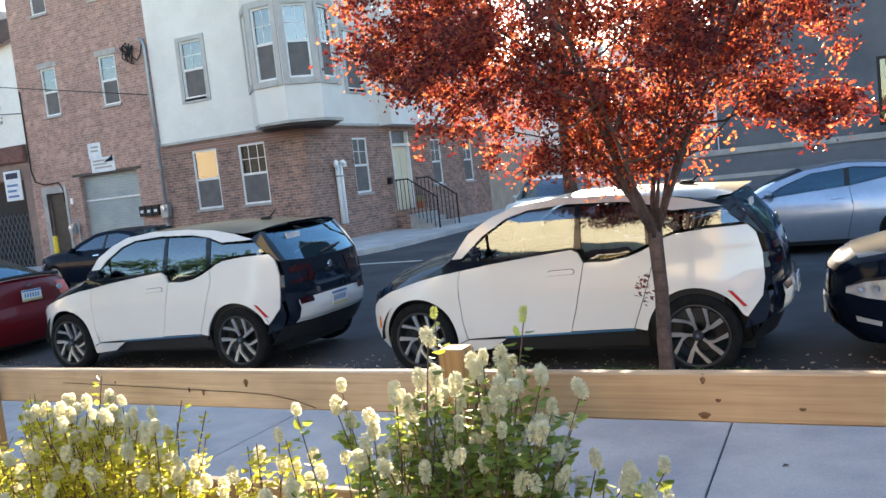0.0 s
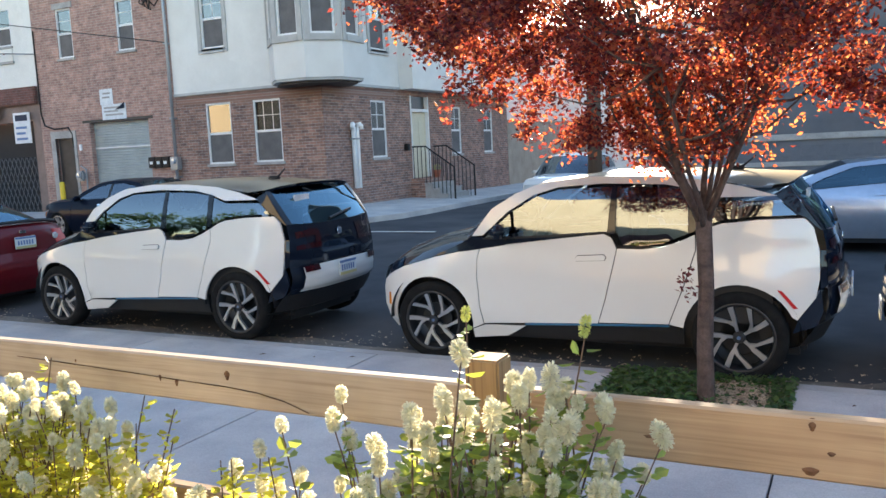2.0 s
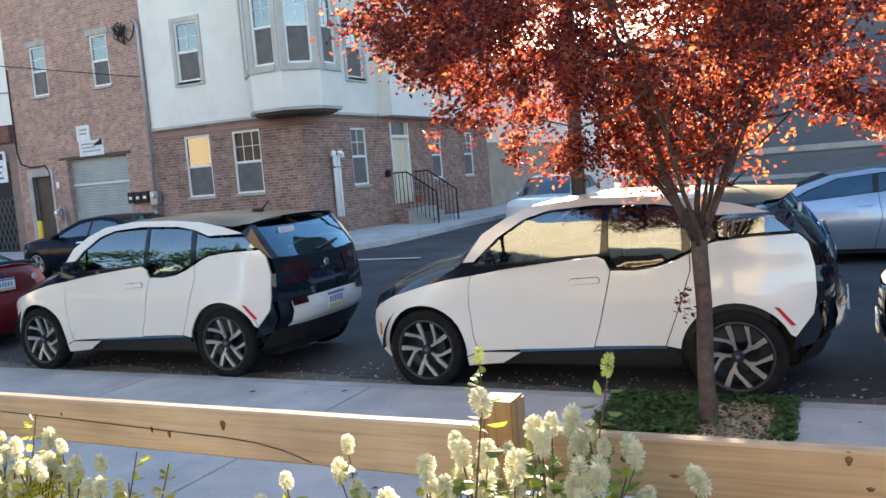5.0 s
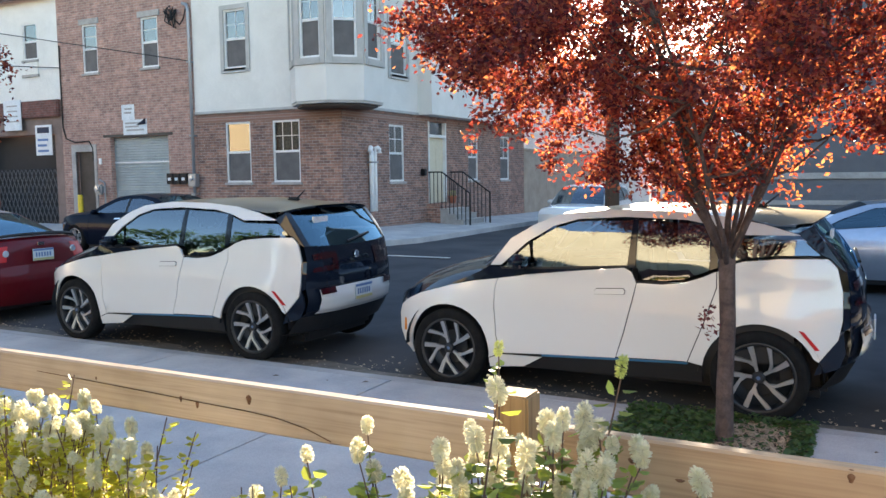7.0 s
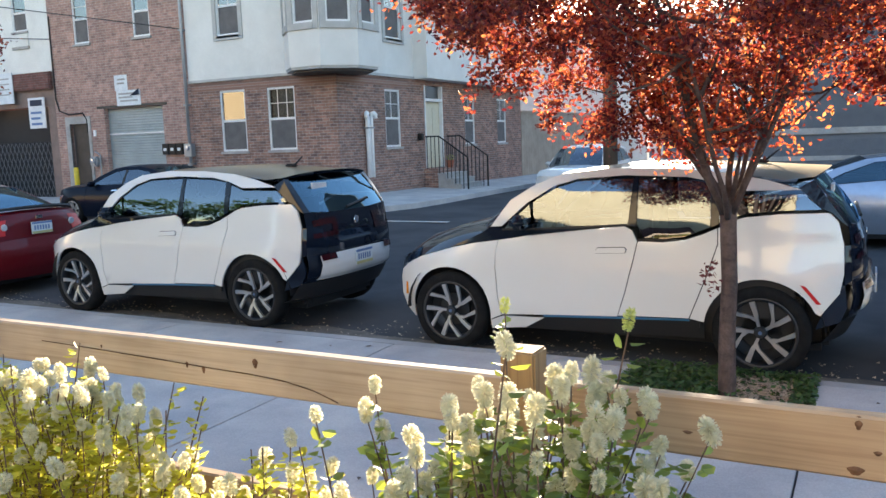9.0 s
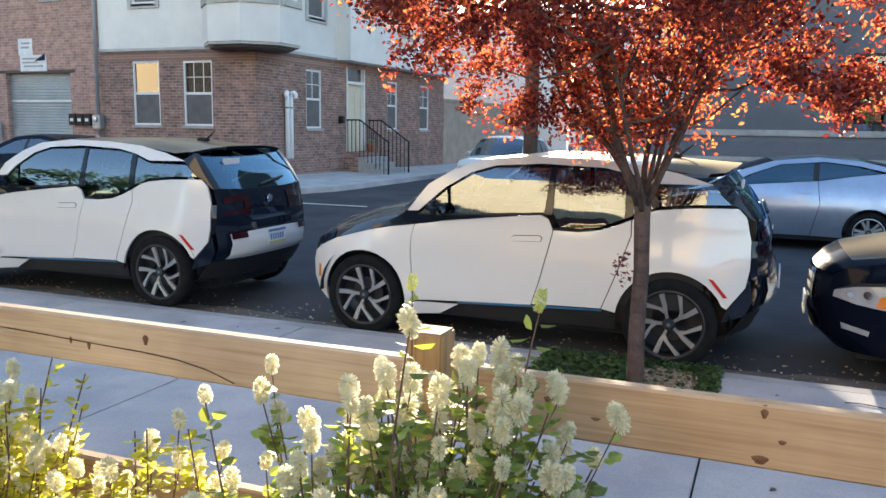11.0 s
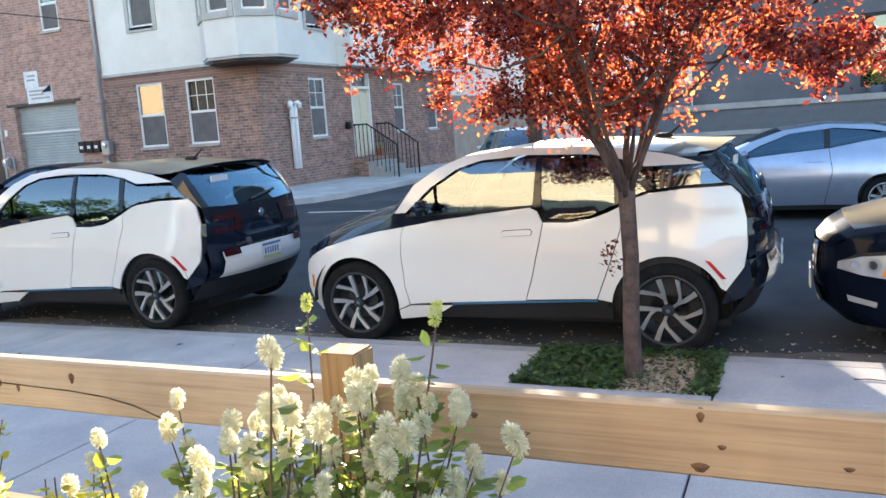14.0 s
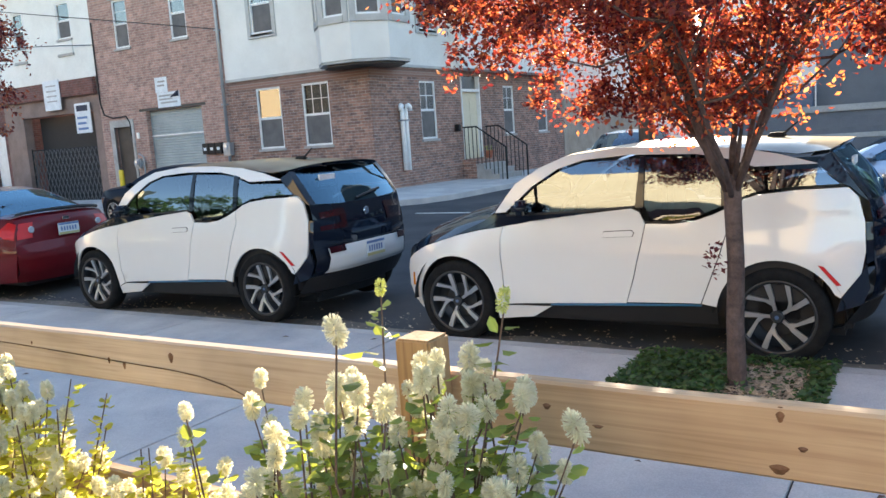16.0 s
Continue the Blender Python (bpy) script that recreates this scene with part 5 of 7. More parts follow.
        part("door_handle", side_panel(sh, [(2.03, 0.905), (2.26, 0.915), (2.27, 0.94), (2.25, 0.957), (2.04, 0.947), (2.02, 0.925)], s, 0.016, 0.015), W, d)
        part("rear_door", side_panel(sh, rear_door, s), W, car, smooth=True)
        q = part("rear_quarter", side_panel(sh, quarter, s), W, car, smooth=True)
        part("reflector", side_panel(sh, [(3.535, 0.725), (3.57, 0.715), (3.675, 0.585), (3.645, 0.585)], s, 0.006, 0.006), RED_LENS, q, "red side reflector")
        part("side_marker", side_panel(sh, [(0.20, 0.46), (0.235, 0.46), (0.225, 0.57), (0.20, 0.57)], s, 0.006, 0.006), AMBER_LENS, car)
        part("roof_rail", side_panel(sh, rail, s, 0.004), W, car, "white roof arch", smooth=True)
        for g in (vent, glass_f, glass_r, glass_q):
            part("side_window", side_panel(sh, g, s, -0.012, 0), GLASS_CAR, car, smooth=True)
        for g in (pillar_b, pillar_c, pillar_d, black_low, black_tail, cowl):
            part("black_pillar", side_panel(sh, g, s, -0.006), CAR_BLACK, car, smooth=True)
        part("window_trim", side_panel(sh, [(1.2, 1.07), (1.44, 1.076), (1.9, 1.1), (2.27, 1.125), (2.27, 1.14), (1.9, 1.117), (1.44, 1.09), (1.2, 1.084)], s, 0.0), TRIM_BLACK, car)
        part("sill", side_panel(sh, sill_black, s, -0.045), TRIM_BLACK, car)
        part("blue_sill", side_panel(sh, [(1.57, 0.352), (2.2, 0.382), (2.76, 0.405), (2.76, 0.418), (2.2, 0.398), (1.57, 0.368)], s, 0.006, 0.03), BLUE_TRIM, car, "blue sill strip")
        mirror_parts(car, 1.42, s * 0.885, 1.15, s, CAR_BLACK)
        wheel_parts(car, 0.70, s * 0.795, 0.348, 0.262, 0.165, s, "turbine")
        wheel_parts(car, 3.27, s * 0.80, 0.348, 0.262, 0.165, s, "turbine")
        for cx in (0.70, 3.27):
            bm = bmesh.new()
            pts = arc(cx, 0.35, 0.44, 0, 180, 14)
            rows = [[bm.verts.new((x, s * y, z)) for x, z in pts] for y in (0.62, 0.855)]
            for i in range(len(pts) - 1):
                bm.faces.new((rows[0][i], rows[0][i + 1], rows[1][i + 1], rows[1][i]))
            part("wheel_arch_liner", bm, TRIM_BLACK, car)
        part("headlight", loft(sh, [((0.02, 0.66), (0.14, 0.66)), ((0.08, 0.80), (0.20, 0.78))], s * 0.55, s * 0.93, 6, 0.008), CLEAR_LENS, car, "clear headlight")
        part("tail_light", loft(sh, [((3.91, 1.08), (3.845, 1.06)), ((3.93, 1.02), (3.855, 1.0))], s * 0.45, s * 0.9, 6, 0.01), SMOKED_LENS, car, "smoked red U-shaped tail light")
        part("tail_light", loft(sh, [((3.945, 0.95), (3.86, 0.93)), ((3.955, 0.90), (3.86, 0.89))], s * 0.45, s * 0.9, 6, 0.01), SMOKED_LENS, car, "smoked red U-shaped tail light")
        part("tail_light", loft(sh, [((3.93, 1.02), (3.855, 1.0)), ((3.945, 0.95), (3.86, 0.93))], s * 0.45, s * 0.55, 3, 0.01), SMOKED_LENS, car, "smoked red U-shaped tail light")
        part("bumper_light", loft(sh, [((3.995, 0.74), (3.90, 0.725)), ((4.01, 0.68), (3.91, 0.665))], s * 0.6, s * 0.86, 6, 0.012), SMOKED_LENS, car, "dark red bumper light")
    part("front_bumper", loft(sh, [((0.12, 0.22), (0.30, 0.25)), ((0.02, 0.35), (0.19, 0.35)), ((0.0, 0.5), (0.125, 0.5)), ((0.02, 0.66), (0.13, 0.65)), ((0.06, 0.77), (0.24, 0.74))], n=40, power=3.5, off=-0.004), W, car, smooth=True)
    part("bonnet", loft(sh, [((0.06, 0.775), (0.24, 0.745)), ((0.12, 0.86), (0.30, 0.78)), ((0.3, 0.97), (0.45, 0.838)), ((0.6, 1.065), (0.75, 0.922)), ((0.86, 1.125), (1.0, 0.97)), ((0.9, 1.13), (1.12, 1.03))], power=3.2), CAR_BLACK, car, "gloss black bonnet", smooth=True)
    part("kidney", loft(sh, [((0.0, 0.56), (0.13, 0.56)), ((0.03, 0.70), (0.14, 0.70))], -0.35, 0.35, 6, 0.008), CAR_BLACK, car)
    part("windscreen", loft(sh, [((0.86, 1.11), (1.07, 1.075)), ((1.15, 1.31), (1.25, 1.30)), ((1.45, 1.465), (1.48, 1.45)), ((1.66, 1.54), (1.71, 1.53))], power=2.6), GLASS_CAR, car, smooth=True)
    roof = part("roof", loft(sh, [((1.66, 1.545), (1.71, 1.535)), ((2.1, 1.592), (2.1, 1.575)), ((2.6, 1.598), (2.6, 1.565)), ((3.1, 1.575), (3.05, 1.52)), ((3.45, 1.55), (3.4, 1.47)), ((3.68, 1.535), (3.6, 1.49))], power=3.0), CAR_DUSTY, car, "dusty gloss black roof with rear spoiler", smooth=True)
    part("spoiler_lip", loft(sh, [((3.68, 1.535), (3.6, 1.49)), ((3.66, 1.505), (3.585, 1.465)), ((3.5, 1.50), (3.48, 1.45))]), CAR_BLACK, car)
    part("antenna", tube([(3.18, 0.0, 1.58), (3.30, 0, 1.68)], [0.012, 0.005], 6), TRIM_BLACK, roof)
    part("antenna_base", box((3.08, -0.03, 1.56), (3.22, 0.03, 1.605), 0.015), TRIM_BLACK, roof)
    part("rear_window", loft(sh, [((3.60, 1.50), (3.585, 1.465)), ((3.78, 1.30), (3.71, 1.32)), ((3.90, 1.13), (3.82, 1.16))], -0.9, 0.9), GLASS_REAR, car, smooth=True)
    for s in (-1, 1):
        part("rear_pillar", loft(sh, [((3.60, 1.50), (3.595, 1.475)), ((3.78, 1.30), (3.715, 1.32)), ((3.90, 1.13), (3.83, 1.15))], s * 0.9, s, 3, 0.002), CAR_BLACK, car, smooth=True)
    part("rear_wiper", tube([(3.90, -0.1, 1.16), (3.86, 0.35, 1.22)], 0.014, 6), TRIM_BLACK, car)
    part("window_sticker", box((3.70, -0.42, 1.30), (3.72, -0.18, 1.42)), PAPER, car, "white paper behind the rear window")
    tg = part("tailgate", loft(sh, [((3.90, 1.13), (3.83, 1.15)), ((3.945, 0.97), (3.86, 0.98)), ((3.96, 0.84), (3.865, 0.83)), ((3.965, 0.75), (3.865, 0.73))]), CAR_BLACK, car, "gloss black tailgate", smooth=True)
    part("badge", lathe([(0.0, 0.006), (0.03, 0.006), (0.04, 0.003), (0.042, 0.0)], 20), CHROME, tg, "small round plain badge", at=pose(3.945, 0, 1.02, 0, 0, -90))
    part("bumper_shell", loft(sh, [((3.965, 0.745), (3.865, 0.73)), ((3.975, 0.64), (3.875, 0.62)), ((3.965, 0.53), (3.85, 0.50)), ((3.93, 0.47), (3.80, 0.46))]), CAR_BLACK, car, smooth=True)
    part("rear_bumper", loft(sh, [((3.985, 0.735), (3.90, 0.715)), ((4.015, 0.64), (3.91, 0.62)), ((4.0, 0.53), (3.88, 0.52)), ((3.95, 0.48), (3.84, 0.485))], -0.86, 0.86), W, car, "white rear bumper", smooth=True)
    part("diffuser", loft(sh, [((3.93, 0.47), (3.80, 0.46)), ((3.85, 0.30), (3.68, 0.30)), ((3.6, 0.22), (3.5, 0.25))]), TRIM_BLACK, car)
    plate(car, 4.02, 0.0, 0.645)
    part("underbody", box((0.18, -0.6, 0.17), (3.72, 0.6, 0.80), 0.05), TRIM_BLACK, car)
    part("cabin_floor", box((0.95, -0.78, 0.3), (3.55, 0.78, 0.62), 0.02), TRIM_BLACK, car)
    part("door_lining", box((1.25, -0.83, 0.45), (3.5, -0.79, 1.02), 0.01), TRIM_BLACK, car)
    part("door_lining", box((1.25, 0.79, 0.45), (3.5, 0.83, 1.02), 0.01), TRIM_BLACK, car)
    seats_and_wheel(car, (1.95, 2.75), 0.72)
    part("mirror_stem", box((1.42, -0.1, 1.34), (1.45, 0.1, 1.40), 0.01), TRIM_BLACK, car)
    return car


def body_car(x0, y_mid, z0, label, paint, spec, name="car", group="", turn=0.0, rear_plate=False, front_plate=False, style="twin", bonnet=None):
    """A car from a table of side panels and skins."""
    sh = Shape(spec["length"], spec["width"], spec["belt"], spec["tumble"], spec.get("nose", (0.8, 0.28)), spec.get("tail", (0.7, 0.2)), 0.6, spec.get("sx", 1.0), spec.get("sz", 1.0), lean=spec.get("lean", 0.11))
    car = thing(name, label, "car", (x0, y_mid, z0), group, turn=turn)
    sx, sz = sh.sx, sh.sz
    for s in (-1, 1):
        for nm, poly in spec["panels"]:
            part(nm, side_panel(sh, poly, s), paint, car, smooth=True)
        for poly in spec["glass"]:
            part("side_window", side_panel(sh, poly, s, -0.012, 0), spec.get("pane", GLASS_CAR), car, smooth=True)
        for poly in spec["black"]:
            part("black_trim", side_panel(sh, poly, s, -0.008), TRIM_BLACK, car)
        for nm, rows, u0, u1, m in spec["lamps"]:
            part(nm, loft(sh, rows, s * u0, s * u1, 6, 0.01), m, car)
        for poly, m, nm in spec.get("side_lamps", ()):
            part(nm, side_panel(sh, poly, s, 0.008 if m is CLEAR_LENS or m is RED_LENS else 0.016 if m is CHROME else 0.012, 0.01), m, car)
        for x in spec["hubs"]:
            r = spec["tyre"]
            wheel_parts(car, x * sx, s * (sh.width / 2 - 0.12), r, spec["rim"], 0.2, s, style)
            bm = bmesh.new()
            pts = arc(x * sx, r, r + 0.08, 0, 180, 12)
            rows = [[bm.verts.new((px, s * y, pz)) for px, pz in pts] for y in (0.55, sh.width / 2 - 0.05)]
            for i in range(len(pts) - 1):
                bm.faces.new((rows[0][i], rows[0][i + 1], rows[1][i + 1], rows[1][i]))
            part("wheel_arch_liner", bm, TRIM_BLACK, car)
        mx, mz = spec["mirror"]
        mirror_parts(car, mx * sx, s * (sh.half(mx, mz) + 0.02), mz * sz, s, paint)
        hx, hz = spec["handle"]
        part("door_handle", side_panel(sh, [(hx, hz), (hx + 0.2, hz + 0.008), (hx + 0.2, hz + 0.04), (hx, hz + 0.032)], s, 0.02, 0.02), CHROME if spec.get("chrome") else paint, car)
    for nm, rows, m in spec["skins"]:
        if nm == "bonnet" and bonnet:
            # dust lies on the flat of the bonnet; its nose and edges stay shiny
            part("bonnet_nose", loft(sh, rows[:3]), paint, car, smooth=True)
            for s in (-1, 1):
                part("bonnet_edge", loft(sh, rows[2:], s * 0.86, s, 4), paint, car, smooth=True)
            part("bonnet", loft(sh, rows[2:], -0.86, 0.86), bonnet, car, "dusty black bonnet", smooth=True)
            continue
        part(nm, loft(sh, rows), paint if m is None else m, car, smooth=True)
    L = spec["length"] * sx
    part("underbody", box((0.25, -0.58, 0.17), (L - 0.25, 0.58, 0.72 * sz), 0.05), TRIM_BLACK, car)
    part("cabin_floor", box((L * 0.27, -sh.width / 2 + 0.1, 0.3), (L * 0.78, sh.width / 2 - 0.1, 0.6 * sz), 0.02), TRIM_BLACK, car)
    seats_and_wheel(car, spec["seats"], 0.55 * sz + 0.05, sx)
    if rear_plate:
        for s in (-1, 1):
            part("tail_light", side_panel(sh, [(4.40, 0.90), (4.55, 0.83), (4.715, 0.80), (4.69, 1.0), (4.56, 1.03)], s, 0.006, 0.006), RED_LENS, car, "red wrap-round tail light")
            part("lamp_bowl", lathe([(0.0, 0.012), (0.036, 0.012), (0.045, 0.0)], 18), CLEAR_LENS, car, at=pose(4.765 * sx, s * 0.50, 0.92 * sz, 0, 0, -90))
        sp = part("boot_spoiler", loft(sh, [((4.56, 1.16), (4.5, 1.12)), ((4.74, 1.175), (4.62, 1.135)), ((4.75, 1.15), (4.63, 1.11)), ((4.60, 1.125), (4.52, 1.085))]), TRIM_BLACK, car, "dark boot spoiler")
        part("badge", box((4.775 * sx, -0.05, 1.0), (4.785 * sx, 0.05, 1.04), 0.004), CHROME, car)
        plate(car, (spec["length"] - 0.035) * sx, 0, spec["plate_z"] * sz)
    if front_plate:
        plate(car, -0.06, 0, 0.47, 0, True)
    return car


def sedan_spec(sx=1.0, sz=1.0, width=1.83, chrome=True):
    aF, aR = arc(0.95, 0.33, 0.375, -15, 195, 16), arc(3.73, 0.33, 0.375, -15, 195, 16)
    return dict(
        length=4.86, width=width, belt=1.0, tumble=0.42, sx=sx, sz=sz, nose=(1.0, 0.5), tail=(0.8, 0.2), hubs=(0.95, 3.73), tyre=0.33, rim=0.215, mirror=(1.72, 1.03), handle=(2.35, 0.86), seats=(2.2, 3.1), plate_z=0.88, chrome=chrome,
        panels=[
            ("front_wing", [(0.42, 0.24), (0.22, 0.35), (0.12, 0.48), (0.08, 0.62), (0.10, 0.76), (0.20, 0.835), (0.5, 0.90), (1.0, 0.945), (1.44, 0.973), (1.45, 0.6), (1.40, 0.22)] + aF),
            ("front_door", [(1.45, 0.966), (2.1, 0.998), (2.615, 1.02), (2.62, 0.6), (2.60, 0.22), (1.408, 0.22), (1.458, 0.6)]),
            ("rear_door", [(2.623, 1.02), (3.2, 1.042), (3.62, 1.058), (3.55, 0.8), (3.36, 0.66), (3.32, 0.5), (3.30, 0.22), (2.608, 0.22), (2.628, 0.6)]),
            ("rear_quarter", [(3.63, 1.058), (4.2, 1.078), (4.60, 1.07), (4.72, 0.95), (4.76, 0.6), (4.66, 0.26), (4.4, 0.24)] + aR + [(3.31, 0.22), (3.328, 0.5), (3.368, 0.66), (3.558, 0.8)]),
            ("roof_frame", [(1.38, 0.97), (1.75, 1.205), (2.15, 1.372), (2.5, 1.43), (3.0, 1.44), (3.47, 1.372), (3.95, 1.19), (4.23, 1.085), (3.77, 1.065), (3.63, 1.20), (3.36, 1.315), (2.95, 1.375), (2.5, 1.365), (2.2, 1.305), (1.86, 1.155), (1.56, 0.985)]),
        ],
        glass=[[(1.57, 0.99), (2.60, 1.03), (2.60, 1.36), (2.5, 1.36), (2.2, 1.30), (1.87, 1.15)], [(2.66, 1.03), (3.70, 1.07), (3.62, 1.19), (3.36, 1.305), (2.97, 1.365), (2.66, 1.365)]],
        black=[[(2.595, 1.02), (2.665, 1.02), (2.665, 1.38), (2.595, 1.38)], [(1.35, 0.17), (3.35, 0.17), (3.35, 0.235), (1.35, 0.235)]],
        skins=[
            ("front_bumper", [((0.14, 0.2), (0.42, 0.24)), ((0.0, 0.32), (0.22, 0.35)), ((-0.04, 0.5), (0.12, 0.48)), ((-0.03, 0.64), (0.08, 0.62)), ((-0.02, 0.77), (0.10, 0.765))], None),
            ("bonnet", [((-0.02, 0.77), (0.10, 0.765)), ((0.05, 0.85), (0.14, 0.80)), ((0.16, 0.92), (0.24, 0.845)), ((0.5, 0.995), (0.55, 0.906)), ((0.91, 1.03), (1.0, 0.948)), ((1.22, 1.045), (1.4, 0.975))], None),
            ("windscreen", [((1.22, 1.04), (1.4, 0.98)), ((1.62, 1.26), (1.76, 1.205)), ((2.02, 1.425), (2.15, 1.372))], GLASS_CAR),
            ("roof", [((2.02, 1.425), (2.15, 1.374)), ((2.5, 1.47), (2.5, 1.432)), ((3.0, 1.465), (3.0, 1.442)), ((3.4, 1.41), (3.47, 1.374))], None),
            ("rear_window", [((3.4, 1.41), (3.47, 1.37)), ((3.8, 1.27), (3.95, 1.19)), ((4.13, 1.115), (4.22, 1.085))], GLASS_REAR),
            ("boot_lid", [((4.13, 1.115), (4.22, 1.085)), ((4.45, 1.12), (4.45, 1.08)), ((4.70, 1.11), (4.61, 1.07)), ((4.77, 1.0), (4.70, 0.97)), ((4.80, 0.76), (4.75, 0.72))], None),
            ("rear_bumper", [((4.80, 0.76), (4.75, 0.72)), ((4.86, 0.6), (4.77, 0.58)), ((4.85, 0.4), (4.74, 0.38)), ((4.76, 0.24), (4.65, 0.25))], None),
        ],
        lamps=[
            ("tail_light", [((4.76, 1.02), (4.69, 1.0)), ((4.79, 0.82), (4.73, 0.80))], 0.70, 0.97, RED_LENS),
            ("grille", [((-0.04, 0.54), (0.10, 0.54)), ((-0.03, 0.64), (0.08, 0.62)), ((-0.02, 0.75), (0.10, 0.745))], 0.0, 0.55, TRIM_BLACK),
            ("grille_bar", [((-0.05, 0.57), (0.09, 0.57)), ((-0.048, 0.60), (0.085, 0.60))], 0.0, 0.55, CHROME),
            ("grille_bar", [((-0.044, 0.65), (0.07, 0.65)), ((-0.042, 0.675), (0.07, 0.675))], 0.0, 0.58, CHROME),
            ("grille_bar", [((-0.036, 0.725), (0.085, 0.73)), ((-0.032, 0.765), (0.085, 0.765))], 0.0, 0.66, CHROME),
            ("grille_edge", [((-0.05, 0.54), (0.085, 0.54)), ((-0.044, 0.64), (0.07, 0.62)), ((-0.032, 0.76), (0.085, 0.76))], 0.54, 0.6, CHROME),
            ("lower_grille", [((-0.005, 0.32), (0.22, 0.35)), ((-0.03, 0.43), (0.15, 0.43))], 0.0, 0.55, TRIM_BLACK),
        ],
        side_lamps=[
            ([(0.175, 0.395), (0.34, 0.375), (0.345, 0.412), (0.165, 0.437)], CLEAR_LENS, "fog_light"),
            ([(0.105, 0.61), (0.11, 0.655), (0.24, 0.725), (0.42, 0.755), (0.64, 0.765), (0.54, 0.68), (0.43, 0.575), (0.25, 0.585)], CLEAR_LENS, "headlight"),
            (arc(0.21, 0.645, 0.034, 0, 330, 11), GREY_METAL, "lamp_bowl"), (arc(0.21, 0.645, 0.02, 0, 330, 11), CHROME, "bulb"),
            (arc(0.315, 0.66, 0.048, 0, 330, 11), GREY_METAL, "lamp_bowl"), (arc(0.315, 0.66, 0.028, 0, 330, 11), CHROME, "bulb"), ([(0.12, 0.662), (0.24, 0.728), (0.42, 0.758), (0.62, 0.764), (0.44, 0.74), (0.25, 0.708)], TRIM_BLACK, "lamp_edge"),
            ([(0.365, 0.59), (0.425, 0.585), (0.53, 0.685), (0.60, 0.75), (0.47, 0.685), (0.39, 0.66)], AMBER_LENS, "turn_light"),
        ],
    )


def coupe_spec():
    aF, aR = arc(0.88, 0.30, 0.345, -15, 195, 16), arc(3.33, 0.30, 0.35, -15, 195, 16)
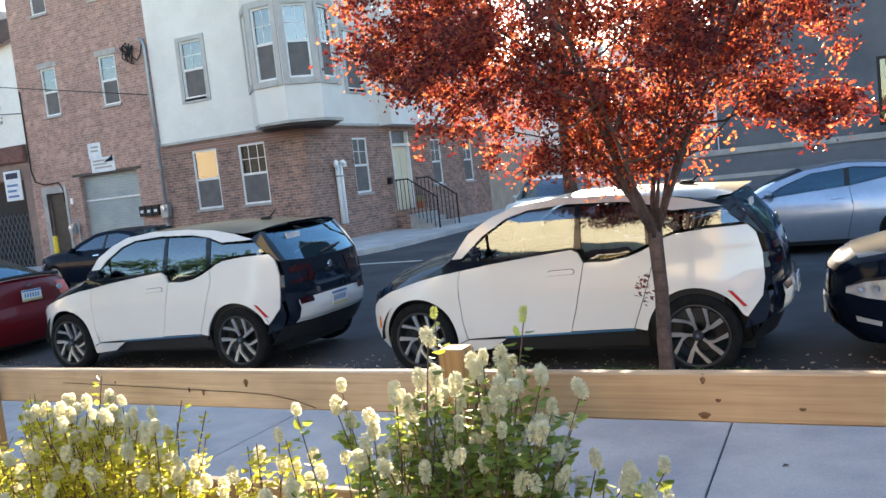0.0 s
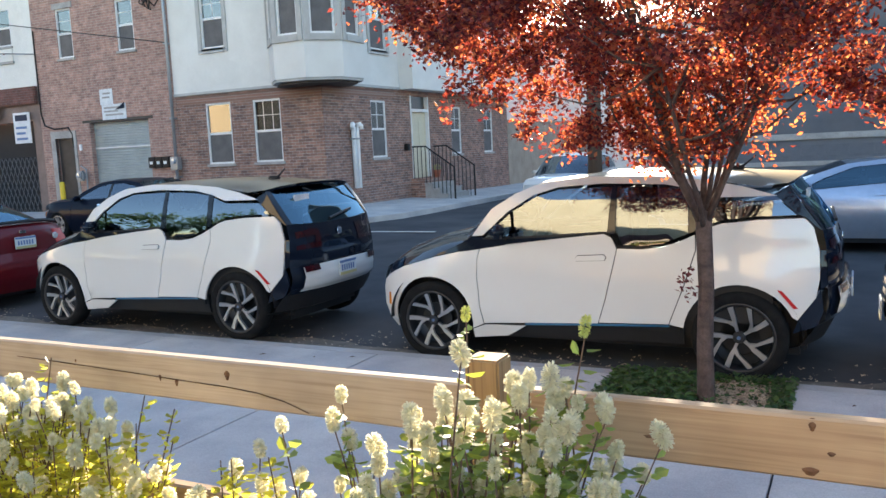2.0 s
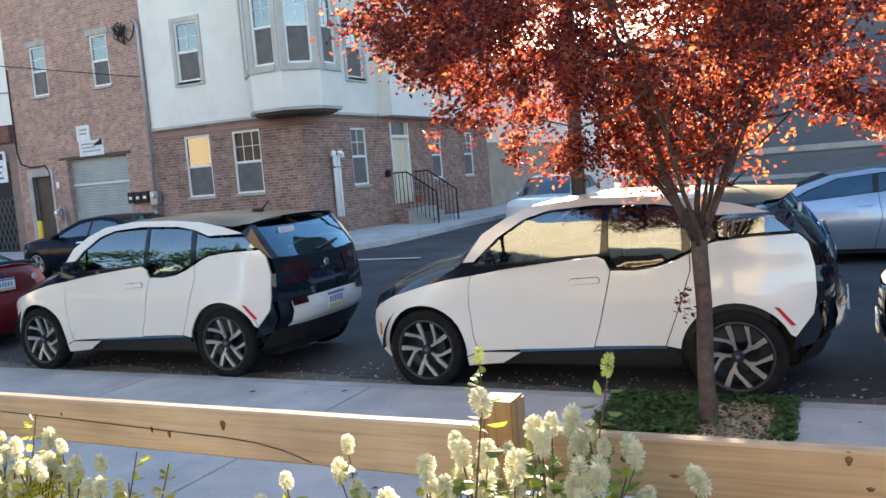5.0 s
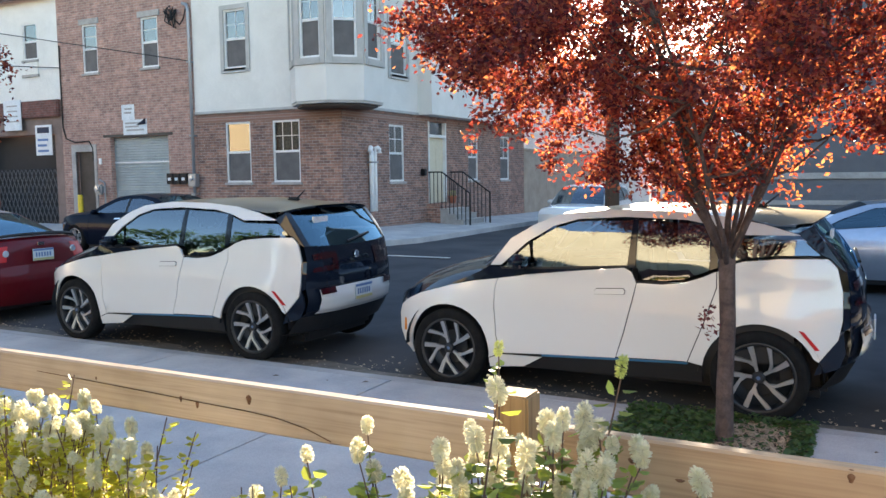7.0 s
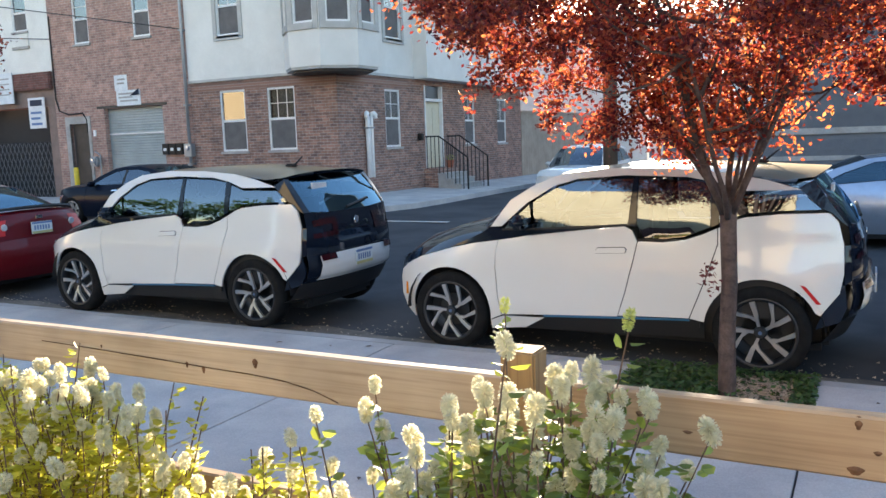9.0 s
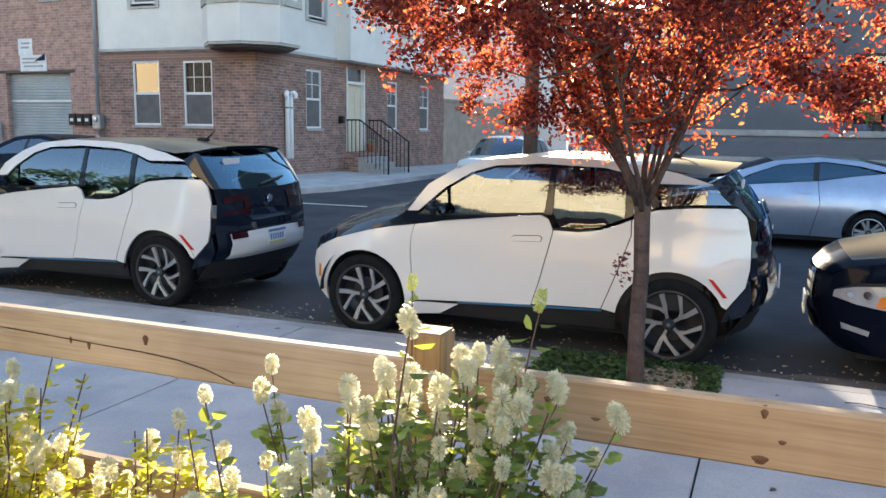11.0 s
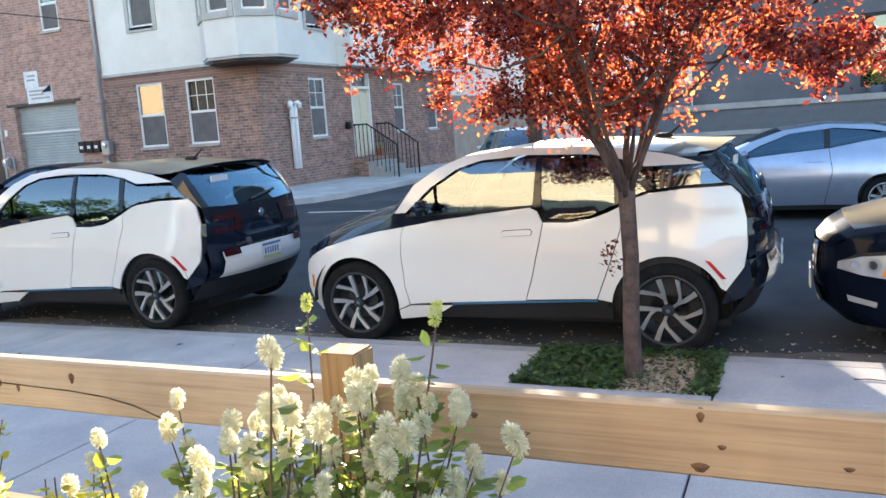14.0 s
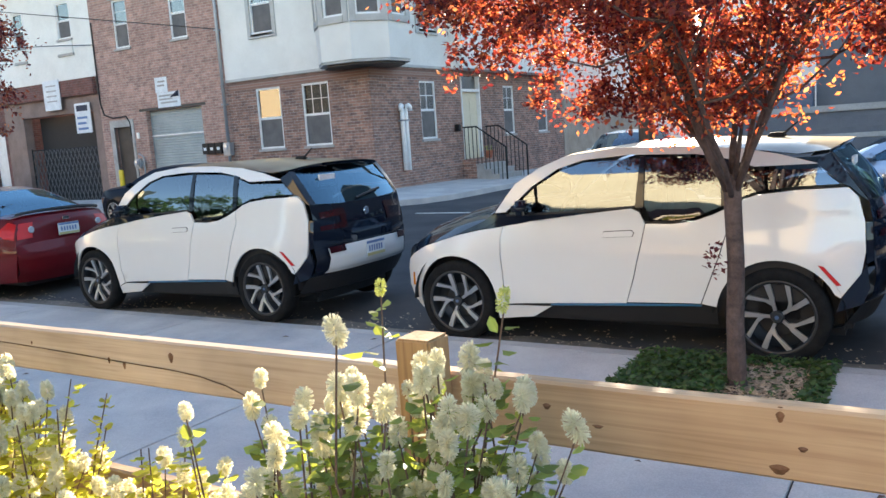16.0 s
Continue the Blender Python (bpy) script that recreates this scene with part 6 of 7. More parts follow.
    return dict(
        length=4.08, width=1.74, belt=0.98, tumble=0.42, hubs=(0.88, 3.33), tyre=0.30, rim=0.21, mirror=(1.5, 0.99), handle=(2.35, 0.84), chrome=False, pane=GLASS_REAR, seats=(1.95,), plate_z=0.8, nose=(0.9, 0.3), tail=(0.6, 0.2),
        panels=[
            ("front_wing", [(0.38, 0.24), (0.2, 0.36), (0.16, 0.55), (0.3, 0.69), (0.8, 0.83), (1.17, 0.90), (1.2, 0.55), (1.23, 0.22)] + aF),
            ("door", [(1.18, 0.90), (2.0, 0.97), (2.615, 1.02), (2.66, 0.7), (2.55, 0.22), (1.238, 0.22), (1.208, 0.55)]),
            ("rear_quarter", [(2.623, 1.02), (3.1, 1.10), (3.6, 1.165), (3.82, 1.13), (3.90, 0.9), (3.93, 0.55), (3.84, 0.28), (3.7, 0.22)] + aR + [(2.558, 0.22), (2.668, 0.7)]),
            ("roof_frame", [(1.12, 0.905), (1.6, 1.17), (2.0, 1.30), (2.6, 1.365), (3.2, 1.315), (3.83, 1.175), (3.55, 1.165), (3.2, 1.245), (2.7, 1.30), (2.1, 1.25), (1.7, 1.10), (1.34, 0.915)]),
        ],
        glass=[[(1.36, 0.925), (2.56, 1.025), (2.56, 1.285), (2.1, 1.24), (1.72, 1.09)], [(2.63, 1.035), (3.05, 1.10), (3.45, 1.155), (3.1, 1.24), (2.7, 1.285), (2.63, 1.285)]],
        black=[[(2.555, 1.01), (2.635, 1.02), (2.635, 1.31), (2.555, 1.31)], [(1.2, 0.15), (3.0, 0.15), (3.0, 0.235), (1.2, 0.235)]],
        skins=[
            ("front_bumper", [((0.14, 0.2), (0.38, 0.24)), ((0.0, 0.4), (0.2, 0.4)), ((0.03, 0.58), (0.17, 0.57))], None),
            ("bonnet", [((0.03, 0.585), (0.17, 0.575)), ((0.35, 0.75), (0.4, 0.71)), ((1.0, 0.93), (1.15, 0.9))], None),
            ("windscreen", [((1.0, 0.93), (1.15, 0.905)), ((1.5, 1.2), (1.6, 1.17)), ((1.9, 1.34), (2.0, 1.30))], GLASS_CAR),
            ("roof", [((1.9, 1.34), (2.0, 1.302)), ((2.6, 1.395), (2.6, 1.367)), ((3.15, 1.35), (3.2, 1.317))], None),
            ("hatch_glass", [((3.15, 1.35), (3.2, 1.315)), ((3.6, 1.27), (3.6, 1.225)), ((3.86, 1.21), (3.83, 1.175))], GLASS_CAR),
            ("spoiler", [((3.84, 1.215), (3.82, 1.18)), ((3.93, 1.2), (3.88, 1.16)), ((3.92, 1.17), (3.86, 1.14))], TRIM_BLACK),
            ("tailgate", [((3.92, 1.17), (3.84, 1.14)), ((3.97, 0.95), (3.90, 0.9)), ((4.02, 0.78), (3.93, 0.72))], None),
            ("rear_bumper", [((4.02, 0.78), (3.93, 0.72)), ((4.08, 0.6), (3.94, 0.56)), ((4.05, 0.35), (3.86, 0.3))], None),
        ],
        lamps=[("tail_light", [((3.95, 1.02), (3.87, 1.0)), ((4.0, 0.86), (3.91, 0.84))], 0.7, 0.99, RED_LENS)],
        side_lamps=[([(3.60, 0.835), (3.90, 0.85), (3.86, 1.06), (3.80, 1.03), (3.70, 0.92)], RED_LENS, "tail_light"), ([(3.68, 0.855), (3.86, 0.865), (3.85, 0.91), (3.73, 0.905)], CLEAR_LENS, "reverse_light"), ([(0.25, 0.58), (0.36, 0.56), (0.75, 0.72), (0.55, 0.70)], CLEAR_LENS, "headlight")],
    )


def wagon_spec(sz=1.0):
    aF, aR = arc(0.9, 0.36, 0.41, -15, 195, 16), arc(3.55, 0.36, 0.41, -15, 195, 16)
    return dict(
        length=4.5, width=1.84, belt=1.08, tumble=0.25, sz=sz, hubs=(0.9, 3.55), tyre=0.36, rim=0.23, mirror=(1.5, 1.12), handle=(2.1, 0.95), seats=(1.95, 2.85), plate_z=0.85, nose=(0.7, 0.25), tail=(0.4, 0.15),
        panels=[
            ("front_wing", [(0.35, 0.3), (0.16, 0.5), (0.18, 0.8), (0.4, 0.93), (0.9, 1.0), (1.25, 1.04), (1.3, 0.6), (1.35, 0.28)] + aF),
            ("front_door", [(1.26, 1.04), (2.38, 1.08), (2.38, 0.28), (1.358, 0.28), (1.308, 0.6)]),
            ("rear_door", [(2.388, 1.08), (3.35, 1.12), (3.2, 0.75), (3.12, 0.28), (2.388, 0.28)]),
            ("rear_quarter", [(3.36, 1.12), (4.35, 1.14), (4.40, 0.9), (4.38, 0.35), (4.0, 0.3)] + aR + [(3.13, 0.28), (3.21, 0.75)]),
            ("roof_frame", [(1.15, 1.04), (1.5, 1.35), (1.8, 1.55), (2.3, 1.62), (3.6, 1.61), (4.15, 1.53), (4.4, 1.14), (4.2, 1.14), (4.0, 1.44), (3.5, 1.53), (2.3, 1.54), (1.95, 1.5), (1.62, 1.3), (1.38, 1.05)]),
        ],
        glass=[[(1.4, 1.07), (2.36, 1.1), (2.36, 1.53), (1.96, 1.49), (1.63, 1.29)], [(2.42, 1.1), (3.4, 1.13), (3.4, 1.52), (2.42, 1.53)], [(3.48, 1.13), (4.18, 1.15), (3.98, 1.43), (3.48, 1.52)]],
        black=[[(2.35, 1.08), (2.43, 1.08), (2.43, 1.56), (2.35, 1.56)], [(3.39, 1.12), (3.49, 1.12), (3.49, 1.56), (3.39, 1.56)], [(1.3, 0.2), (3.2, 0.2), (3.2, 0.29), (1.3, 0.29)]],
        skins=[
            ("front_bumper", [((0.1, 0.25), (0.35, 0.3)), ((0.0, 0.5), (0.17, 0.5)), ((0.04, 0.82), (0.19, 0.8))], None),
            ("bonnet", [((0.04, 0.82), (0.19, 0.805)), ((0.35, 0.98), (0.45, 0.94)), ((1.0, 1.08), (1.2, 1.04))], None),
            ("windscreen", [((1.0, 1.08), (1.2, 1.05)), ((1.4, 1.4), (1.5, 1.35)), ((1.7, 1.58), (1.8, 1.55))], GLASS_CAR),
            ("roof", [((1.7, 1.58), (1.8, 1.552)), ((2.3, 1.66), (2.3, 1.622)), ((3.6, 1.66), (3.6, 1.612)), ((4.2, 1.6), (4.15, 1.532))], None),
            ("rear_window", [((4.2, 1.6), (4.15, 1.53)), ((4.4, 1.15), (4.36, 1.13))], GLASS_CAR),
            ("tailgate", [((4.4, 1.15), (4.36, 1.13)), ((4.46, 0.9), (4.40, 0.9)), ((4.46, 0.6), (4.40, 0.6))], None),
            ("rear_bumper", [((4.46, 0.6), (4.40, 0.6)), ((4.5, 0.5), (4.40, 0.5)), ((4.4, 0.3), (4.36, 0.32))], None),
        ],
        lamps=[("tail_light", [((4.41, 1.1), (4.37, 1.1)), ((4.45, 0.8), (4.40, 0.8))], 0.78, 0.98, RED_LENS)],
        side_lamps=[([(0.22, 0.68), (0.45, 0.72), (0.5, 0.84), (0.28, 0.8)], CLEAR_LENS, "headlight")],
    )


front_car = city_hatch(-0.70, 0.80, 0.0, "white and black electric hatchback parked beside the young tree")
second = city_hatch(-5.40, 0.70, 0.045, "white and black electric hatchback parked behind a red saloon")
body_car(3.58, 0.80, -0.01, "black saloon car with amber turn lights parked at the kerb", CAR_SALOON, sedan_spec(1.0, 1.03), "saloon_car", front_plate=True, bonnet=CAR_DUSTY)
body_car(-11.03, 0.80, 0.0, "dark red saloon car with a boot spoiler parked at the kerb", CAR_RED, sedan_spec(4.53 / 4.86, 1.0, 1.71, False), "saloon_car", rear_plate=True, style="five")
body_car(1.2, 7.7, 0.06, "silver two-door coupe parked across the street", CAR_SILVER, coupe_spec(), "coupe_car")
body_car(5.9, 7.75, 0.06, "black saloon car parked behind the silver coupe", CAR_NAVY, sedan_spec(), "saloon_car")
body_car(-13.8, 7.2, 0.2, "navy black car parked before the garage", CAR_NAVY, sedan_spec(0.93, 0.9), "saloon_car")
body_car(-4.3, 15.2, -0.05, "white sport utility car parked in the side street", CAR_WHITE, wagon_spec(0.97), "utility_car", turn=90)
body_car(-26.2, 7.55, 0.2, "white and black utility car parked far along the street", CAR_WHITE, wagon_spec(1.08), "utility_car")

# ---- trees ----


def plum_tree(at, seed, label, crown=(1.9, 1.75, 1.4), mid=2.98, shift=(-0.36, 0.0), clusters=860, per=110, trunk_r=0.054, fork=1.34, leaf=1.0):
    """A young purple-leaf plum: tapered trunk, fanning limbs, twigs, a crown of small leaves."""
    rng = random.Random(seed)
    t = thing("tree", label, "tree", at)
    bm = bmesh.new()
    add_tube(bm, [(0.0, 0, -0.05), (0.005, 0, 0.05), (0.0, 0.0, 0.4), (0.012, 0.0, 0.8), (0.0, 0, 1.15), (0.0, 0, fork)], [trunk_r * 1.35, trunk_r * 1.1, trunk_r, trunk_r * 0.95, trunk_r * 0.98, trunk_r * 1.02], 14)
    part("trunk", bm, BARK, t, "grey-brown ringed trunk", True)
    limbs = []
    n = 11
    for i in range(n):
        a = 2 * math.pi * i / n + rng.uniform(-0.2, 0.2)
        lean = rng.uniform(0.5, 0.95) if i % 3 else rng.uniform(0.15, 0.4)
        p = Vector((0.03 * math.cos(a), 0.03 * math.sin(a), fork - rng.uniform(0.0, 0.16)))
        d = Vector((math.cos(a) * math.sin(lean), math.sin(a) * math.sin(lean), math.cos(lean)))
        pts, rad = [p.copy()], [0.021 * rng.uniform(0.7, 1.15)]
        for k in range(9):
            p = p + d * 0.27
            d = (d + Vector((rng.gauss(0, 0.07), rng.gauss(0, 0.07), 0.035))).normalized()
            pts.append(p.copy())
            rad.append(rad[0] * (1 - 0.095 * (k + 1)))
        limbs.append((pts, rad))
        bm = bmesh.new()
        add_tube(bm, pts, rad, 8)
        limb = part("limb", bm, BARK, t, "", True)
        bm = bmesh.new()
        for k in range(2, 10):
            for j in range(2):
                q = pts[min(k, 9)]
                e = Vector((rng.gauss(0, 1), rng.gauss(0, 1), rng.gauss(0.6, 0.5))).normalized()
                tw = [q, q + e * 0.2, q + (e + Vector((0, 0, 0.25))).normalized() * 0.45, q + (e + Vector((rng.gauss(0, 0.2), rng.gauss(0, 0.2), 0.5))).normalized() * 0.75]
                add_tube(bm, tw, [0.011, 0.009, 0.006, 0.003], 5, False)
        part("twig", bm, BARK, limb)["kind"] = "stuff"
    verts, faces = [], []
    k = 0
    while k < clusters:
        q = Vector((rng.uniform(-1, 1), rng.uniform(-1, 1), rng.uniform(-1, 1)))
        if q.length > 1 or q.length < 0.3:
            continue
        c = Vector((q.x * crown[0] + shift[0], q.y * crown[1] + shift[1], q.z * crown[2] + mid))
        dx = c.x - (shift[0] + 0.05)
        r = math.hypot(dx / crown[0], c.y / crown[1])
        # vase shape: the underside climbs outwards
        lower = mid - crown[2] + 0.12 + 0.9 * r ** 2.2 + 0.25 * max(0.0, -dx - 1.0) + 0.16 * noise.noise(c * 1.7)
        if 0.25 < c.y and c.z < 2.8 and abs(c.x + 0.3 * c.y) < 1.5 and rng.random() < 0.8:
            continue
        if c.z < lower or noise.noise(c * 1.5 + Vector((seed, 0, 0))) < -0.2:
            continue
        k += 1
        big = rng.uniform(0.11, 0.21) * (1.0 if leaf < 1.2 else 1.5)
        for _ in range(5):
            e = Vector((rng.gauss(0, 1), rng.gauss(0, 1), rng.gauss(0.35, 0.7))).normalized()
            for _ in range(per // 5):
                p = c + e * big * rng.uniform(-0.3, 1.3) + Vector((rng.gauss(0, 0.035), rng.gauss(0, 0.035), rng.gauss(0, 0.035)))
                one_leaf(rng, verts, faces, p, rng.uniform(0.028, 0.05) * leaf, 0.1, 0.58)
    # leaves along the limbs; their orange paints in sun under the crown
    inner_v, inner_f = [], []
    for pts, rad in limbs:
        for q in pts[1:8]:
            for _ in range(5):
                e = Vector((rng.gauss(0, 0.14), rng.gauss(0, 0.14), rng.gauss(0.06, 0.12)))
                if (q + e).z < 1.66:
                    continue
                for _ in range(17):
                    one_leaf(rng, inner_v, inner_f, q + e + Vector((rng.gauss(0, 0.05), rng.gauss(0, 0.05), rng.gauss(0, 0.06))), rng.uniform(0.03, 0.052) * leaf, 0.1, 0.58)
    for _ in range(30 if leaf == 1.0 else 0):
        c = Vector((1.08 + rng.gauss(0, 0.17), -0.1 + rng.gauss(0, 0.12), 2.0 + rng.gauss(0, 0.08)))
        for _ in range(60):
            one_leaf(rng, verts, faces, c + Vector((rng.gauss(0, 0.06), rng.gauss(0, 0.06), rng.gauss(0, 0.045))), rng.uniform(0.032, 0.056), 0.1, 0.58)
    part("inner_sunlit_leaves", mesh_from("inner_sunlit_leaves", inner_v, inner_f, PLUM_SUNLIT), None, t, "leaves along the limbs, coloured sunlit orange-red")["kind"] = "stuff"
    crown_ob = part("crown", mesh_from("crown", verts, faces, PLUM_LEAF), None, t, "crown of small purple and red leaves")
    crown_ob["kind"] = "stuff"
    return t


plum = plum_tree((2.44, -0.77, 0.06), 21, "young purple-leaf plum tree with red backlit leaves")
rng_s = random.Random(5)
v_s, f_s = leaf_cloud(rng_s, 46, (-0.1, -0.02, 0.82), (0.075, 0.06, 0.13), 0.042)
part("trunk_sprout", mesh_from("trunk_sprout", v_s, f_s, SPROUT_LEAF), None, plum, "small purple shoot on the trunk")
plum_tree((-9.7, -0.85, 0.06), 33, "larger purple-leaf plum tree further along the kerb", (3.0, 2.3, 1.9), 3.2, (0.6, 0.0), 560, 90, 0.09, 1.4, 1.4)


def blossom_tree():
    t = thing("tree", "small pink blossom tree before the low wall", "tree", (6.38, 10.2, 0.15))
    rng = random.Random(8)
    part("trunk", tube([(0, 0, 0), (-0.02, 0, 0.8), (-0.06, 0, 1.4), (0.05, 0, 2.2), (0.12, 0, 3.3)], [0.035, 0.03, 0.026, 0.018, 0.006], 8), BARK, t, smooth=True)
    bm = bmesh.new()
    verts, faces, green_v, green_f = [], [], [], []
    for i in range(30):
        a, z = rng.uniform(0, 6.28), rng.uniform(1.35, 2.6)
        d = Vector((math.cos(a) * 0.75, math.sin(a) * 0.5, rng.uniform(0.5, 0.95)))
        p = Vector((0.02, 0, z))
        add_tube(bm, [p, p + d * 0.4, p + d * rng.uniform(0.75, 1.0)], [0.011, 0.007, 0.003], 5, False)
        for _ in range(4):
            c = p + d * rng.uniform(0.45, 1.0)
            for k in range(15):
                one_leaf(rng, verts, faces, c + Vector((rng.gauss(0, 0.045), rng.gauss(0, 0.045), rng.gauss(0, 0.05))), rng.uniform(0.045, 0.075), 0.3, 0.85)
        for k in range(14):
            one_leaf(rng, green_v, green_f, p + d * rng.uniform(0.15, 0.8) + Vector((rng.gauss(0, 0.07), rng.gauss(0, 0.07), rng.gauss(0, 0.07))), rng.uniform(0.04, 0.07), 0.2, 0.5)
    for k in range(70):
        one_leaf(rng, green_v, green_f, Vector((0.1 + rng.gauss(0, 0.05), rng.gauss(0, 0.05), rng.uniform(2.5, 3.4))), rng.uniform(0.05, 0.08), 0.2, 0.5)
    part("branch", bm, BARK, t)
    part("blossom", mesh_from("blossom", verts, faces, PINK), None, t, "pink blossom clusters")
    part("foliage", mesh_from("foliage", green_v, green_f, GRASS_LEAF), None, t, "small dark green leaves")


blossom_tree()
pole = thing("utility_pole", "weathered brown wooden utility pole beside the kerb", "utility pole", (5.31, -0.56, 0.05))
part("shaft", tube([(0, 0, 0), (0.02, 0, 0.5), (0.08, 0, 2.0), (0.17, 0, 5.0), (0.28, 0, 9.0)], [0.15, 0.14, 0.135, 0.13, 0.11], 18), POLE_WOOD, pole, smooth=True)

far_pole = thing("utility_pole", "dark brown wooden utility pole on the far corner", "utility pole", (-1.36, 9.75, 0.15))
part("shaft", tube([(0, 0, 0), (0, 0, 3.0), (0.0, 0, 9.0)], [0.15, 0.135, 0.11], 16), POLE_DARK, far_pole, smooth=True)
post = thing("street_post", "short dark green metal post with a cross bar", "post", (6.22, 9.6, 0.2))
part("stem", tube([(0, 0, 0), (0, 0, 0.3), (0.01, 0, 0.6)], [0.09, 0.06, 0.04], 10), plain("dark_green_paint", (0.015, 0.045, 0.03), 0.4), post)
part("cross_bar", tube([(-0.09, 0, 0.6), (0.09, 0, 0.62)], 0.025, 8), IRON, post)

# ---- fence ----
FENCE_Y = -4.23


def timber(x0, x1, z0, z1, y0, y1, seed):
    """A long sawn rail with slightly wavy faces and worn edges."""
    rng = random.Random(seed)
    bm = bmesh.new()
    n = int((x1 - x0) / 0.06)
    e = 0.007
    rings = []
    for i in range(n + 1):
        x = x0 + (x1 - x0) * i / n
        w = [0.0022 * noise.noise(Vector((x * 3, s * 7.1, seed))) for s in range(4)]
        prof = [(y0 + e, z0 + w[0]), (y0, z0 + e + w[0]), (y0 + w[1], z1 - e + w[2]), (y0 + e, z1 + w[2]), (y1 - e, z1 + w[3]), (y1, z1 - e), (y1, z0 + e), (y1 - e, z0)]
        rings.append([bm.verts.new((x, y, z)) for y, z in prof])
    for a, b in zip(rings, rings[1:]):
        for k in range(8):
            bm.faces.new((a[k], a[(k + 1) % 8], b[(k + 1) % 8], b[k]))
    bm.faces.new(rings[0]), bm.faces.new(rings[-1][::-1])
    return bm


def build_fence():
    f = thing("fence", "sawn pine post-and-rail fence beside the planting bed", "fence")
    posts = (-5.6, -2.93, -0.27, 2.405, 5.07, 7.74)
    for x in posts:
        top = 1.255
        bm = box((-0.052, -0.1, 0.0), (0.052, 0.0, top), 0.006)
        part("post", bm, WOOD_POST, f, "pine post with a weathered top", at=pose(x, FENCE_Y - 0.004, 0.0))
    for i, (a, b) in enumerate(zip((-8.3,) + posts, posts + (10.4,))):
        r = part("rail", timber(a + 0.002, b - 0.002, 0.983, 1.148, FENCE_Y, FENCE_Y + 0.05, i), WOOD_RAIL if i >= 4 else WOOD_PALE, f, "upper pine rail")
        part("rail", timber(a + 0.002, b - 0.002, 0.485, 0.65, FENCE_Y, FENCE_Y + 0.05, i + 20), WOOD_RAIL, f, "lower pine rail")
        if i == 3 or i == 4:
            ks = [(1.373, 1.095, 0.014, 0.027), (1.05, 1.06, 0.009, 0.017), (1.13, 1.048, 0.011, 0.018), (0.6, 1.09, 0.006, 0.008)] if i == 3 else [(3.256, 1.124, 0.012, 0.018), (3.253, 1.007, 0.024, 0.015), (3.30, 1.058, 0.012, 0.008), (3.55, 1.034, 0.014, 0.007), (3.93, 1.03, 0.011, 0.008), (2.72, 1.085, 0.012, 0.010), (2.85, 1.05, 0.015, 0.006)]
            for x, z, rx, rz in ks:
                rx, rz = rx * 1.25, min(rz * 1.25, 0.027)
                bm = bmesh.new()
                c = bm.verts.new((x, FENCE_Y - 0.0035, z))
                ring = [bm.verts.new((x + rx * math.cos(a2) * (1 + 0.25 * math.sin(3 * a2)), FENCE_Y + 0.002, z + rz * math.sin(a2))) for a2 in [2 * math.pi * k / 14 for k in range(14)]]
                for k in range(14):
                    bm.faces.new((c, ring[k], ring[(k + 1) % 14]))
                part("knot", bm, KNOT, r, "dark resin knot")
        if i == 3:
            bm = bmesh.new()
            pts = [(0.25, 1.085), (0.6, 1.077), (0.95, 1.067), (1.15, 1.06), (1.36, 1.055), (1.5, 1.046), (1.62, 1.026), (1.72, 0.995)]
            for (x1, z1), (x2, z2) in zip(pts, pts[1:]):
                q = [bm.verts.new(p) for p in ((x1, FENCE_Y - 0.0025, z1 - 0.0018), (x2, FENCE_Y - 0.0025, z2 - 0.0024), (x2, FENCE_Y - 0.0025, z2 + 0.0018), (x1, FENCE_Y - 0.0025, z1 + 0.0012))]
                bm.faces.new(q)
            bmesh.ops.solidify(bm, geom=bm.faces[:], thickness=0.003)
            part("crack", bm, KNOT, r, "long drying crack")


build_fence()
solid("planting_bed", box((-20, -16.9, -0.3), (20, -4.4, 0.1), 0.03), MULCH, "brown mulch planting bed behind the fence", "planting bed", "structure")

# ---- flowering shrubs ----


def brush_mesh(seed, n=420, long=0.025, core=0.022, material=None):
    """A bottle-brush flower: many fine filaments round a short spike."""
    rng = random.Random(seed)
    verts, faces = [], []
    for i in range(n):
        z = rng.uniform(-core, core)
        a = rng.uniform(0, 6.28)
        el = 0.9 * z / core + rng.gauss(0, 0.25)
        d = Vector((math.cos(a) * math.cos(el), math.sin(a) * math.cos(el), math.sin(el)))
        p = Vector((0, 0, z * 0.75)) + d * 0.006
        l = long * rng.uniform(0.7, 1.1) * math.sqrt(max(0.35, 1 - 0.35 * (z / core) ** 2))
        e = d.cross(Vector((rng.gauss(0, 1), rng.gauss(0, 1), rng.gauss(0, 1)))).normalized()
        k = len(verts)
        tip = p + d * l
        verts += [p + e * 0.0007, p - e * 0.0007, tip - e * 0.0019, tip + e * 0.0019]
        faces.append((k, k + 1, k + 2, k + 3))
    return mesh_from("flower", verts, faces, material or PETAL)


FLOWERS = [brush_mesh(1), brush_mesh(2, 460, 0.024, 0.028), brush_mesh(3, 340, 0.022, 0.024), brush_mesh(4, 260, 0.016, 0.026, PETAL_GREEN)]


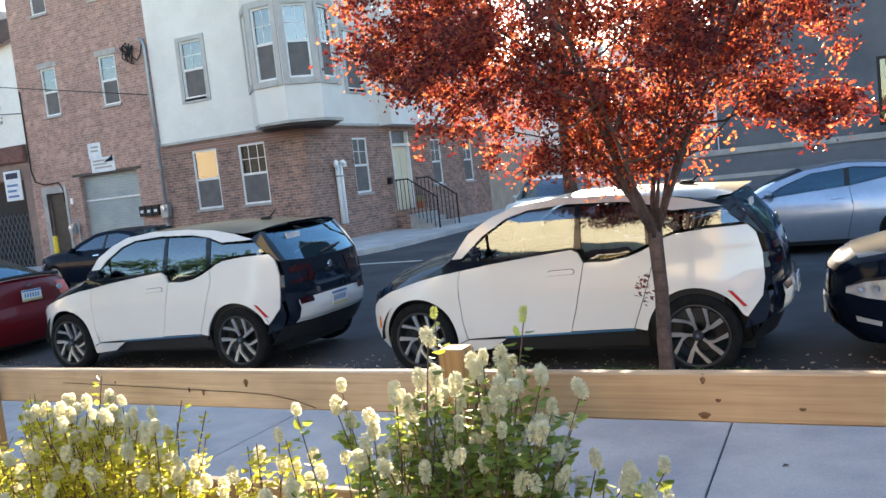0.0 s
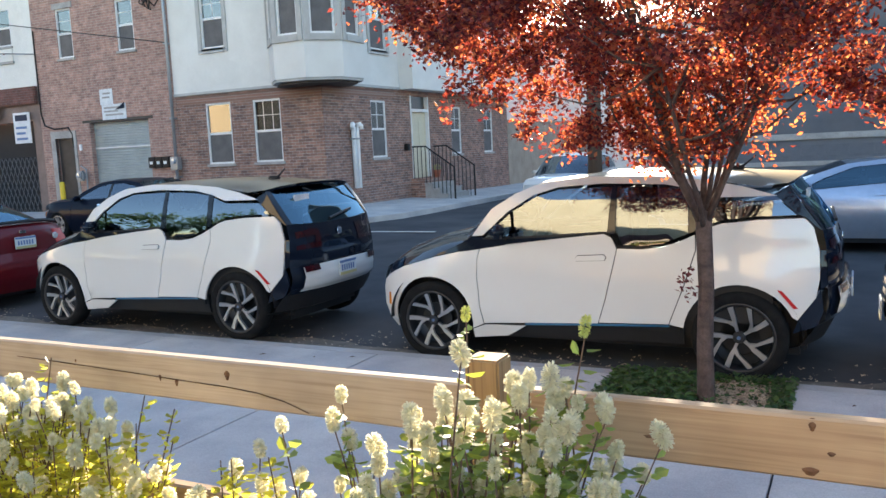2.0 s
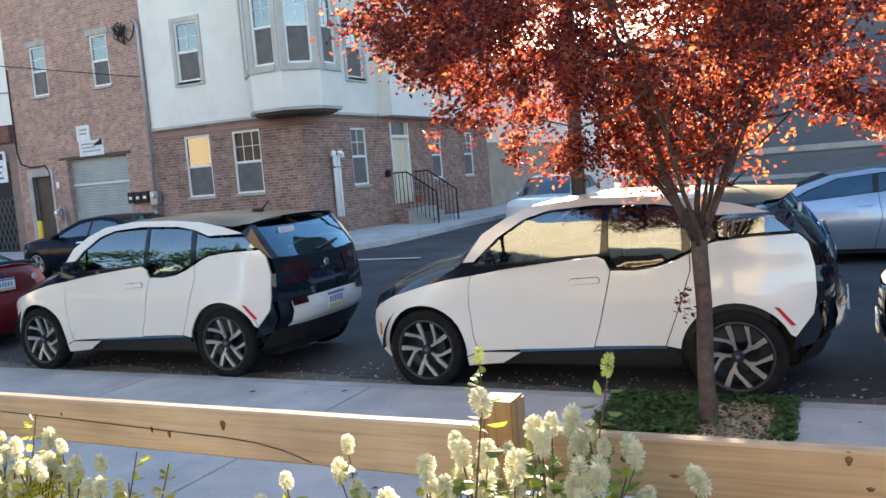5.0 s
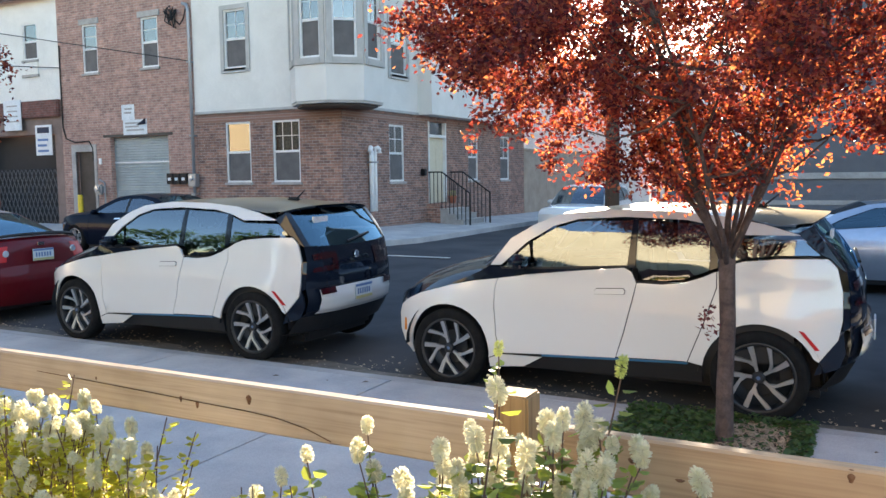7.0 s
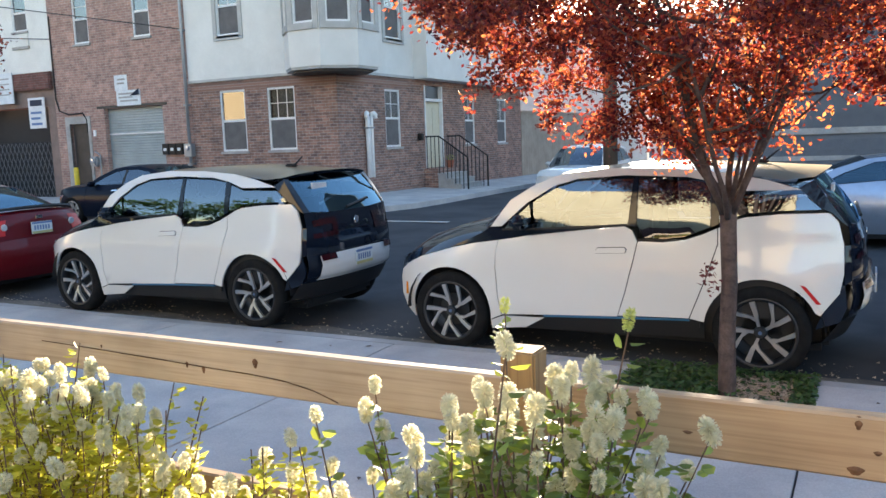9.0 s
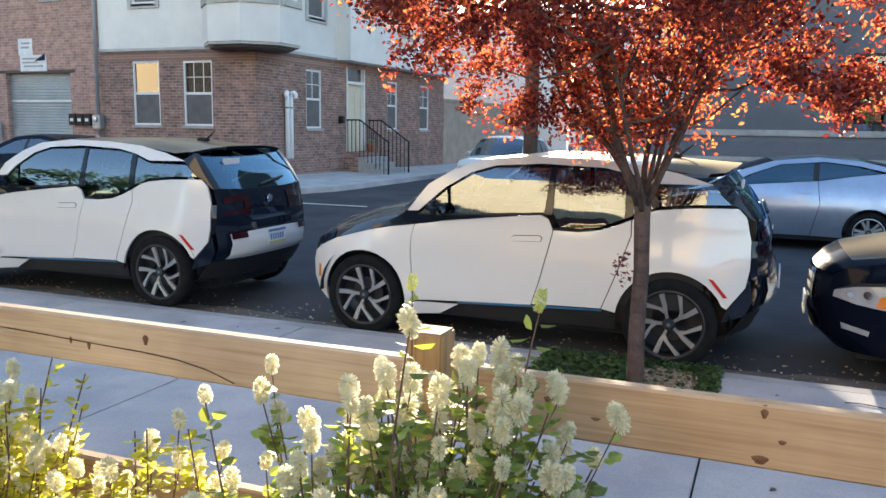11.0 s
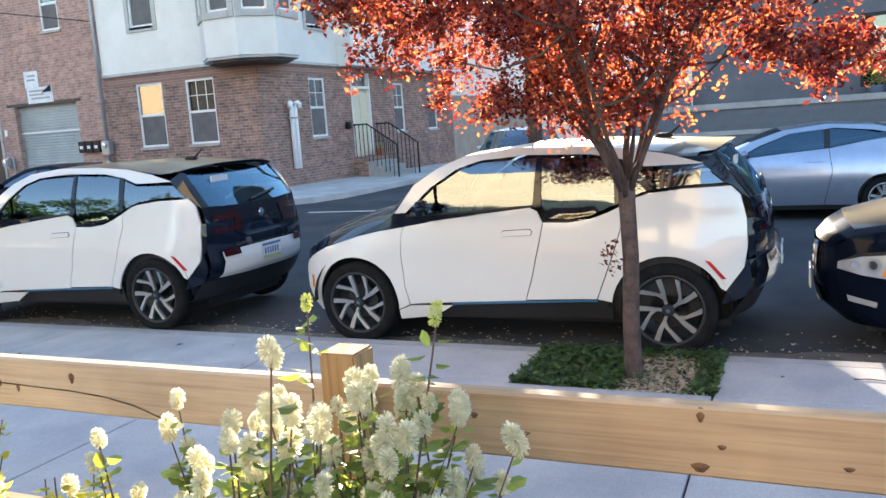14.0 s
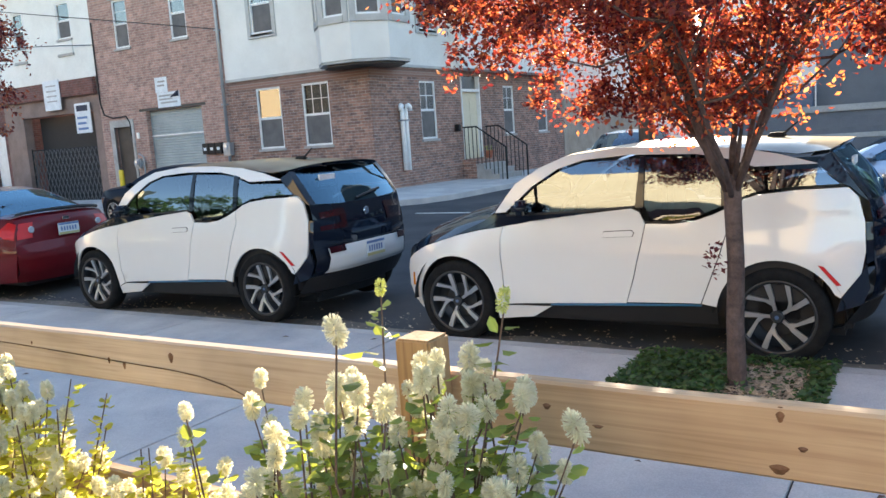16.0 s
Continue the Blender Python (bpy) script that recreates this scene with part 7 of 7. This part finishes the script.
def shrub(name_label, root, tips, seed, leafy=1.0, leaf_mat=None):
    """Stems from the root to each flower tip, with oval leaves along them."""
    rng = random.Random(seed)
    s = thing("shrub", name_label, "shrub", (root[0], root[1], 0.1))
    verts, faces = [], []
    for i, (x, y, z, kind) in enumerate(tips):
        tip = Vector((x - root[0], y - root[1], z - 0.1))
        base = Vector((rng.gauss(0, 0.12) + tip.x * 0.55, rng.gauss(0, 0.06) + tip.y * 0.4, 0.0))
        m1 = base.lerp(tip, 0.4) + Vector((rng.gauss(0, 0.03), rng.gauss(0, 0.02), 0.03))
        m2 = base.lerp(tip, 0.75) + Vector((rng.gauss(0, 0.02), rng.gauss(0, 0.015), 0.02))
        pts = [base, m1, m2, tip - Vector((0, 0, 0.02))]
        part("stem", tube(pts, [0.0045, 0.0036, 0.0028, 0.002], 5), STEM, s)
        sc = rng.uniform(0.58, 0.86)
        if kind >= 0:
            part("flower", FLOWERS[kind], None, s, at=Matrix.LocRotScale(tip, Euler((rng.gauss(0, 0.22), rng.gauss(0, 0.22), rng.uniform(0, 6))), (sc, sc, sc * rng.uniform(0.95, 1.2))))
        for j in range(int(rng.randint(24, 34) * leafy)):
            t = rng.uniform(0.42, 1.0) ** 0.8
            q = (pts[1].lerp(pts[2], (t - 0.35) / 0.35) if t < 0.7 else pts[2].lerp(pts[3], (t - 0.7) / 0.3 * 0.9))
            side = Vector((rng.gauss(0, 1), rng.gauss(0, 1), rng.uniform(-0.1, 0.5))).normalized()
            p = q + side * 0.012
            L, wd = rng.uniform(0.02, 0.04) if leaf_mat else rng.uniform(0.027, 0.048), rng.uniform(0.65, 0.9)
            e = side.cross(Vector((rng.gauss(0, 0.4), rng.gauss(0, 0.4), 1))).normalized()
            up = side.cross(e) * L * 0.1
            k = len(verts)
            verts += [p, p + side * L * 0.3 + e * L * wd * 0.42 + up, p + side * L * 0.7 + e * L * wd * 0.42 + up, p + side * L, p + side * L * 0.7 - e * L * wd * 0.42 + up, p + side * L * 0.3 - e * L * wd * 0.42 + up, p + side * L * 0.5]
            faces += [(k, k + 1, k + 6), (k + 1, k + 2, k + 6), (k + 2, k + 3, k + 6), (k + 3, k + 4, k + 6), (k + 4, k + 5, k + 6), (k + 5, k, k + 6)]
    part("foliage", mesh_from("foliage", verts, faces, leaf_mat or SHRUB_LEAF), None, s, "small oval green leaves, coloured sunlit yellow on the left shrubs")["kind"] = "stuff"
    return s


def scatter(rng, n, xr, yr, ztop, depth, kinds=(0, 0, 1, 1, 2, 2)):
    """Flower tips in a mound: more of them high up, under a domed top."""
    out = []
    for i in range(n):
        u = rng.uniform(-1, 1)
        x = (xr[0] + xr[1]) / 2 + u * (xr[1] - xr[0]) / 2
        top = ztop - 0.16 * u * u
        out.append((x, rng.uniform(*yr), top - depth * rng.random() ** 1.3, rng.choice(kinds)))
    return out


rng_f = random.Random(17)
tall = [(2.60, -4.86, 1.42, 0), (2.445, -4.5, 1.425, 3), (2.77, -4.52, 1.415, 3), (2.98, -4.67, 1.22, 1), (1.98, -4.7, 1.14, 0), (2.04, -4.5, 1.17, 1), (2.02, -4.52, 1.10, 1), (2.06, -4.5, 1.04, 0), (2.66, -4.62, 1.30, 1), (2.84, -4.6, 1.235, 2), (2.70, -4.55, 1.235, 0)]
shrub("flowering shrub with cream bottle-brush flowers beside the fence post", (2.5, -4.66), tall + scatter(rng_f, 104, (2.26, 2.94), (-4.85, -4.5), 1.29, 0.4) + scatter(rng_f, 84, (1.96, 3.25), (-4.95, -4.5), 1.10, 0.4) + scatter(rng_f, 16, (2.0, 3.15), (-4.9, -4.5), 1.12, 0.4, (-1,)), 41, 0.85)
# the left shrubs use the leaf copy with sunlight coloured in
shrub("dense flowering shrub with cream flowers and leaves coloured sunlit yellow", (0.85, -4.62), scatter(rng_f, 130, (0.35, 1.4), (-4.75, -4.45), 1.13, 0.36) + scatter(rng_f, 60, (0.2, 1.5), (-5.0, -4.5), 0.97, 0.4) + scatter(rng_f, 34, (0.2, 1.45), (-4.8, -4.45), 1.25, 0.4, (-1,)), 42, 1.15, SHRUB_SUNLIT)
shrub("low flowering shrub with cream flowers against the rail", (-0.5, -4.62), scatter(rng_f, 70, (-1.3, 0.4), (-4.8, -4.45), 1.08, 0.4) + scatter(rng_f, 18, (-1.3, 0.3), (-4.9, -4.45), 1.05, 0.4, (-1,)), 43, 1.15, SHRUB_SUNLIT)
shrub("small flowering shrub with leaves coloured sunlit yellow between the others", (1.72, -4.6), scatter(rng_f, 14, (1.5, 2.0), (-4.75, -4.5), 1.0, 0.3) + [(1.72, -4.62, 1.0, -1), (1.66, -4.6, 0.98, -1), (1.8, -4.55, 0.99, -1)], 44, 1.3, SHRUB_SUNLIT)
